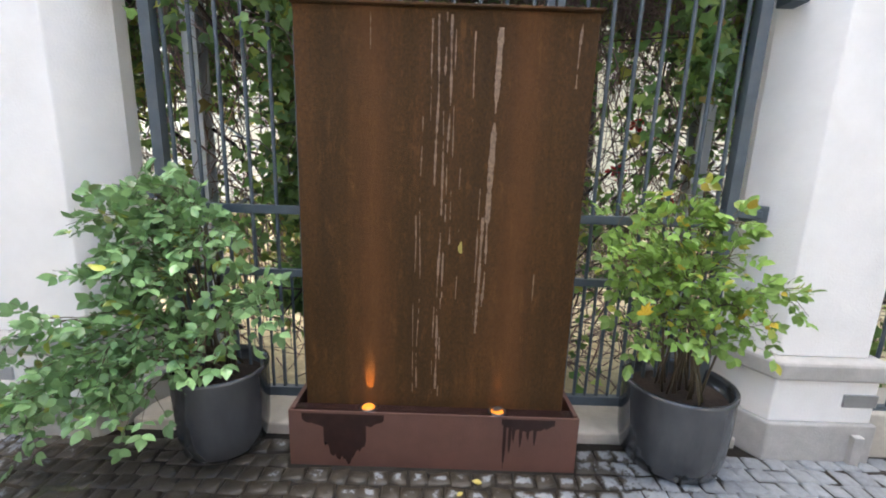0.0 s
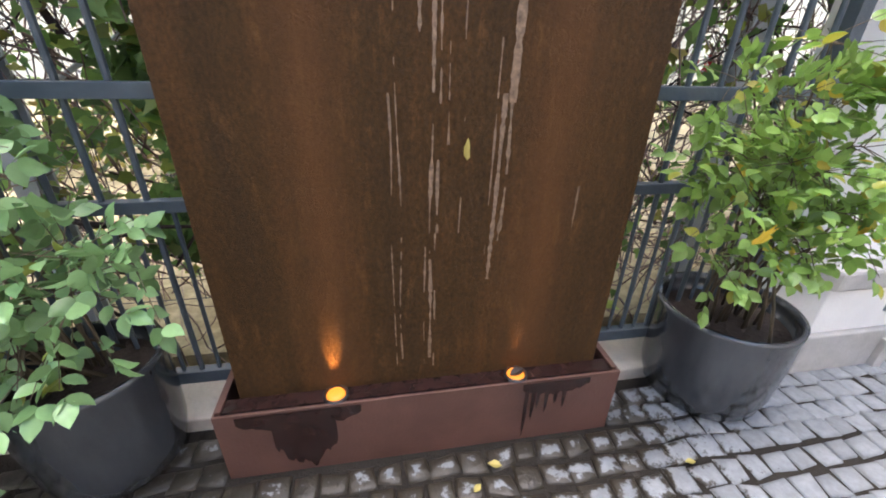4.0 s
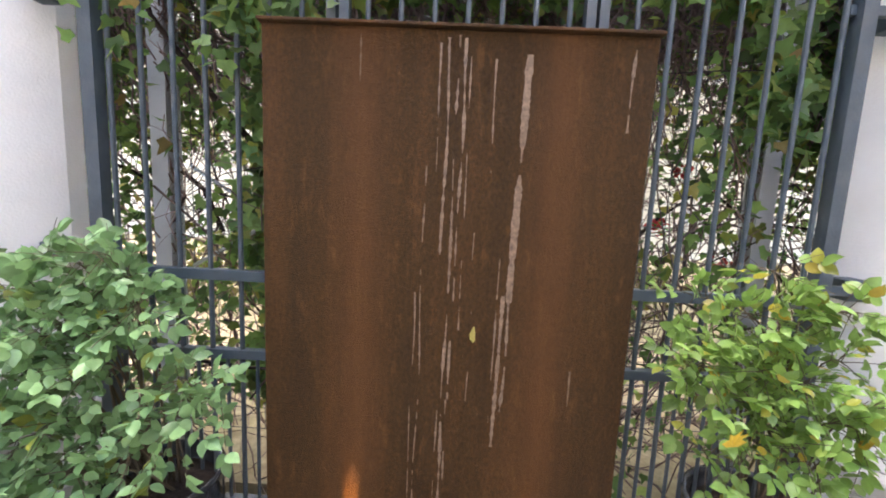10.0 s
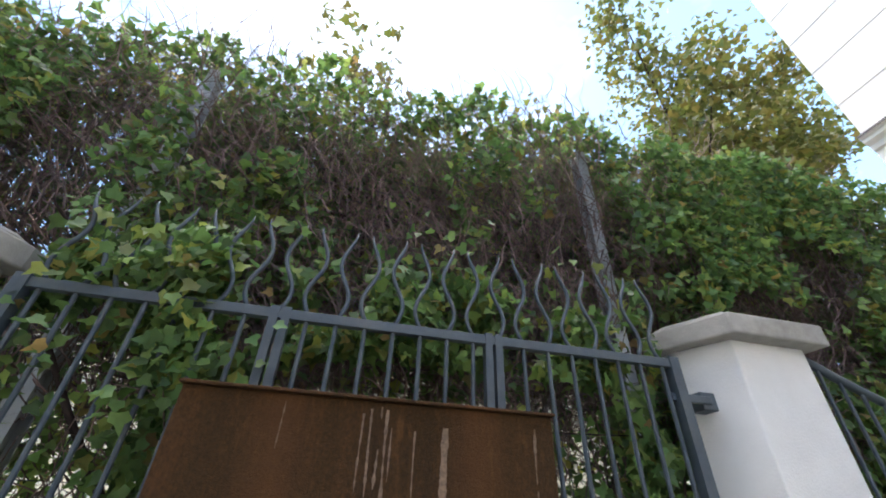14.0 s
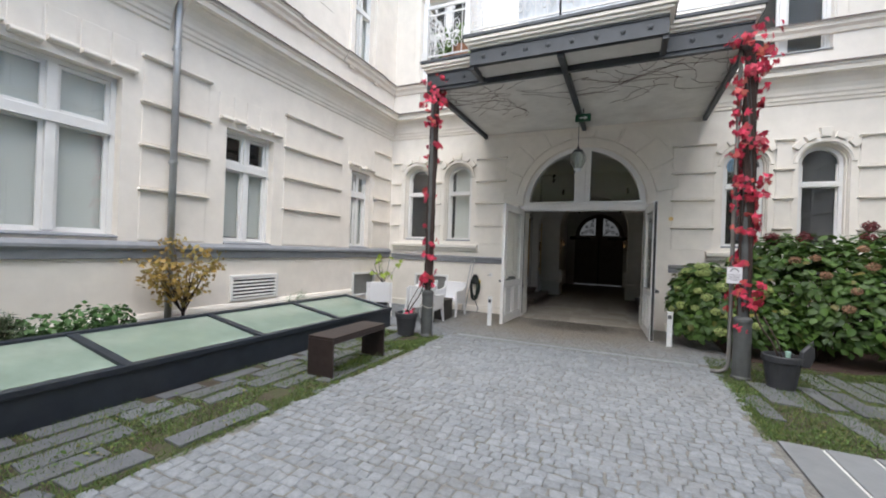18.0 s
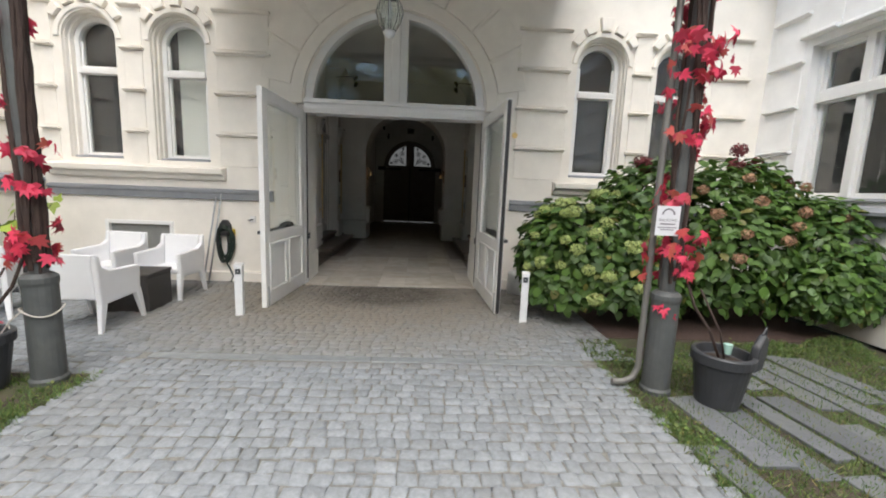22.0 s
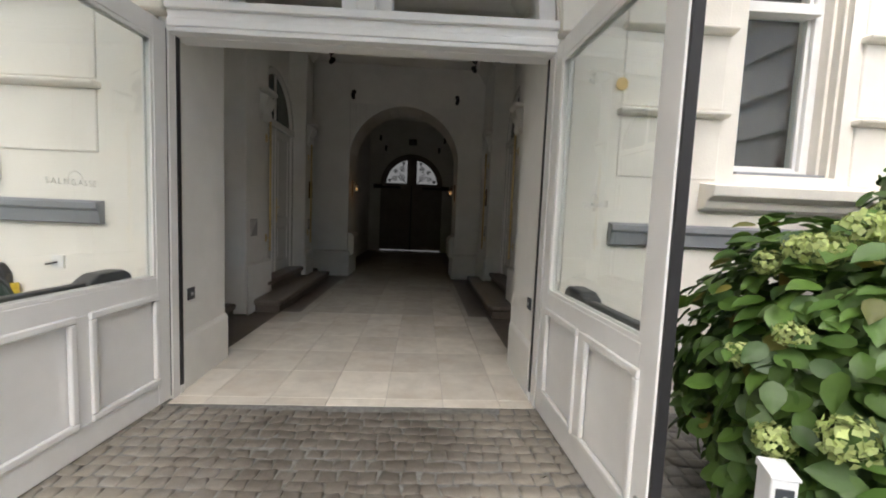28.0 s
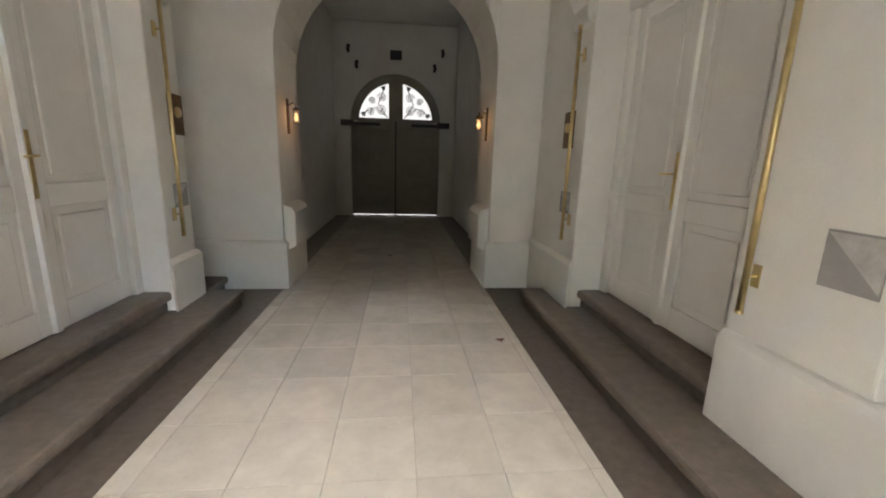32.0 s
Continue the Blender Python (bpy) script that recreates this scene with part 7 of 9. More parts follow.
def armchair(m):
    c = thing("armchair", "white moulded plastic armchair with tapered legs", "chair", "white armchairs", m=m)
    part("seat", G().prism([(-0.27, 0.36), (0.27, 0.37), (0.27, 0.44), (-0.27, 0.42)], -0.25, 0.25, "x").moved(pose(0, 0, 0, 0, 0, 0)), WHITE_PLASTIC, c, bev=0.02)
    part("backrest", G().prism([(-0.30, 0.36), (-0.24, 0.36), (-0.29, 0.85), (-0.34, 0.86)], -0.245, 0.245, "x"), WHITE_PLASTIC, c, bev=0.02)
    for s in (-1, 1):
        a, b = (0.25, 0.31) if s > 0 else (-0.31, -0.25)
        part("armrest", G().prism([(-0.31, 0.30), (0.28, 0.33), (0.30, 0.655), (-0.16, 0.67), (-0.26, 0.72), (-0.29, 0.85), (-0.345, 0.86)], a, b, "x"), WHITE_PLASTIC, c, bev=0.02)
        for y0, y1, yf in ((-0.30, -0.21, -0.33), (0.20, 0.29, 0.32)):
            xa, xb = (0.245, 0.31) if s > 0 else (-0.31, -0.245)
            g = G().add([(xa, y0, 0.37), (xb, y0, 0.37), (xb, y1, 0.37), (xa, y1, 0.37), (xa + 0.012 + 0.02 * s, yf - 0.022, 0), (xb - 0.012 + 0.02 * s, yf - 0.022, 0), (xb - 0.012 + 0.02 * s, yf + 0.022, 0), (xa + 0.012 + 0.02 * s, yf + 0.022, 0)],
                        [(0, 1, 2, 3), (7, 6, 5, 4), (0, 4, 5, 1), (1, 5, 6, 2), (2, 6, 7, 3), (3, 7, 4, 0)])
            part("leg", g, WHITE_PLASTIC, c, bev=0.008)
    return c
chair = armchair(pose(3.13, 2.22, 0, 0, 0, 180))
for x, y, a in ((3.09, 0.93, 0), (3.98, 0.85, -4), (4.55, 2.05, 212)):
    copy_thing(chair, pose(x, y, 0, 0, 0, a))
DARK_RATTAN = material("dark_rattan", (0.045, 0.04, 0.037), 0.65, vary=0.3, scale=60, bump=0.5, bump_scale=70)
b = thing("storage_cube", "dark grey storage cube table between the armchairs", "side table", m=pose(3.12, 1.55, 0, 0, 0, 4))
part("body", G().box(-0.26, 0.26, -0.26, 0.26, 0.0, 0.44), DARK_RATTAN, b, bev=0.012)
part("lid", G().box(-0.27, 0.27, -0.27, 0.27, 0.442, 0.49), DARK_RATTAN, b, bev=0.01)
part("grip", G().box(-0.05, 0.05, -0.275, -0.262, 0.27, 0.31), BLACK_PLASTIC, b, bev=0.004)
fig = pot("potted_fig", 5.18, 0.95, 0.14, 0.19, 0.55, "young fig plant with yellow-green leaves in a dark pot", POT_BLACK)
FIG = material("yellow_green_leaf", (0.32, 0.42, 0.07), 0.5, vary=0.1, scale=15, island=0.35, sub=0.3)
rng = np.random.default_rng(31)
tips = []
g = G()
for k in range(7):
    a, l = k * 0.9, rng.uniform(0.25, 0.5)
    pts = [(0, 0, 0.48), (0.05 * math.cos(a), 0.05 * math.sin(a), 0.75), (l * 0.6 * math.cos(a), l * 0.6 * math.sin(a), 0.98), (l * math.cos(a), l * math.sin(a), 1.1 + 0.15 * (k % 3))]
    g.tube(pts, [0.014, 0.011, 0.008, 0.005], 6)
    tips += [pts[2], pts[3], pts[3]]
part("stem", g, BARK, fig, smooth=True)
tips = np.array(tips)
part("foliage", leaf_mesh("leaves", rng, tips + rng.normal(0, 0.04, (len(tips), 3)), (0.14, 0.22), "ivy", np.tile((-0.3, 0.5, 0.8), (len(tips), 1)), 0.5), FIG, fig)["kind"] = "stuff"

# ---- small things by the door ----
for x, y, a in ((1.73, 1.80, 10), (-1.86, 1.78, -12)):
    b = thing("key_post", "slim white post with a key-switch box", "bollard", "white key posts", m=pose(x, y, 0, 0, 0, a))
    part("post", G().box(-0.045, 0.045, -0.045, 0.045, 0, 0.64), WHITE_IRON, b, bev=0.006)
    part("cap", G().prism([(-0.05, 0.64), (0.05, 0.64), (0.05, 0.652), (-0.05, 0.672)], -0.05, 0.05, "x"), WHITE_IRON, b, bev=0.004)
    part("switch_box", G().box(-0.03, 0.03, 0.045, 0.052, 0.54, 0.61), STEEL_DARK, b, bev=0.003)
    part("key_hole", G().lathe([(0.01, 0), (0.01, 0.004), (0.001, 0.005)], 10).moved(pose(0, 0.052, 0.575, -90, 0, 0)), ZINC, b)
hose = thing("garden_hose", "coiled black and green garden hose on a wall holder", "hose", m=Matrix.Translation((2.74, 0.0, 0.62)))
HOSE = material("dark_green_hose", (0.012, 0.026, 0.018), 0.4, vary=0.2, scale=15, bump=0.05)
rng = np.random.default_rng(77)
for k in range(9):
    w, up, low = rng.uniform(0.08, 0.16), rng.uniform(0.20, 0.30), rng.uniform(0.22, 0.36)
    dx, dy = rng.uniform(-0.02, 0.02), 0.07 + 0.012 * (k % 4)
    part("coil", G().tube([(dx + w * math.sin(t) * (1 + 0.15 * math.cos(t)), dy + 0.01 * math.sin(2 * t + k), 0.06 + (up if math.cos(t) > 0 else low) * math.cos(t)) for t in [2 * math.pi * i / 26 for i in range(27)]], 0.0125, 7), HOSE if k % 3 else BLACK_PLASTIC, hose, smooth=True)
part("holder", G().prism([(-0.10, 0.20), (0.10, 0.20), (0.09, 0.34), (0.04, 0.42), (-0.04, 0.42), (-0.09, 0.34)], 0.0, 0.06, "y").box(-0.10, 0.02, 0.10, 0.17, 0.16, 0.24), BLACK_PLASTIC, hose, bev=0.015)
part("nozzle", G().tube([(-0.12, 0.03, 0.14), (-0.14, 0.04, 0.2), (-0.135, 0.04, 0.27)], [0.014, 0.024, 0.026], 8), material("yellow_plastic", (0.6, 0.42, 0.03), 0.4), hose, "yellow nozzle")
part("tail", G().tube([(-0.02, 0.08, -0.28), (-0.08, 0.10, -0.38), (-0.14, 0.12, -0.5), (-0.12, 0.16, -0.595)], 0.011, 6), HOSE, hose, smooth=True)
for x, top in ((2.95, 1.48), (3.04, 1.40)):
    single("leaning_pole", G().tube([(0, 0.22, 0.0), (-0.18, 0.05, top)], 0.013, 8), ZINC, "thin grey pole leaning against the facade", "pole", "leaning poles", m=Matrix.Translation((x, 0, 0)), smooth=True)
sack = thing("paper_sack", "crumpled pale sack standing by the facade", "sack", m=Matrix.Translation((-2.1, 0.32, 0)))
me = G().lathe([(0.13, 0), (0.17, 0.05), (0.18, 0.2), (0.16, 0.34), (0.11, 0.40), (0.001, 0.38)], 14).mesh("body")
noise_mesh_shift(me, 0.04, 9)
part("body", me, material("pale_sack", (0.55, 0.55, 0.54), 0.6, vary=0.12, scale=12, bump=0.4, bump_scale=15), sack, smooth=True)

# ---- hedge of ivy and creeper behind the gate ----
IVY = material("ivy_leaf", (0.14, 0.25, 0.065), 0.45, vary=0.15, scale=20, bump=0.05, island=0.5, sub=0.5,
               hue=[(0.45, (0.11, 0.21, 0.065)), (0.8, (0.21, 0.32, 0.08)), (0.95, (0.32, 0.33, 0.07)), (1.0, (0.32, 0.21, 0.08))])
TWIG = material("brown_twig", (0.19, 0.13, 0.115), 0.85, vary=0.3, scale=20, island=0.4)
rng = np.random.default_rng(5)


def hedge_top(x):
    return 5.50 - 0.04 * np.maximum(x - 1.0, 0) + 0.10 * np.sin(x * 2.3) + 0.08 * np.sin(x * 5.1 + 1)


def hedge_points(n, x0, x1, y0, y1, z0):
    x = rng.uniform(x0, x1, n)
    y = y0 + (y1 - y0) * rng.random(n) ** 1.6
    z = z0 + (hedge_top(x) - z0) * rng.random(n) ** 0.85
    return np.c_[x, y, z]


def clear_of_pillars(p):
    """Keeps growth behind the gate and behind the pillars."""
    q = p.reshape(-1, 3).copy()
    q[:, 1] = np.maximum(q[:, 1], 13.88)
    by = (((q[:, 0] > 1.0) & (q[:, 0] < 2.2)) | ((q[:, 0] < -2.3) & (q[:, 0] > -3.5))) & (q[:, 2] < 3.35)
    q[by, 1] = np.maximum(q[by, 1], 14.26)
    return q.reshape(p.shape)


def clumped(p, scale, cut):
    keep = [noise.noise(Vector(q) * scale) > cut for q in p]
    return p[np.array(keep)]
hedge = thing("ivy_hedge", "tall tangled hedge of ivy and creeper on a steel frame", "hedge", m=Matrix())
upper = clumped(hedge_points(84000, -7.5, 7.2, 13.95, 14.9, 2.1), 0.9, 0.05)
side = np.c_[rng.uniform(1.7, 5.6, 15000), rng.uniform(13.66, 14.1, 15000), rng.uniform(2.3, 5.5, 15000)]
upper = np.concatenate([upper, clumped(side, 1.1, -0.08)])
# bare brown stretches high up over the gate
upper = upper[[not (q[2] > 3.7 and abs(q[0] + 0.2) < 2.0 and noise.noise(Vector(q) * 1.7) < 0.0) for q in upper]]
bulge = np.array([0.28 * noise.noise(Vector((q[0] * 0.8, 3.1, q[2] * 0.8))) for q in upper])
upper[:, 1] -= np.where(upper[:, 1] < 14.6, np.maximum(bulge, -0.1), 0)
upper[:, 1] = np.where((upper[:, 2] < 3.0) & (upper[:, 0] > -3.4) & (upper[:, 0] < 2.1), np.maximum(upper[:, 1], 13.78), upper[:, 1])
upper = clear_of_pillars(upper)
behind_gate = lambda p: (p[:, 2] < 2.95) & (p[:, 0] > -2.3) & (p[:, 0] < 1.1) & (rng.random(len(p)) < 0.62)
upper = upper[~behind_gate(upper)]
deep = hedge_points(44000, -7.5, 7.2, 14.6, 15.4, 2.0)
deep = deep[~behind_gate(deep)]
part("inner_foliage", leaf_mesh("inner_foliage", rng, deep, (0.05, 0.09), "ivy"), IVY, hedge)["kind"] = "stuff"
part("foliage", leaf_mesh("foliage", rng, upper, (0.05, 0.10), "ivy", np.tile((0, -0.8, 0.45), (len(upper), 1)), 0.8), IVY, hedge, "dense green and yellowing ivy leaves")["kind"] = "stuff"
lower = clumped(hedge_points(26000, -3.4, 5.6, 13.95, 15.2, 0.15), 1.5, 0.02)
lower = clear_of_pillars(lower[lower[:, 2] < 2.9])
part("low_foliage", leaf_mesh("low_foliage", rng, lower, (0.05, 0.10), "ivy", np.tile((0, -0.7, 0.5), (len(lower), 1)), 0.8), IVY, hedge)["kind"] = "stuff"
top = np.c_[rng.uniform(-7, 7.1, 9000), rng.uniform(14.0, 15.2, 9000), np.zeros(9000)]
top[:, 2] = hedge_top(top[:, 0]) + rng.normal(-0.02, 0.10, 9000)
top = clumped(top, 1.5, 0.05)
part("crest", leaf_mesh("crest", rng, top, (0.06, 0.12), "ivy"), IVY, hedge)["kind"] = "stuff"


dead = hedge_points(11000, -2.6, 2.2, 15.0, 15.6, 3.0)
DEAD_LEAF = material("withered_brown_leaf", (0.085, 0.055, 0.048), 0.8, vary=0.2, scale=20, island=0.5)
part("withered_foliage", leaf_mesh("withered_foliage", rng, dead, (0.05, 0.10), "ivy"), DEAD_LEAF, hedge, "withered brown leaves deep in the hedge")["kind"] = "stuff"


def twig_mesh(name, n, box, zlo, zhi, size, length):
    """Bent thin twigs, three-sided."""
    m = 7
    x = rng.uniform(box[0], box[1], n)
    p = np.c_[x, rng.uniform(box[2], box[3], n), zlo + (np.minimum(hedge_top(x) + 0.1, zhi) - zlo) * rng.random(n)]
    d = rng.normal(0, 1, (n, 3)) * (1, 0.35, 0.8) + (0, 0, 0.1)
    line = [p]
    for k in range(m - 1):
        d = d / np.linalg.norm(d, axis=1, keepdims=True)
        line.append(line[-1] + d * length / m)
        d = d + rng.normal(0, 0.35, (n, 3)) * (1, 0.4, 1) - (0, 0, 0.08)
    line = clear_of_pillars(np.stack(line, 1))
    r = rng.uniform(size[0], size[1], n)[:, None, None] * np.linspace(1, 0.4, m)[None, :, None]
    ring = [line + r * np.array(o) for o in ((1, 0, 0.3), (-0.6, 0.6, 0.3), (-0.4, -0.6, -0.6))]
    v = np.stack(ring, 2).reshape(n, m * 3, 3)
    f = []
    for k in range(m - 1):
        for s in range(3):
            f.append((k * 3 + s, k * 3 + (s + 1) % 3, k * 3 + 3 + (s + 1) % 3, k * 3 + 3 + s))
    f = np.array(f)[None] + (np.arange(n) * m * 3)[:, None, None]
    return np_mesh(name, v.reshape(-1, 3), f.reshape(-1, 4))
part("twig_tangle", twig_mesh("twig_tangle", 30000, (-7.2, 7.0, 14.0, 15.4), 2.6, 6.2, (0.003, 0.008), 0.85), TWIG, hedge, "bare brown twigs between the leaves")["kind"] = "stuff"
part("low_twig_tangle", twig_mesh("low_twig_tangle", 2200, (-3.4, 5.5, 14.0, 15.3), 0.1, 3.0, (0.004, 0.010), 1.2), TWIG, hedge)["kind"] = "stuff"
part("climbing_stem", twig_mesh("climbing_stem", 60, (-3.4, 5.5, 14.1, 14.9), 0.1, 2.0, (0.012, 0.024), 2.2), BARK, hedge)["kind"] = "stuff"
# sprays that climb over the gate
rng = np.random.default_rng(15)
q = np.c_[rng.uniform(-2.3, 1.0, 5200), rng.uniform(13.70, 13.95, 5200), 2.75 + np.abs(rng.normal(0, 0.32, 5200))]
q = clumped(q, 2.6, 0.06)
q2 = np.c_[rng.normal(-1.72, 0.22, 1500), rng.uniform(13.56, 13.85, 1500), rng.uniform(2.35, 3.35, 1500)]
q2 = clumped(q2, 3.1, 0.02)
q3 = np.c_[rng.normal(-1.55, 0.18, 2600), rng.uniform(13.9, 14.2, 2600), rng.uniform(0.7, 2.9, 2600)]
q3 = clumped(q3, 2.2, -0.05)
q4 = np.c_[np.minimum(rng.normal(0.86, 0.12, 900), 0.97), rng.uniform(13.74, 14.0, 900), rng.uniform(1.9, 3.2, 900)]
q4 = clumped(q4, 3.0, 0.05)
q = np.concatenate([q, q2, q3, q4])
part("climbing_spray", leaf_mesh("climbing_spray", rng, q, (0.05, 0.10), "ivy", np.tile((0, -0.9, 0.4), (len(q), 1)), 0.8), IVY, hedge, "bright ivy sprays over the gate")["kind"] = "stuff"
GALV = material("galvanised_steel", (0.40, 0.43, 0.46), 0.5, metal=0.3, vary=0.15, scale=6, bump=0.08, stain=(0.25, 0.24, 0.22), stain_scale=3, stain_amount=0.4)
frame_ = thing("trellis", "galvanised steel trellis posts with wire mesh behind the gate", "trellis", m=Matrix())
for x in (-2.37, 1.17, 4.2, -5.5):
    part("post", G().prism([(x + a, 14.285 + b) for a, b in ((-0.05, -0.065), (0.05, -0.065), (0.05, -0.05), (0.006, -0.05), (0.006, 0.05), (0.05, 0.05), (0.05, 0.065), (-0.05, 0.065), (-0.05, 0.05), (-0.006, 0.05), (-0.006, -0.05), (-0.05, -0.05))], 0, 5.3), GALV, frame_, bev=0.002)
for k in range(2):
    part("brace", G().tube([(-2.2, 14.24, 1.95 - 0.6 * k), (-1.2, 14.24, 1.35 + 0.6 * k)], 0.011, 6), GALV, frame_)
wires = G()
for k in range(46):
    wires.box(-3.2 + 0.15 * k, -3.196 + 0.15 * k, 14.40, 14.404, 0.2, 4.6)
for k in range(30):
    wires.box(-3.2, 3.7, 14.404, 14.408, 0.2 + 0.15 * k, 0.204 + 0.15 * k)
part("wire_mesh", wires, STEEL_DARK, frame_, "thin welded wire mesh")["kind"] = "stuff"
RED_BERRY = material("red_berry", (0.5, 0.02, 0.02), 0.4)
for k, (x, y, z) in enumerate(((0.78, 14.42, 2.05), (0.92, 14.43, 1.98), (0.68, 14.42, 1.7), (1.12, 14.44, 1.5))):
    single("red_flower", leaf_mesh("red_flower", np.random.default_rng(k), np.random.default_rng(k).normal(0, 0.025, (26, 3)), (0.03, 0.05), "oval"), RED_BERRY, "small red blossom caught in the wire mesh", "flower", "red blossoms", m=Matrix.Translation((x, y, z)), kind="stuff")

# ---- trees beyond ----
TREE_LEAF = material("tree_leaf", (0.13, 0.16, 0.035), 0.5, vary=0.15, scale=10, island=0.4, sub=0.35, hue=[(0.5, (0.17, 0.18, 0.04)), (0.8, (0.24, 0.19, 0.05)), (1.0, (0.10, 0.14, 0.035))])


def tree(x, y, height, spread, seed, label, leaves):
    rng = np.random.default_rng(seed)
    t = thing("tree", label, "tree", "trees behind the hedge", m=Matrix.Translation((x, y, 0)))
    g, ends = G(), []
    bole = height * 0.45
    g.tube([(0, 0, 0), (0.08, 0.05, bole * 0.5), (-0.05, 0.0, bole), (0.1, 0.1, height * 0.72)], [0.24, 0.19, 0.15, 0.07], 9)
    for k in range(16):
        a, z0 = rng.uniform(0, 6.28), rng.uniform(bole * 0.7, height * 0.72)
        l = spread * rng.uniform(0.55, 1.0) * (1 - 0.4 * (z0 - bole) / height)
        p = [Vector((0, 0, z0))]
        for j in range(4):
            p.append(p[-1] + Vector((math.cos(a) * l / 4, math.sin(a) * l / 4, l * rng.uniform(0.05, 0.25))))
            a += rng.normal(0, 0.3)
            ends.append(p[-1])
        g.tube(p, [0.075, 0.055, 0.04, 0.026, 0.012], 6)
    part("trunk", g, BARK, t, "dark forked trunk and limbs", smooth=True)
    ends = np.array([tuple(e) for e in ends])
    centre = ends[rng.integers(0, len(ends), leaves // 14)] + rng.normal(0, 0.45, (leaves // 14, 3)) * (1, 1, 0.7)
    pts = np.repeat(centre, 14, 0) + rng.normal(0, 0.20, (len(centre) * 14, 3))
    part("crown", leaf_mesh("crown", rng, pts, (0.10, 0.2), "ivy"), TREE_LEAF, t, "loose crown of yellowing green leaves")["kind"] = "stuff"
tree(7.9, 18.6, 14.4, 5.0, 61, "tall leafy tree with yellowing crown behind the hedge", 25000)
tree(-2.6, 20.0, 11.5, 4.4, 64, "leafy tree beyond the garden hedge", 18000)
tree(2.4, 20.5, 11.0, 4.2, 65, "leafy tree beyond the garden hedge", 16000)
tree(10.5, 21.0, 16.0, 4.2, 62, "leafy tree beyond the garden hedge", 6000)
tree(-9.0, 19.0, 8.0, 3.0, 63, "leafy tree beyond the garden hedge", 4000)
LITTER = material("garden_leaf_litter", (0.42, 0.35, 0.21), 0.9, vary=0.3, scale=14, bump=0.5, stain=(0.18, 0.17, 0.07), stain_scale=1.5, stain_amount=0.6)
structure("ground_garden", G().box(-30, 30, 14.1, 40, -0.3, 0.03), LITTER, "garden ground strewn with yellow leaves", "ground")
structure("backdrop_garden_house", G().box(-16, 16, 26.0, 26.4, 0, 8.5), material("pale_yellow_render", (0.80, 0.74, 0.62), 0.85, vary=0.1, scale=2, stain=(0.62, 0.57, 0.47), stain_scale=0.6), "pale yellow neighbouring house wall beyond the garden", "backdrop")
rng = np.random.default_rng(71)
for k, (x, y, r) in enumerate(((-4.0, 18.5, 1.2), (-0.8, 19.5, 1.3), (2.2, 19.0, 1.2), (0.6, 17.0, 0.7), (-2.4, 17.2, 0.7))):
    sh = thing("garden_shrub", "rounded green shrub in the garden behind", "shrub", "garden shrubs", m=Matrix.Translation((x, y, 0)))
    p = rng.normal(0, 1, (900, 3))
    p = p / np.linalg.norm(p, axis=1, keepdims=True) * r * rng.uniform(0.7, 1.1, (900, 1)) * (1, 1, 0.8)
    p[:, 2] = np.abs(p[:, 2]) + 0.1
    part("foliage", leaf_mesh("leaves", rng, p, (0.08, 0.16), "oval", p / r), TREE_LEAF, sh)["kind"] = "stuff"
    part("stem", G().tube([(0, 0, 0), (0.1, 0, r * 0.5), (0.2, 0.1, r)], 0.03, 6).tube([(0, 0, 0), (-0.1, 0.1, r * 0.5), (-0.3, 0.1, r)], 0.025, 6), BARK, sh)

# ---- rose bushes in glazed tubs ----
TUB = material("glazed_anthracite_tub", (0.040, 0.045, 0.052), 0.12, vary=0.3, scale=5, bump=0.05, stain=(0.085, 0.09, 0.095), stain_scale=2.2, stain_amount=0.6, stretch=(1, 1, 0.4), spec=1.0)
ROSE_DARK = material("rose_leaf", (0.19, 0.335, 0.14), 0.38, vary=0.12, scale=25, bump=0.05, island=0.35, sub=0.2, hue=[(0.5, (0.21, 0.37, 0.155)), (0.95, (0.12, 0.23, 0.085)), (1.0, (0.36, 0.38, 0.06))])
ROSE_LIGHT = material("fresh_rose_leaf", (0.215, 0.37, 0.085), 0.38, vary=0.12, scale=25, bump=0.05, island=0.35, sub=0.3, hue=[(0.5, (0.265, 0.43, 0.10)), (0.9, (0.17, 0.29, 0.07)), (0.97, (0.42, 0.40, 0.06)), (1.0, (0.6, 0.42, 0.05))])


def leaflet_mesh(name, places, faces, tips, sizes):
    """Leaflets with a given place, facing and direction."""
    base, tris = (np.array(a, float) for a in LEAVES["round"])
    faces = faces / np.linalg.norm(faces, axis=1, keepdims=True)
    tips = tips - faces * (tips * faces).sum(1, keepdims=True)
    tips = tips / (np.linalg.norm(tips, axis=1, keepdims=True) + 1e-9)
    side = np.cross(tips, faces)
    v = places[:, None] + sizes[:, None, None] * (base[None, :, :1] * side[:, None] + base[None, :, 1:2] * tips[:, None] + base[None, :, 2:] * faces[:, None])
    f = tris[None].astype(int) + (np.arange(len(places)) * len(base))[:, None, None]
    return np_mesh(name, v.reshape(-1, 3), f.reshape(-1, 3), smooth=True)


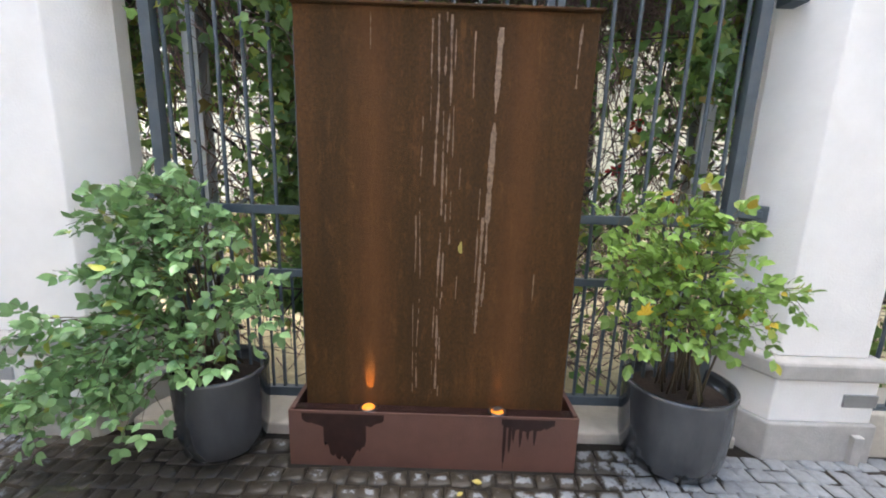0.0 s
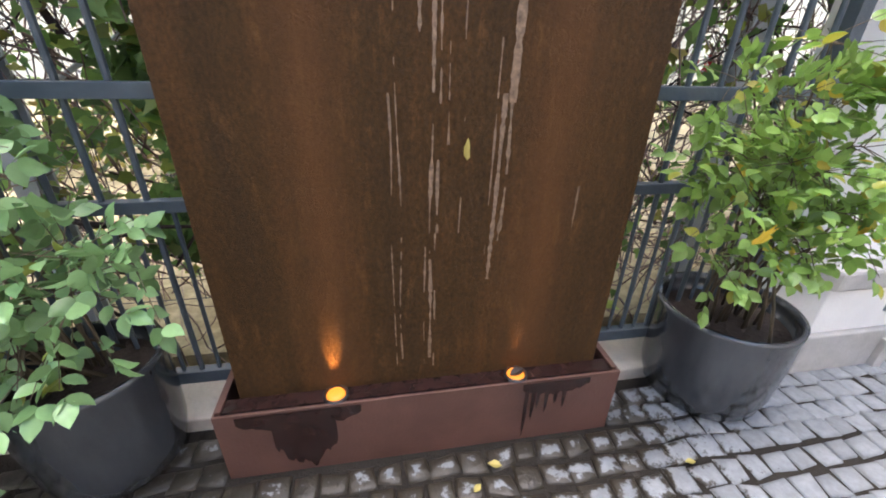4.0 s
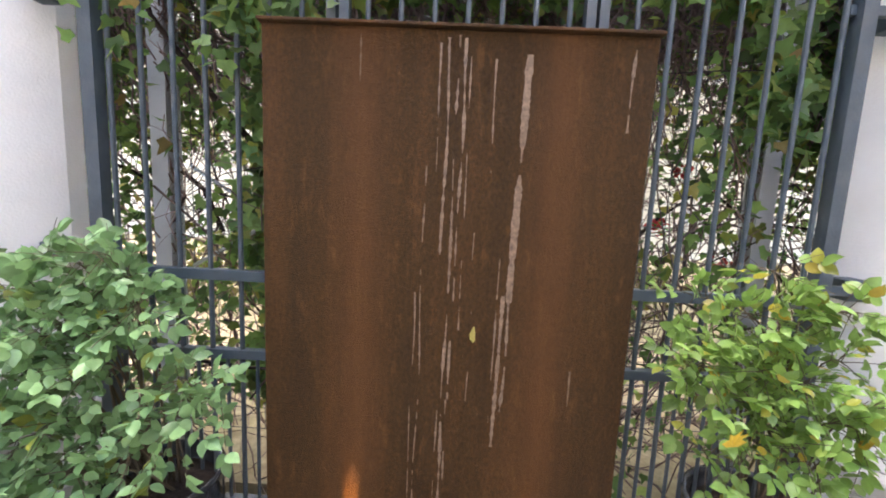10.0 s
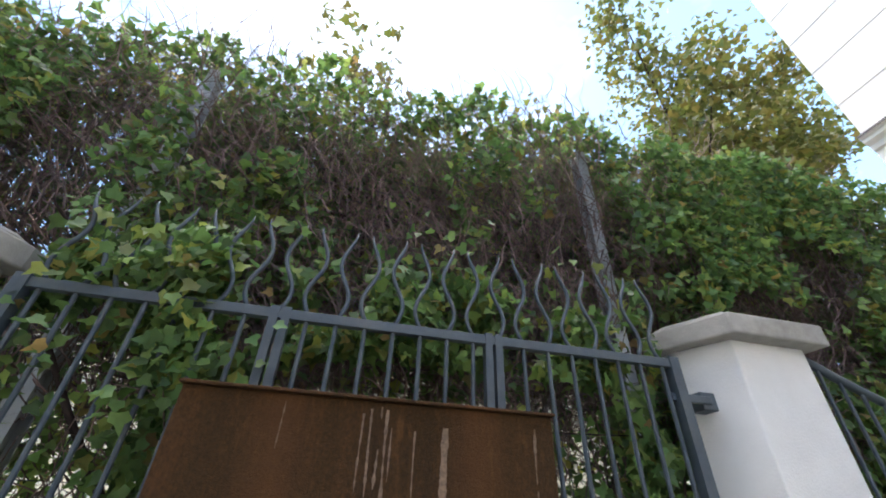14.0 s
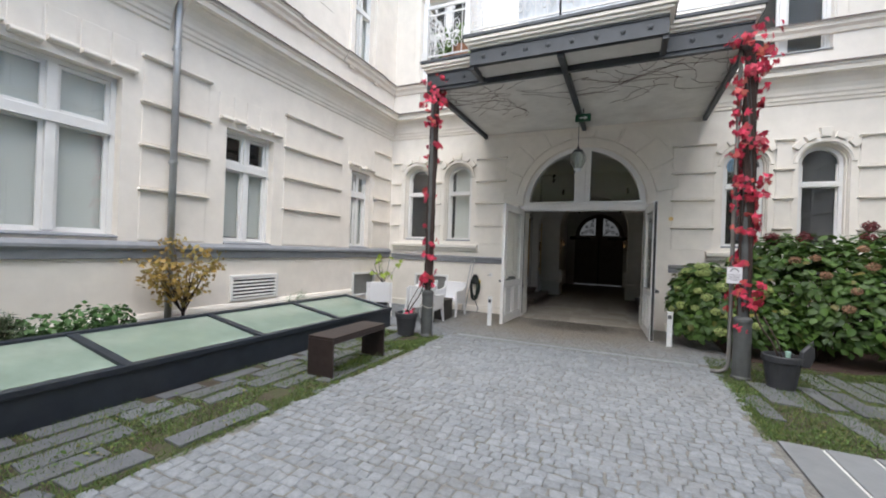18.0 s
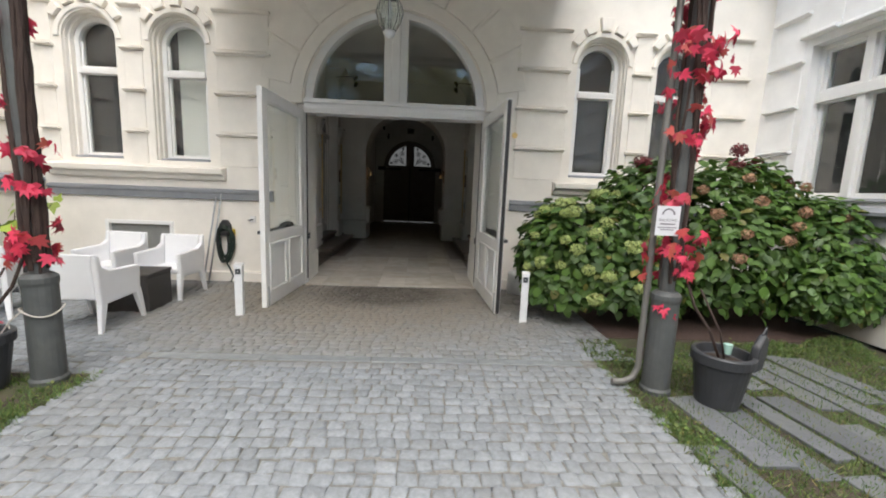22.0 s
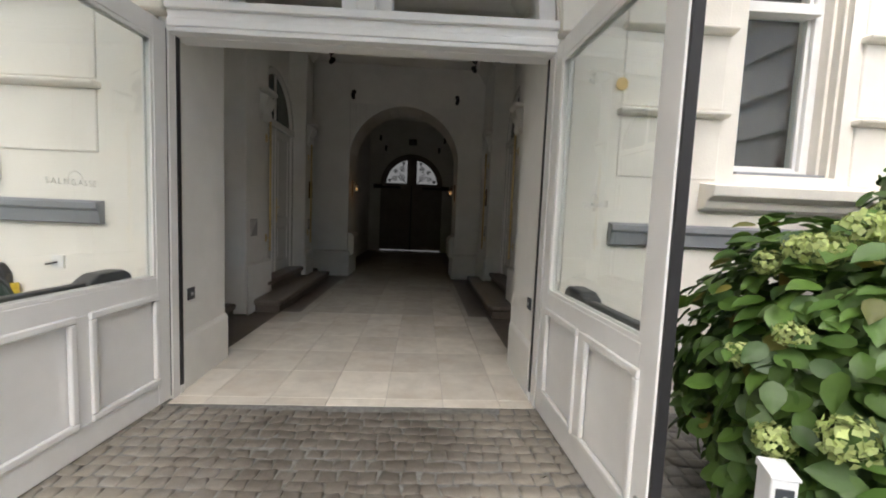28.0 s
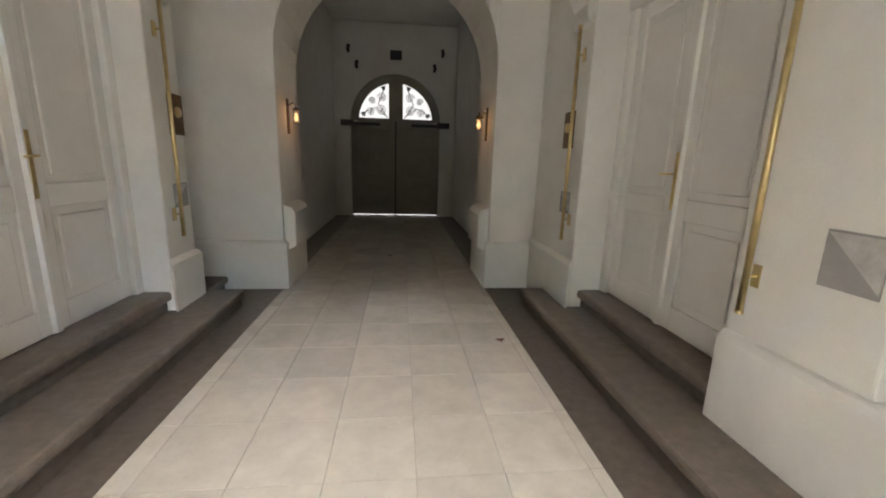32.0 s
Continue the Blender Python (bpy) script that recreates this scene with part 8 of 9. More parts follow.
def rose(x, y, r, h, seed, mat, canes, label, size):
    """A tub with arching canes that carry feathered leaves of five or seven leaflets. canes: end point and number of leaves."""
    rng = np.random.default_rng(seed)
    p = thing("rose_tub", label, "potted plant", "rose tubs", m=Matrix.Translation((x, y, 0)))
    part("tub", G().lathe([(r * 0.74, 0), (r * 0.81, 0.010), (r * 0.88, 0.04), (r * 0.945, h * 0.25), (r * 0.985, h * 0.62), (r * 0.985, h - 0.05), (r, h - 0.02), (r * 0.995, h), (r * 0.93, h), (r * 0.91, h - 0.03), (r * 0.89, h - 0.09)], 40), TUB, p, "dark glazed round tub", smooth=True)
    part("soil", G().lathe([(r * 0.90, h - 0.09), (r * 0.4, h - 0.07), (0.001, h - 0.065)], 20), SOIL, p)
    g, at, face, tip, big = G(), [], [], [], []
    for ex, ey, ez, n in canes:
        a = Vector((rng.normal(0, r * 0.22), rng.normal(0, r * 0.22), h - 0.08))
        e = Vector((ex, ey, ez))
        lift = 0.30 if ez < h + 0.3 else 0.05
        up = Vector((a.x * 0.55 + e.x * 0.35, a.y * 0.55 + e.y * 0.35, max(e.z, h) + lift))
        line = [a * (1 - t) ** 2 + up * 2 * t * (1 - t) + e * t * t for t in np.linspace(0, 1, 9)]
        g.tube(line, [0.0075 - 0.0007 * k for k in range(9)], 5)
        for k in range(round(n * (1.55 if ez > 1.0 else 1.3))):
            t = 1.0 if k == 0 else rng.uniform(0.42, 1.02) ** 0.8
            c = a * (1 - t) ** 2 + up * 2 * t * (1 - t) + e * t * t
            run = ((up - a) * (1 - t) + (e - up) * t).normalized()
            d = (Vector(rng.normal(0, 1, 3)) * 0.8 + run * 0.6 + Vector((0, -0.35, 0.05))).normalized()
            nrm = (Vector(rng.normal(0, 0.62, 3)) + Vector((e.x * 0.3, -0.5, 0.7))).normalized()
            nrm = (nrm - d * nrm.dot(d)).normalized()
            sd = d.cross(nrm)
            s = rng.uniform(size[0], size[1])
            stalk = s * rng.uniform(0.9, 1.6)
            g.tube([c, c + d * stalk * 0.6, c + d * (stalk + 1.1 * s) - Vector((0, 0, 0.15 * s))], [0.0022, 0.0018, 0.0012], 3, False)
            spots = [(stalk + 1.1 * s, 0.0, 1.0)]
            for j in range(2 if rng.random() < 0.6 else 3):
                spots += [(stalk + 1.0 * s - 0.62 * s * j, sg, 0.92 - 0.14 * j) for sg in (1, -1)]
            for along, sg, k_ in spots:
                at.append(tuple(c + d * along - Vector((0, 0, 0.12 * along * along / s))))
                tip.append(tuple(d * (1.0 if not sg else 0.45) + sd * sg * 0.9 - Vector((0, 0, 0.22)) + Vector(rng.normal(0, 0.10, 3))))
                face.append(tuple(nrm + Vector(rng.normal(0, 0.28, 3)) + sd * sg * 0.25))
                big.append(s * k_)
    part("cane", g, material("green_cane", (0.10, 0.075, 0.045), 0.7, vary=0.3) if "green_cane" not in bpy.data.materials else bpy.data.materials["green_cane"], p, smooth=True)["kind"] = "stuff"
    part("foliage", leaflet_mesh("leaves", np.array(at), np.array(face), np.array(tip), np.array(big)), mat, p)["kind"] = "stuff"
    return p
CANES_L = [(-0.05, -0.2, 1.56, 14), (-0.22, -0.22, 1.55, 13), (-0.40, -0.25, 1.42, 14), (0.10, -0.2, 1.36, 12), (-0.44, -0.27, 1.12, 13), (-0.18, -0.3, 1.30, 14), (-0.08, -0.25, 1.14, 11), (-0.32, -0.2, 1.22, 13), (-0.28, -0.1, 1.48, 12), (-0.12, -0.05, 1.45, 12), (-0.38, -0.05, 1.3, 12),
           (-0.95, -0.3, 0.76, 11), (-0.76, -0.3, 0.88, 11), (-0.62, -0.35, 0.52, 12), (-0.24, -0.40, 0.44, 12), (-0.10, -0.33, 0.74, 13), (-0.36, -0.35, 0.76, 14), (-0.52, -0.3, 0.72, 13), (-0.32, -0.42, 0.56, 13), (-0.78, -0.36, 0.60, 12), (-0.45, -0.3, 0.92, 12), (-0.2, -0.3, 0.92, 11),
           (-1.10, -0.35, 0.20, 11), (-0.95, -0.38, 0.24, 11), (-1.02, -0.42, 0.38, 12), (-0.88, -0.42, 0.42, 10), (0.33, -0.25, 1.08, 8), (0.44, -0.25, 1.03, 7), (0.20, -0.27, 0.82, 8), (0.30, -0.3, 0.94, 8), (0.10, -0.3, 0.74, 6)]
rose(-1.92, 13.52, 0.265, 0.52, 81, ROSE_DARK, CANES_L, "sprawling green rose bush in a dark glazed tub", (0.050, 0.076))
CANES_R = [(-0.50, -0.15, 1.50, 7), (-0.50, -0.2, 1.28, 9), (-0.46, -0.2, 1.36, 10), (-0.38, -0.2, 1.46, 10), (-0.27, -0.2, 1.62, 8), (-0.12, -0.2, 1.50, 10), (0.04, -0.2, 1.48, 9), (0.02, -0.22, 1.30, 10), (-0.12, -0.25, 1.22, 11), (-0.30, -0.25, 1.26, 11), (-0.45, -0.25, 1.14, 11),
           (-0.36, -0.28, 0.98, 10), (-0.15, -0.3, 1.00, 11), (0.08, -0.25, 1.06, 10), (0.22, -0.2, 1.12, 8), (0.36, -0.2, 1.14, 6), (0.22, -0.25, 0.94, 7), (-0.44, -0.25, 0.92, 8), (-0.05, -0.3, 0.82, 7), (-0.22, -0.1, 1.38, 8), (-0.42, -0.05, 1.20, 8)]
rose(0.79, 13.51, 0.305, 0.52, 83, ROSE_LIGHT, CANES_R, "fresh green rose bush with yellowing leaves in a dark tub", (0.044, 0.068))
MAPLE_YELLOW = material("bright_maple_yellow", (0.72, 0.50, 0.05), 0.5, vary=0.15, scale=30, sub=0.3)
single("maple_leaf", G().add([(a * 0.085, b * 0.085, c * 0.085) for a, b, c in LEAVES["star"][0]], LEAVES["star"][1]), MAPLE_YELLOW, "yellow maple leaf caught in the rose bush", "leaf", "fallen leaves", m=pose(0.33, 13.12, 1.05, 75, 0, 190))

# ---- hydrangea by the facade ----
HYD = material("hydrangea_leaf", (0.060, 0.124, 0.022), 0.5, vary=0.12, scale=18, bump=0.08, island=0.35, sub=0.2, hue=[(0.5, (0.085, 0.162, 0.028)), (0.95, (0.040, 0.09, 0.022)), (1.0, (0.22, 0.19, 0.045))])
LIMEGREEN = material("lime_green_bloom", (0.46, 0.54, 0.21), 0.7, vary=0.1, scale=20, island=0.3, sub=0.3)
DUSKY = material("dusky_red_bloom", (0.16, 0.035, 0.040), 0.75, vary=0.15, scale=20, island=0.4, sub=0.2)
ROSYBROWN = material("faded_rose_bloom", (0.36, 0.21, 0.13), 0.75, vary=0.15, scale=20, island=0.4, sub=0.2)
hyd = thing("hydrangea", "large green hydrangea bush with lime and dusky red blooms", "shrub", m=Matrix.Translation((-4.1, 1.42, 0)) @ Matrix.Diagonal((1.2, 0.88, 1.12, 1)))
rng = np.random.default_rng(91)
LOBES = [(0.0, 0.0, 1.0, 1.15, 0.85, 0.95), (1.0, 0.1, 0.75, 0.85, 0.75, 0.75), (-0.9, 0.15, 0.85, 0.95, 0.8, 0.85), (0.35, -0.3, 1.25, 0.7, 0.6, 0.7), (-0.75, -0.25, 1.4, 0.75, 0.5, 0.62), (-0.35, 0.35, 0.8, 0.9, 0.6, 0.75), (0.75, 0.45, 0.5, 0.7, 0.5, 0.5), (1.44, -0.12, 0.78, 0.42, 0.62, 0.66), (1.36, 0.15, 0.42, 0.46, 0.6, 0.42), (-1.3, 0.45, 0.85, 0.55, 0.7, 0.72), (-1.25, 0.8, 0.6, 0.5, 0.5, 0.45)]
pts, outs = [], []
for cx, cy, cz, rx, ry, rz in LOBES:
    d = rng.normal(0, 1, (1700, 3))
    d /= np.linalg.norm(d, axis=1, keepdims=True)
    q = d * rng.uniform(0.72, 1.04, (1700, 1)) * (rx, ry, rz) + (cx, cy, cz)
    ok = (q[:, 2] > 0.22 + 0.14 * rng.random(1700)) & (q[:, 1] > -1.2) & (q[:, 0] > -1.58)
    for ox, oy, oz, sx, sy, sz in LOBES:
        ok &= (((q - (ox, oy, oz)) / (sx, sy, sz)) ** 2).sum(1) > 0.42
    pts.append(q[ok])
    outs.append(d[ok])
pts, outs = np.concatenate(pts), np.concatenate(outs)
part("foliage", leaf_mesh("leaves", rng, pts, (0.085, 0.145), "round", outs * 1.0 + (0, 0, 0.7), 0.9, 0.4), HYD, hyd, "broad serrated green leaves")["kind"] = "stuff"
g = G()
for k in range(40):
    a = rng.uniform(0, 6.28)
    e = (1.1 * math.cos(a) * rng.uniform(0.3, 1), 0.7 * math.sin(a) * rng.uniform(0.3, 1), rng.uniform(0.7, 1.5))
    g.tube([(e[0] * 0.2, e[1] * 0.2, 0), (e[0] * 0.6, e[1] * 0.6, e[2] * 0.6), e], [0.012, 0.009, 0.006], 5)
part("stem", g, BARK, hyd)["kind"] = "stuff"


def bloom(x, y, z, r, mat, label, seed):
    rng = np.random.default_rng(seed)
    d = rng.normal(0, 1, (170, 3))
    d /= np.linalg.norm(d, axis=1, keepdims=True)
    part("bloom", leaf_mesh("bloom", rng, d * r * (1, 1, 0.8) * rng.uniform(0.75, 1.05, (170, 1)), (r * 0.24, r * 0.38), "scrap", d, 0, 0.35), mat, hyd, label, m=Matrix.Translation((x, y, z)))
k = 0
for x, y, z in ((1.77, 0.26, 1.01), (1.64, 0.09, 1.3), (1.46, 0.12, 1.38), (1.49, 0.39, 1.28), (0.99, -0.22, 1.51), (1.26, 0.47, 1.36), (1.14, 0.66, 1.21), (1.24, 0.73, 1.08), (1.53, 0.63, 1.0), (1.42, 0.73, 0.91), (1.56, 0.64, 0.72), (1.31, 0.79, 0.7), (1.72, 0.49, 0.73),
                (1.0, -0.31, 1.48), (0.96, -0.07, 1.51), (0.91, 0.21, 1.52), (1.4, 0.17, 1.4), (1.62, 0.15, 1.3), (1.69, -0.01, 1.24), (1.42, 0.45, 1.3), (1.85, 0.12, 0.9), (1.82, 0.31, 0.64), (0.95, 0.98, 0.98), (0.85, 1.0, 0.55), (1.15, 0.95, 0.66), (0.55, 1.0, 0.8), (0.75, 0.95, 1.1), (1.25, 0.9, 0.4)):
    bloom(x, y, z, 0.054 + 0.032 * ((k * 7) % 5) / 4, LIMEGREEN, "lime-green flower head", 200 + k)
    k += 1
for x, y, z in ((-0.65, -0.25, 2.12), (-0.88, -0.25, 1.95), (-0.62, -0.2, 1.93), (-1.25, -0.2, 1.72), (0.44, -0.25, 1.86), (0.5, -0.2, 1.92), (0.15, 0.05, 1.92)):
    bloom(x, y, z, 0.10, DUSKY, "dusky red flower head", 300 + k)
    k += 1
for x, y, z in ((-0.4, 0.75, 1.5), (-0.9, 0.7, 1.4), (-1.2, 0.65, 1.15), (0.1, 0.85, 1.35), (-0.6, 0.95, 1.1), (-1.55, 0.4, 1.3), (0.4, 0.7, 1.55), (-1.5, 0.6, 0.9), (-0.1, 1.0, 0.9)):
    bloom(x, y, z, 0.07, ROSYBROWN, "faded brownish-pink flower head", 400 + k)
    k += 1

for x, y, z in ((-1.0, 0.5, 1.68), (-0.35, 0.55, 1.75), (0.15, 0.6, 1.6), (-1.3, 0.75, 1.35), (-0.75, 0.85, 1.25), (-0.2, 0.9, 1.15), (-1.1, 0.9, 0.95)):
    bloom(x, y, z, 0.062, ROSYBROWN, "faded brownish-pink flower head", 500 + k)
    k += 1

# ---- planting along the side wing ----
def shrub(name, x, y, radii, n, size, mat, label, seed, shape="oval", category="shrub", stems=True):
    rng = np.random.default_rng(seed)
    s = thing(name, label, category, m=Matrix.Translation((x, y, 0)))
    d = rng.normal(0, 1, (n, 3))
    d /= np.linalg.norm(d, axis=1, keepdims=True)
    q = d * radii * (rng.random((n, 1)) ** 0.4) + (0, 0, radii[2] * 0.9)
    q = q[q[:, 2] > 0.02]
    q += np.array([noise.noise_vector(Vector(p) * 4) for p in q]) * min(radii) * 0.4
    q[:, 2] = np.abs(q[:, 2])
    part("foliage", leaf_mesh("leaves", rng, q, size, shape, q / np.linalg.norm(q, axis=1, keepdims=True)), mat, s)["kind"] = "stuff"
    if stems:
        g = G()
        for k in range(7):
            a = rng.uniform(0, 6.28)
            g.tube([(0, 0, 0), (radii[0] * 0.4 * math.cos(a), radii[1] * 0.4 * math.sin(a), radii[2] * 0.8), (radii[0] * 0.7 * math.cos(a), radii[1] * 0.7 * math.sin(a), radii[2] * 1.4)], [0.012, 0.008, 0.004], 5)
        part("stem", g, BARK, s)["kind"] = "stuff"
    return s
JUNIPER = material("juniper_green", (0.075, 0.125, 0.055), 0.7, vary=0.2, scale=20, island=0.5, hue=[(0.7, (0.085, 0.12, 0.06)), (1.0, (0.12, 0.12, 0.06))])
SAGE = material("silver_sage", (0.22, 0.25, 0.20), 0.8, vary=0.15, scale=20, island=0.4)
DEEP = material("deep_green", (0.08, 0.17, 0.05), 0.5, vary=0.15, scale=20, island=0.4, sub=0.15)
AMBER = material("amber_maple_leaf", (0.40, 0.26, 0.07), 0.6, vary=0.15, scale=20, island=0.4, sub=0.3, hue=[(0.5, (0.44, 0.30, 0.09)), (1.0, (0.27, 0.24, 0.07))])
shrub("juniper", 5.12, 9.0, (0.38, 0.72, 0.50), 15000, (0.06, 0.13), JUNIPER, "low spreading juniper behind the skylight", 101, "blade")
shrub("sage", 5.05, 9.75, (0.35, 0.45, 0.33), 700, (0.03, 0.06), SAGE, "silvery sage clump behind the skylight", 102)
shrub("evergreen_clump", 5.12, 7.65, (0.32, 0.40, 0.46), 1300, (0.05, 0.10), DEEP, "low dark green clump behind the skylight", 103)
shrub("evergreen_clump", 5.12, 8.2, (0.30, 0.36, 0.42), 1100, (0.05, 0.10), DEEP, "low dark green clump behind the skylight", 104)
shrub("rosemary", 5.2, 4.15, (0.26, 0.42, 0.38), 1300, (0.04, 0.08), DEEP, "bushy rosemary under the vent grille", 105, "blade")
shrub("lavender", 5.15, 5.2, (0.25, 0.6, 0.26), 800, (0.04, 0.07), JUNIPER, "straggling lavender behind the skylight", 106, "blade")
mp_ = thing("japanese_maple", "small Japanese maple with amber autumn leaves", "tree", m=Matrix.Translation((5.1, 6.6, 0)))
rng = np.random.default_rng(107)
g, tips = G(), []
for k in range(14):
    a, l = rng.uniform(0, 6.28), rng.uniform(0.25, 0.5)
    z0 = rng.uniform(0.5, 0.9)
    p = [Vector((0, 0, z0)), Vector((0.5 * l * math.cos(a) * 0.7, 0.5 * l * math.sin(a), z0 + 0.3)), Vector((l * math.cos(a) * 0.7, l * math.sin(a), z0 + rng.uniform(0.4, 0.85)))]
    g.tube(p, [0.014, 0.009, 0.004], 5)
    tips += [p[1], p[2], p[2]]
g.tube([(0, 0, 0), (0.02, 0.01, 0.5), (-0.01, 0, 1.0)], [0.026, 0.022, 0.012], 7)
part("trunk", g, BARK, mp_, smooth=True)
tips = np.array([tuple(t) for t in tips])
q = tips[rng.integers(0, len(tips), 640)] + rng.normal(0, 0.10, (640, 3)) * (1, 1, 0.7)
part("crown", leaf_mesh("crown", rng, q, (0.05, 0.085), "star"), AMBER, mp_, "amber and olive leaves")["kind"] = "stuff"
LEAFY = material("lush_groundcover", (0.075, 0.17, 0.038), 0.45, vary=0.12, scale=20, island=0.4, sub=0.3, hue=[(0.6, (0.10, 0.21, 0.045)), (0.93, (0.14, 0.24, 0.05)), (0.98, (0.22, 0.22, 0.05)), (1.0, (0.06, 0.12, 0.03))])
for k, (x, y, rx, ry, h) in enumerate(((4.8, 11.2, 0.55, 0.7, 0.34), (4.7, 12.3, 0.6, 0.7, 0.48), (4.0, 12.6, 0.6, 0.6, 0.36), (4.9, 13.0, 0.5, 0.5, 0.48), (3.6, 11.7, 0.5, 0.6, 0.18), (4.85, 10.35, 0.4, 0.35, 0.25))):
    shrub("strawberry_patch", x, y, (rx, ry, h), 1700, (0.08, 0.15), LEAFY, "lush broad-leaved groundcover along the wall", 110 + k, "round", "groundcover")
wl_ = thing("dried_perennial", "tall dried perennial with pale seed heads above the groundcover", "plant", m=Matrix.Translation((EAST - 0.22, 12.0, 0)))
g, heads, dark = G(), [], []
for k in range(15):
    y0, x0 = rng.uniform(-0.95, 0.75), rng.uniform(-0.1, 0.1)
    h = rng.uniform(0.8, 1.42) - 0.35 * abs(y0)
    y1 = y0 * 1.25 + rng.normal(0, 0.08)
    g.tube([(x0, y0, 0.05), (x0, (y0 + y1) / 2, h * 0.55), (x0 * 0.5, y1, h)], [0.006, 0.005, 0.003], 4)
    for j in range(4):
        e = (x0 * 0.5 + rng.normal(0, 0.03), y1 + rng.normal(0, 0.10), h + rng.uniform(-0.16, 0.06))
        g.tube([(x0 * 0.6, (y0 + 3 * y1) / 4, h * 0.8), e], 0.0025, 4)
        heads += [tuple(np.array(e) + rng.normal(0, 0.02, 3)) for _ in range(5)]
        dark.append((e[0], e[1] + rng.normal(0, 0.06), e[2] * rng.uniform(0.55, 0.9)))
part("stalk", g, BARK, wl_)["kind"] = "stuff"
part("seed_head", leaf_mesh("seed_head", rng, np.array(heads), (0.025, 0.05), "scrap"), material("pale_seed_head", (0.58, 0.57, 0.52), 0.8, island=0.2), wl_, "pale seed heads")["kind"] = "stuff"
part("withered_leaf", leaf_mesh("withered_leaf", rng, np.array(dark * 3) + rng.normal(0, 0.03, (len(dark) * 3, 3)), (0.04, 0.09), "oval"), DEEP, wl_)["kind"] = "stuff"

# ---- ground ----
EARTH = material("dark_earth", (0.055, 0.042, 0.030), 0.95, vary=0.35, scale=10, bump=0.6, bump_scale=40, stain=(0.06, 0.085, 0.025), stain_scale=1.5, stain_amount=0.8)
structure("ground", G().box(-400, 400, 0.0, 500, -0.5, -0.045), EARTH, "dark earth under the planting and paving", "ground")
JOINT = material("mossy_joint_sand", (0.185, 0.18, 0.168), 0.95, vary=0.35, scale=25, bump=0.5, bump_scale=80, stain=(0.05, 0.06, 0.03), stain_scale=1.3, stain_amount=0.6)

# setts: grey granite with dark moss where the fountain keeps them wet
SETT = material("granite_sett", (0.208, 0.224, 0.240), 0.7, vary=0.18, scale=30, bump=0.25, bump_scale=70, island=0.14, stain=(0.17, 0.168, 0.16), stain_scale=0.8, stain_amount=0.5)
SETT_ONE = material("granite_sett_single", (0.208, 0.224, 0.240), 0.7, vary=0.18, scale=30, bump=0.25, bump_scale=70, random_tint=0.14)
nt = SETT.node_tree
bs = nt.nodes["Principled BSDF"]
old = bs.inputs["Base Color"].links[0].from_socket


def falloff(tree, centre, radii):
    """1 at a spot on the ground, fading to 0 at its radii."""
    geo = tree.nodes.new("ShaderNodeNewGeometry")
    sub = tree.nodes.new("ShaderNodeVectorMath")
    sub.operation = "SUBTRACT"
    sub.inputs[1].default_value = centre
    tree.links.new(geo.outputs["Position"], sub.inputs[0])
    mul_ = tree.nodes.new("ShaderNodeVectorMath")
    mul_.operation = "MULTIPLY"
    mul_.inputs[1].default_value = (1 / radii[0], 1 / radii[1], 0)
    tree.links.new(sub.outputs[0], mul_.inputs[0])
    ln = tree.nodes.new("ShaderNodeVectorMath")
    ln.operation = "LENGTH"
    tree.links.new(mul_.outputs[0], ln.inputs[0])
    mr = tree.nodes.new("ShaderNodeMapRange")
    mr.inputs["From Min"].default_value, mr.inputs["From Max"].default_value = 1.0, 0.35
    tree.links.new(ln.outputs["Value"], mr.inputs["Value"])
    return mr.outputs["Result"]


def patchy(tree, fac, scale, lo, hi):
    geo = tree.nodes.new("ShaderNodeNewGeometry")
    nz = tree.nodes.new("ShaderNodeTexNoise")
    nz.inputs["Scale"].default_value, nz.inputs["Detail"].default_value, nz.inputs["Roughness"].default_value = scale, 8.0, 0.7
    tree.links.new(geo.outputs["Position"], nz.inputs["Vector"])
    add = tree.nodes.new("ShaderNodeMath")
    add.operation = "ADD"
    tree.links.new(nz.outputs["Fac"], add.inputs[0])
    tree.links.new(fac, add.inputs[1])
    mr = tree.nodes.new("ShaderNodeMapRange")
    mr.inputs["From Min"].default_value, mr.inputs["From Max"].default_value = lo, hi
    tree.links.new(add.outputs[0], mr.inputs["Value"])
    return mr.outputs["Result"]
def math_node(tree, op, a, b):
    nd = tree.nodes.new("ShaderNodeMath")
    nd.operation = op
    for k, v in enumerate((a, b)):
        if isinstance(v, (float, int)):
            nd.inputs[k].default_value = v
        else:
            tree.links.new(v, nd.inputs[k])
    return nd.outputs[0]
inside = nt.nodes.new("ShaderNodeAttribute")
inside.attribute_name = "inside"
damp = falloff(nt, (-1.1, 13.5, 0), (2.8, 1.5))
wet_spot = falloff(nt, (-2.5, 13.2, 0), (1.5, 0.95))
creep = math_node(nt, "MULTIPLY", math_node(nt, "SUBTRACT", 1.0, inside.outputs["Fac"]), 0.34)
grown = math_node(nt, "MULTIPLY", damp, math_node(nt, "ADD", creep, 0.45))
grown = math_node(nt, "ADD", grown, math_node(nt, "MULTIPLY", wet_spot, 0.27))
blot = nt.nodes.new("ShaderNodeTexNoise")
blot.inputs["Scale"].default_value, blot.inputs["Detail"].default_value = 11.0, 3.0
nt.links.new(nt.nodes.new("ShaderNodeNewGeometry").outputs["Position"], blot.inputs["Vector"])
grown = math_node(nt, "ADD", grown, math_node(nt, "MULTIPLY", math_node(nt, "SUBTRACT", blot.outputs["Fac"], 0.5), math_node(nt, "MULTIPLY", damp, 0.9)))
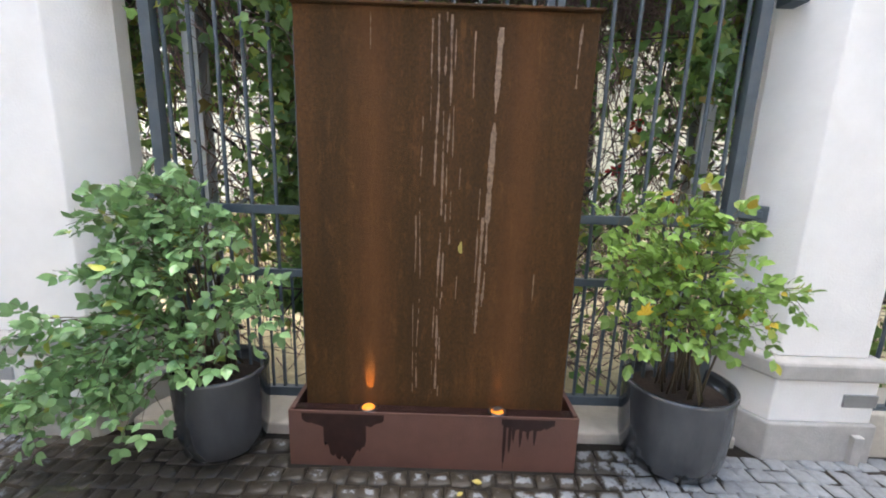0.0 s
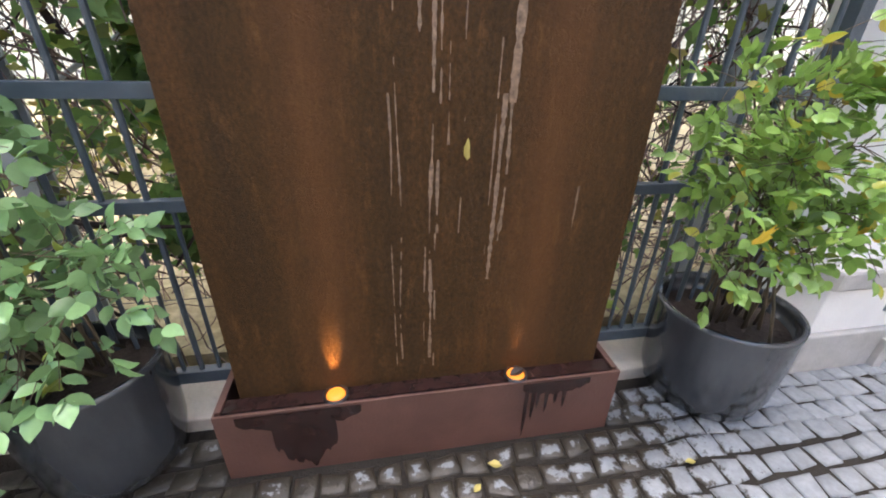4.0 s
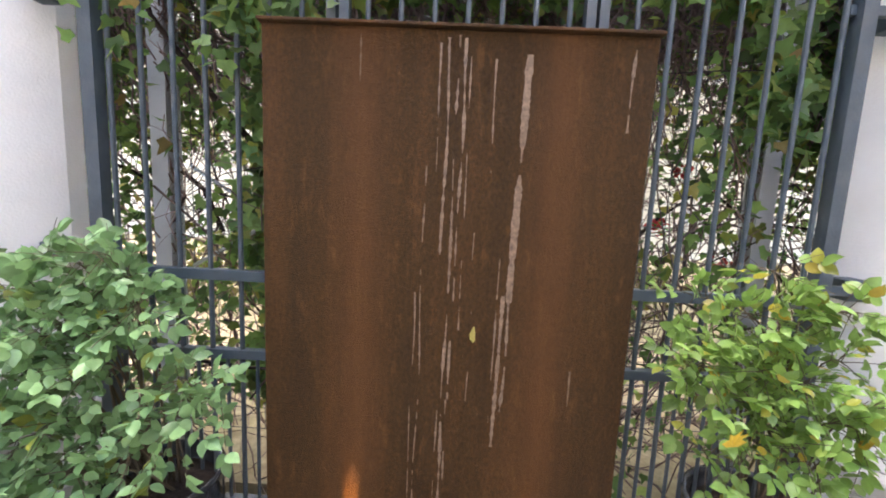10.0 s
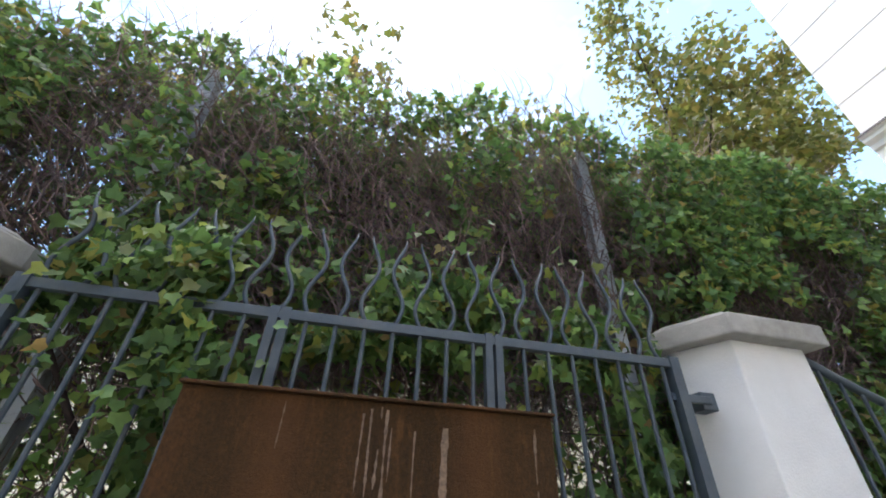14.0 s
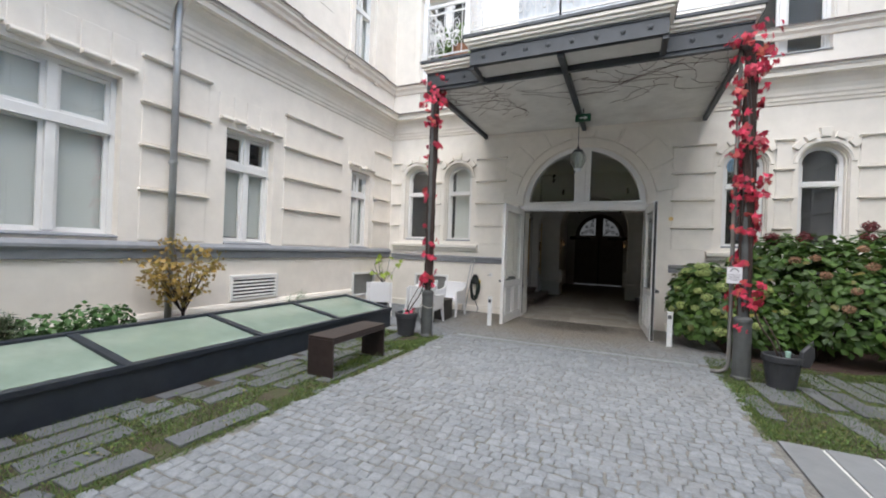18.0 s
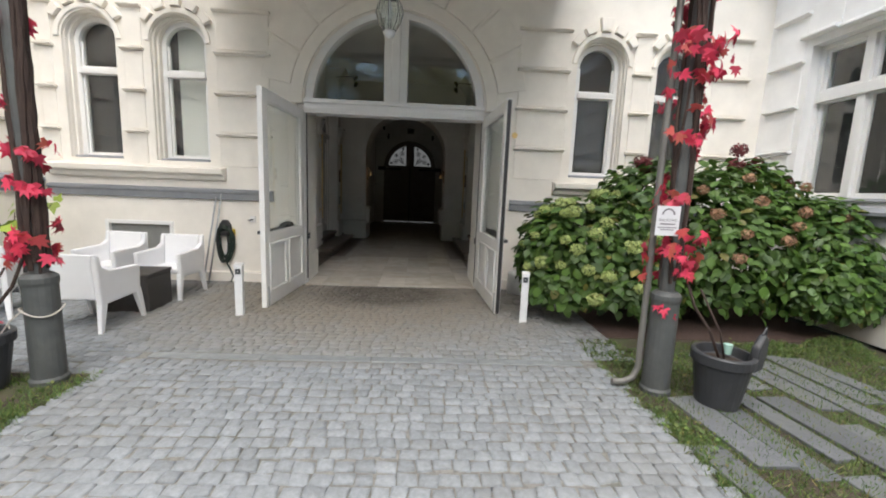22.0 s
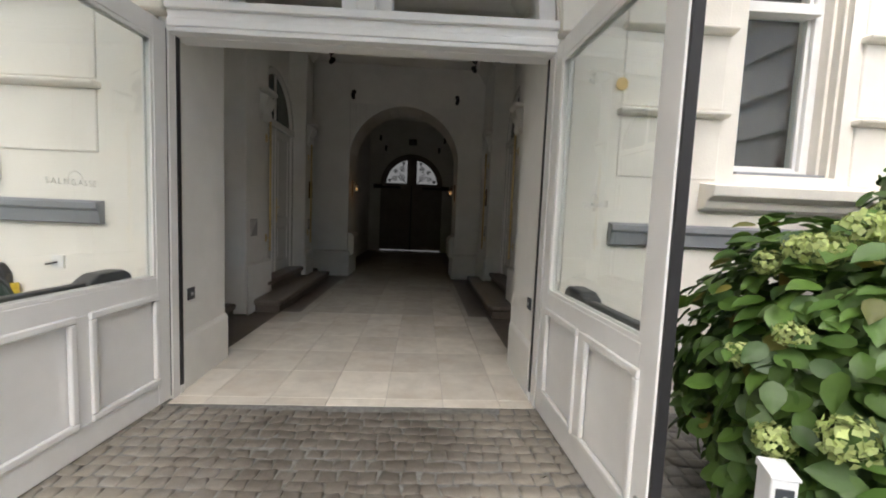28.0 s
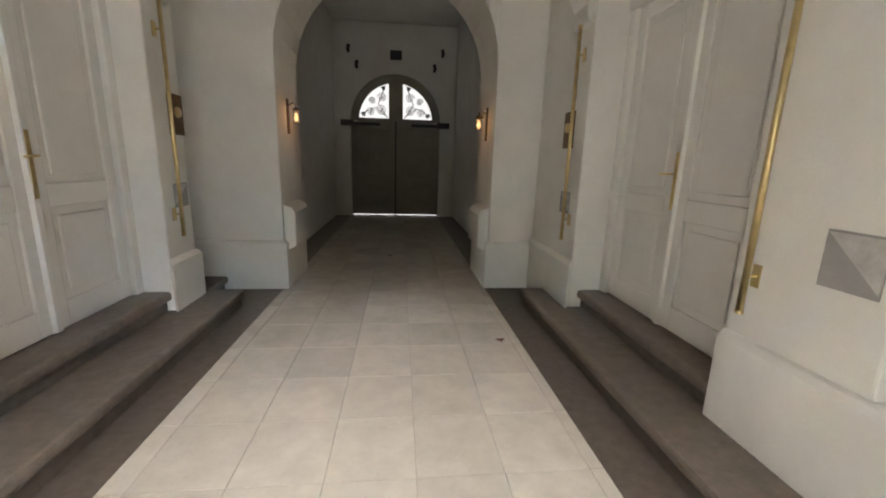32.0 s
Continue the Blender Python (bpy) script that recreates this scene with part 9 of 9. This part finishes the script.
moss = patchy(nt, grown, 34.0, 0.90, 0.98)
dirt = patchy(nt, falloff(nt, (0.3, 0.6, 0), (4.6, 3.4)), 3.5, 0.72, 1.5)
oily = patchy(nt, falloff(nt, (0.0, 0.6, 0), (1.9, 1.3)), 4.0, 1.0, 1.65)
col = mix_node(nt, dirt, old, (0.215, 0.192, 0.160, 1))
col = mix_node(nt, oily, col, (0.075, 0.064, 0.052, 1))
col = mix_node(nt, moss, col, (0.034, 0.028, 0.020, 1))
nt.links.new(col, bs.inputs["Base Color"])
jt = JOINT.node_tree
jb = jt.nodes["Principled BSDF"]
jt.links.new(mix_node(jt, patchy(jt, falloff(jt, (-1.0, 13.2, 0), (4.6, 2.6)), 15.0, 0.6, 0.95), jb.inputs["Base Color"].links[0].from_socket, (0.018, 0.014, 0.010, 1)), jb.inputs["Base Color"])
rough = nt.nodes.new("ShaderNodeMapRange")
rough.inputs["To Min"].default_value, rough.inputs["To Max"].default_value = 0.7, 0.42
nt.links.new(moss, rough.inputs["Value"])
nt.links.new(rough.outputs["Result"], bs.inputs["Roughness"])

rng = np.random.default_rng(1001)


def sett_shapes(p):
    """Corner rings of uneven pillow-topped stones at places p (x, y, half length, half width, turn)."""
    n = len(p)
    c = np.array([(-1, -1), (1, -1), (1, 1), (-1, 1)], float)
    rings = []
    jig = rng.normal(0, 0.007, (n, 4, 2))
    high = rng.normal(0, 0.003, (n, 1)) + rng.normal(0, 0.002, (n, 4))
    for inset, z in ((0.0, -0.05), (0.0, 0.006), (0.010, 0.014), (0.036, 0.016)):
        xy = c[None] * (p[:, None, 2:4] - inset) + jig
        rot = p[:, 4]
        x = xy[..., 0] * np.cos(rot)[:, None] - xy[..., 1] * np.sin(rot)[:, None] + p[:, None, 0]
        y = xy[..., 0] * np.sin(rot)[:, None] + xy[..., 1] * np.cos(rot)[:, None] + p[:, None, 1]
        rings.append(np.stack([x, y, np.full_like(x, z) + (high if z > 0 else 0)], -1))
    v = np.concatenate(rings, 1)
    f = [(i, (i + 1) % 4, 4 + (i + 1) % 4, 4 + i) for i in range(4)] + [(4 + i, 4 + (i + 1) % 4, 8 + (i + 1) % 4, 8 + i) for i in range(4)]
    f += [(8 + i, 8 + (i + 1) % 4, 12 + (i + 1) % 4, 12 + i) for i in range(4)] + [(12, 13, 14, 15)]
    return v, np.array(f)


def lay(x0, x1, y0, y1, pitch, size, skip=None, along="x"):
    """Rows of setts in broken bond over a rectangle."""
    out = []
    a0, a1, b0, b1 = (x0, x1, y0, y1) if along == "x" else (y0, y1, x0, x1)
    b = b0 + pitch[1] / 2
    row = 0
    while b < b1 - pitch[1] * 0.3:
        a = a0 + (pitch[0] / 2 if row % 2 else 0) + rng.uniform(-0.015, 0.015)
        while a < a1 - 0.02:
            w = pitch[0] * rng.uniform(0.84, 1.16)
            ca, cb = a + w / 2, b + rng.normal(0, 0.004) + 0.012 * math.sin(a * 1.7 + row)
            x, y = (ca, cb) if along == "x" else (cb, ca)
            if ca + w * 0.4 < a1 + 0.04 and not (skip and skip(x, y)):
                out.append((x, y, w / 2 - size, pitch[1] / 2 - size, rng.normal(0, 0.03) + (0 if along == "x" else math.pi / 2)))
            a += w
        b += pitch[1] * rng.uniform(0.96, 1.04)
        row += 1
    return np.array(out)


def edge_l(y):
    return 2.12 + 0.06 * math.sin(y * 2.1)


def edge_r(y):
    return -2.34 - 0.06 * math.sin(y * 1.7 + 1)
near = lambda x, y: -0.85 < x < 0.95 and 3.2 < y < 5.35
in_pots = lambda x, y: (-1.46 < x < 0.16 and 13.34 < y < 13.7)
court = lay(-2.7, 2.45, 3.125, 10.4, (0.118, 0.106), 0.0045, lambda x, y: x > edge_l(y) or x < edge_r(y) or (y < 3.75 and (math.hypot(x - 2.44, y - 3.57) < 0.14 or math.hypot(x + 2.6, y - 3.55) < 0.14)))
apron = lay(-2.75, 5.5, 0.06, 2.98, (0.112, 0.10), 0.0045, lambda x, y: x < -2.62 + 0.25 * max(0, 1.2 - y) - 0.1 * y or (abs(x) < 1.48 and y < 0.130 + 0.0244 * x))
apron2 = lay(2.12, 5.4, 3.0, 3.45, (0.115, 0.104), 0.0045, lambda x, y: math.hypot(x - 2.44, y - 3.57) < 0.14 or x > 3.5)
north = lay(-4.6, 2.9, 10.4, 13.6, (0.118, 0.108), 0.0055, lambda x, y: in_pots(x, y) or (x > 2.05 + 0.5 * (y - 10.4) / 3.2) or (y > 13.5 and (x > 1.1 or x < -2.4)))
pick = np.array([near(x, y) for x, y in court[:, :2]])
pick &= np.cumsum(pick) <= 300
close, court = court[pick], court[~pick]
allsetts = np.concatenate([court, apron, apron2, north])
pavement = structure("pavement", G().box(-4.6, 2.6, 3.0, 13.62, -0.045, 0.001).box(-2.9, 5.55, 0.0, 3.0, -0.045, 0.001).box(2.6, 3.55, 3.0, 3.5, -0.045, 0.001), JOINT, "grey granite sett paving of the courtyard", "pavement")
v, f = sett_shapes(allsetts)
faces = (f[None] + (np.arange(len(allsetts)) * 16)[:, None, None]).reshape(-1, 4)
setts = np_mesh("setts", v.reshape(-1, 3), faces)
# how far a spot lies inside its stone, for the moss that creeps in from the joints
setts.attributes.new("inside", "FLOAT", "POINT").data.foreach_set("value", np.tile(np.repeat((0.0, 0.0, 0.25, 1.0), 4), len(allsetts)).astype(np.float32))
part("setts", setts, SETT, pavement, "worn grey granite setts")["kind"] = "stuff"
# those the walker passes closest are separate stones
shapes = []
for k in range(10):
    vv, ff = sett_shapes(np.array([(0, 0, 0.062, 0.0505, 0)]))
    shapes.append(np_mesh("sett", vv[0], ff))
for x, y, hl, hw, a in close:
    s = part("sett", shapes[rng.integers(0, 10)], SETT_ONE, pavement, m=Matrix.Translation((x, y, 0)) @ pose(0, 0, 0, 0, 0, math.degrees(a) + 180 * rng.integers(0, 2)) @ Matrix.Diagonal((hl / 0.062, hw / 0.0505, 1, 1)))

# drain channel
drain = thing("drain_channel", "grey metal slot drain across the paving", "drain", m=Matrix.Translation((0, 3.04, 0)))
DRAIN = material("dull_drain_metal", (0.28, 0.30, 0.31), 0.5, metal=0.4, vary=0.15, scale=12, bump=0.08)
for k in range(4):
    part("cover", G().box(-2.15 + 1.04 * k, -2.15 + 1.04 * (k + 1) - 0.012, -0.055, 0.055, -0.03, 0.015), DRAIN, drain, bev=0.004)

valve = thing("valve_cover", "small round metal valve cover set in the paving", "cover", m=Matrix.Translation((1.86, 4.30, 0.0)))
part("ring", G().lathe([(0.075, 0.0), (0.075, 0.020), (0.062, 0.022), (0.060, 0.012)], 20), DRAIN, valve)
part("lid", G().lathe([(0.059, 0.0), (0.059, 0.016), (0.001, 0.018)], 20), DRAIN, valve)

# stone planks and moss on either side
PLANK = material("slate_grey_plank_stone", (0.115, 0.122, 0.132), 0.65, vary=0.15, scale=12, bump=0.25, bump_scale=50, random_tint=0.18, stain=(0.12, 0.13, 0.085), stain_scale=2.5, stain_amount=0.5)
strip_l = structure("floor_strip_east", G().box(2.16, 3.58, 3.45, 10.6, -0.044, 0.005), EARTH, "mossy strip with stone planks beside the skylight", "ground")
strip_r = structure("floor_strip_west", G().box(-5.85, -2.36, 2.3, 5.74, -0.044, 0.005), EARTH, "mossy strip with stone planks beside the hydrangea", "ground")


def plank(parent, x, y, w, l, a):
    r = random.Random(int(x * 1000) + int(y * 77))
    c = [(-w / 2, -l / 2), (w / 2, -l / 2), (w / 2, l / 2), (-w / 2, l / 2)]
    c = [(p + r.uniform(-0.02, 0.02), q + r.uniform(-0.03, 0.03)) for p, q in c]
    part("plank_stone", G().prism(c, -0.02, 0.022 + r.uniform(-0.006, 0.008)), PLANK, parent, m=pose(x, y, 0, r.uniform(-0.5, 0.5), r.uniform(-0.6, 0.6), a), bev=0.006)
rr = random.Random(17)
for col_x in (2.34, 2.63, 2.92, 3.2, 3.44):
    y = 3.6 + rr.uniform(0, 0.4)
    while y < 10.2:
        l = rr.uniform(0.45, 1.05)
        if rr.random() < 0.9 and not (2.28 < col_x < 2.8 and 3.3 < y < 4.2):
            plank(strip_l, col_x + rr.uniform(-0.03, 0.03), y + l / 2, rr.uniform(0.18, 0.25), l - 0.04, rr.uniform(-2.5, 2.5))
        y += l + rr.uniform(0.02, 0.14)
for k in range(13):
    x0 = -2.52 - 0.265 * k
    y = 2.55 + rr.uniform(0, 0.7) + (1.2 if k < 1 else 0.0)
    while y < 5.5:
        l = rr.uniform(0.7, 1.3)
        if rr.random() < 0.8 and y + l < 5.72:
            plank(strip_r, x0 + rr.uniform(-0.02, 0.02), y + l / 2, rr.uniform(0.19, 0.245), l - 0.03, 4 + rr.uniform(-1.5, 1.5))
        y += l + rr.uniform(0.02, 0.2)
SLAB = material("smooth_grey_slab", (0.20, 0.21, 0.22), 0.6, vary=0.08, scale=8, bump=0.1, random_tint=0.06, stain=(0.2, 0.2, 0.2), stain_scale=2, stain_amount=0.4)
terrace = structure("floor_slab_path", G().box(-5.85, -2.40, 5.78, 6.88, -0.044, 0.008), material("pale_gravel_joint", (0.62, 0.62, 0.60), 0.85, vary=0.15, scale=60, bump=0.4, bump_scale=90), "path of smooth grey slabs with pale joints", "pavement")
for k in range(10):
    a = -2.40 - 0.345 * k
    part("slab", G().box(a - 0.31, a, 5.79, 6.87, -0.03, 0.024), SLAB, terrace, bev=0.005)
GRASS = material("short_grass", (0.075, 0.135, 0.034), 0.6, vary=0.15, scale=10, island=0.45, sub=0.25, hue=[(0.6, (0.10, 0.17, 0.042)), (0.9, (0.16, 0.19, 0.05)), (1.0, (0.22, 0.18, 0.075))])
LAWN = material("bright_lawn_grass", (0.11, 0.20, 0.045), 0.6, vary=0.15, scale=10, island=0.45, sub=0.3)
lawn = structure("ground_lawn", G().box(-5.85, -2.42, 6.92, 13.5, -0.044, 0.004), EARTH, "small lawn beside the paving", "ground")
q = np.c_[rng.uniform(-5.7, -2.36, 34000), rng.uniform(6.88, 10.4, 34000), np.zeros(34000)]
part("grass", leaf_mesh("grass", rng, q, (0.035, 0.08), "blade", np.tile((0, 0.3, 0.2), (34000, 1)), -2.2, 0.4), LAWN, lawn, "short green grass")["kind"] = "stuff"


def moss_strip(parent, x0, x1, y0, y1, n, cut, seed):
    rng = np.random.default_rng(seed)
    q = np.c_[rng.uniform(x0, x1, n), rng.uniform(y0, y1, n), np.full(n, 0.0)]
    q = q[np.array([noise.noise(Vector((p[0] * 2.2, p[1] * 1.1, seed))) > cut for p in q])]
    part("moss", leaf_mesh("moss", rng, q, (0.025, 0.065), "blade", None, -1.6, 0.5), GRASS, parent, "tufts of moss and thyme between the stones")["kind"] = "stuff"
moss_strip(strip_l, 2.10, 3.56, 3.5, 10.4, 60000, -0.30, 7)
weedy = np.random.default_rng(57)
q = np.c_[weedy.uniform(2.12, 3.5, 5200), weedy.uniform(3.6, 10.4, 5200), np.abs(weedy.normal(0.01, 0.03, 5200))]
q = clumped(q, 2.1, 0.12)
part("weeds", leaf_mesh("weeds", weedy, q, (0.018, 0.042), "oval", np.tile((0, 0, 1.0), (len(q), 1)), -0.2, 0.5), GRASS, strip_l, "clumps of creeping weeds between the stones")["kind"] = "stuff"
moss_strip(strip_r, -5.6, -2.30, 2.4, 5.8, 64000, -0.45, 8)
q = np.c_[weedy.uniform(-5.5, -2.36, 9000), weedy.uniform(2.4, 5.75, 9000), np.abs(weedy.normal(0.01, 0.025, 9000))]
q = clumped(q, 1.5, 0.2)
part("weeds", leaf_mesh("weeds", weedy, q, (0.018, 0.042), "oval", np.tile((0, 0, 1.0), (len(q), 1)), -0.2, 0.5), GRASS, strip_r, "clumps of creeping weeds between the stones")["kind"] = "stuff"
q = np.c_[2.14 + np.abs(rng.normal(0, 0.09, 3500)), rng.uniform(3.4, 10.4, 3500), np.zeros(3500)]
part("edge_moss", leaf_mesh("edge_moss", rng, q, (0.03, 0.07), "blade", None, -1.6, 0.5), GRASS, strip_l)["kind"] = "stuff"
q = np.c_[-2.36 - np.abs(rng.normal(0, 0.10, 2600)), rng.uniform(3.9, 5.75, 2600), np.zeros(2600)]
part("edge_moss", leaf_mesh("edge_moss", rng, q, (0.03, 0.07), "blade", None, -1.6, 0.5), GRASS, strip_r)["kind"] = "stuff"
# thick moss cushions
for k, (x, y, a, b, h, n) in enumerate(((2.42, 5.85, 0.12, 0.42, 0.10, 1500), (2.25, 4.35, 0.16, 0.36, 0.07, 1200), (-5.35, 2.55, 0.35, 0.3, 0.16, 1500), (-4.6, 2.6, 0.4, 0.25, 0.10, 1200), (2.55, 4.75, 0.18, 0.2, 0.12, 700))):
    r_, t_ = np.sqrt(rng.random(n)), rng.uniform(0, 6.283, n)
    q = np.c_[a * r_ * np.cos(t_), b * r_ * np.sin(t_), h * (1 - r_ ** 2) * rng.uniform(0.3, 1, n)]
    mc = thing("moss_cushion", "soft green cushion of moss between the stones", "moss", "moss cushions", m=Matrix.Translation((x, y, 0.0)))
    part("tuft", leaf_mesh("tufts", rng, q, (0.03, 0.07), "blade", None, -1.6, 0.5), GRASS, mc)["kind"] = "stuff"
bed = structure("ground_bed", G().box(-5.85, -2.75, 0.06, 2.3, -0.044, 0.012), material("red_brown_mulch", (0.062, 0.036, 0.028), 0.95, vary=0.4, scale=30, bump=0.8, bump_scale=50), "mulched bed under the hydrangea", "ground")
bed_e = structure("ground_bed_east", G().box(4.84, 5.54, 3.3, 10.4, -0.044, 0.03).box(3.0, 5.54, 10.62, 13.5, -0.044, 0.01), EARTH, "planted bed along the side wing", "ground")

moss_strip(bed_e, 2.6, 5.4, 10.45, 11.9, 15000, -0.3, 9)

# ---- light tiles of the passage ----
# one limestone in two tones: door light and deeper shade put into the colour
TILE_LIT = material("limestone_tile_lit", (0.68, 0.63, 0.55), 0.18, vary=0.10, scale=5, bump=0.03, bump_scale=30, random_tint=0.13, stain=(0.52, 0.44, 0.35), stain_scale=1.9, stain_amount=0.75)
TILE_SHADED = material("limestone_tile_shaded", (0.57, 0.525, 0.455), 0.18, vary=0.10, scale=5, bump=0.03, bump_scale=30, random_tint=0.08, stain=(0.46, 0.42, 0.36), stain_scale=1.9, stain_amount=0.6)
GROUT = material("dark_grout", (0.36, 0.33, 0.285), 0.9, bump=0)
tiles = structure("floor_tiles", G().box(-1.44, 1.44, -0.09, 0.07, -0.011, -0.004).box(-1.53, 1.58, -2.87, -0.09, -0.011, -0.004).box(-1.25, 1.30, -13.6, -2.87, -0.011, -0.004), GROUT, "pale limestone tile runner through the passage", "floor", m=PM)
TL = 0.562
tile_meshes = {}


def tile(x0, x1, y0, y1, mat):
    w, l = round(x1 - x0, 3), round(y1 - y0, 3)
    if (w, l, mat.name) not in tile_meshes:
        a, b, c = w / 2 - 0.0016, l / 2 - 0.0016, 0.0015
        g = G().add([(-a, -b, -0.008), (a, -b, -0.008), (a, b, -0.008), (-a, b, -0.008), (-a, -b, 0.003), (a, -b, 0.003), (a, b, 0.003), (-a, b, 0.003), (-a + c, -b + c, 0.004), (a - c, -b + c, 0.004), (a - c, b - c, 0.004), (-a + c, b - c, 0.004)],
                    [(0, 1, 5, 4), (1, 2, 6, 5), (2, 3, 7, 6), (3, 0, 4, 7), (4, 5, 9, 8), (5, 6, 10, 9), (6, 7, 11, 10), (7, 4, 8, 11), (8, 9, 10, 11)])
        tile_meshes[(w, l, mat.name)] = g.mesh("tile")
    part("tile", tile_meshes[(w, l, mat.name)], mat, tiles, m=Matrix.Translation(((x0 + x1) / 2, (y0 + y1) / 2, 0)))
rows = [0.072] + [-0.06 - TL * k for k in range(6)] + [-3.27 - 0.51 * k for k in range(21)]
for y1, y0 in zip(rows, rows[1:]):
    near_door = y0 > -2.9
    lo, hi = (-1.44, 1.44) if y1 > 0 else (-1.53, 1.58) if near_door else (-1.25, 1.30)
    cuts = [lo] + [c for c in [-0.232 + 0.468 * k for k in range(-3, 5)] if lo + 0.04 < c < hi - 0.04] + [hi]
    for a, b in zip(cuts, cuts[1:]):
        tile(a, b, y0, y1, TILE_LIT if near_door else TILE_SHADED)
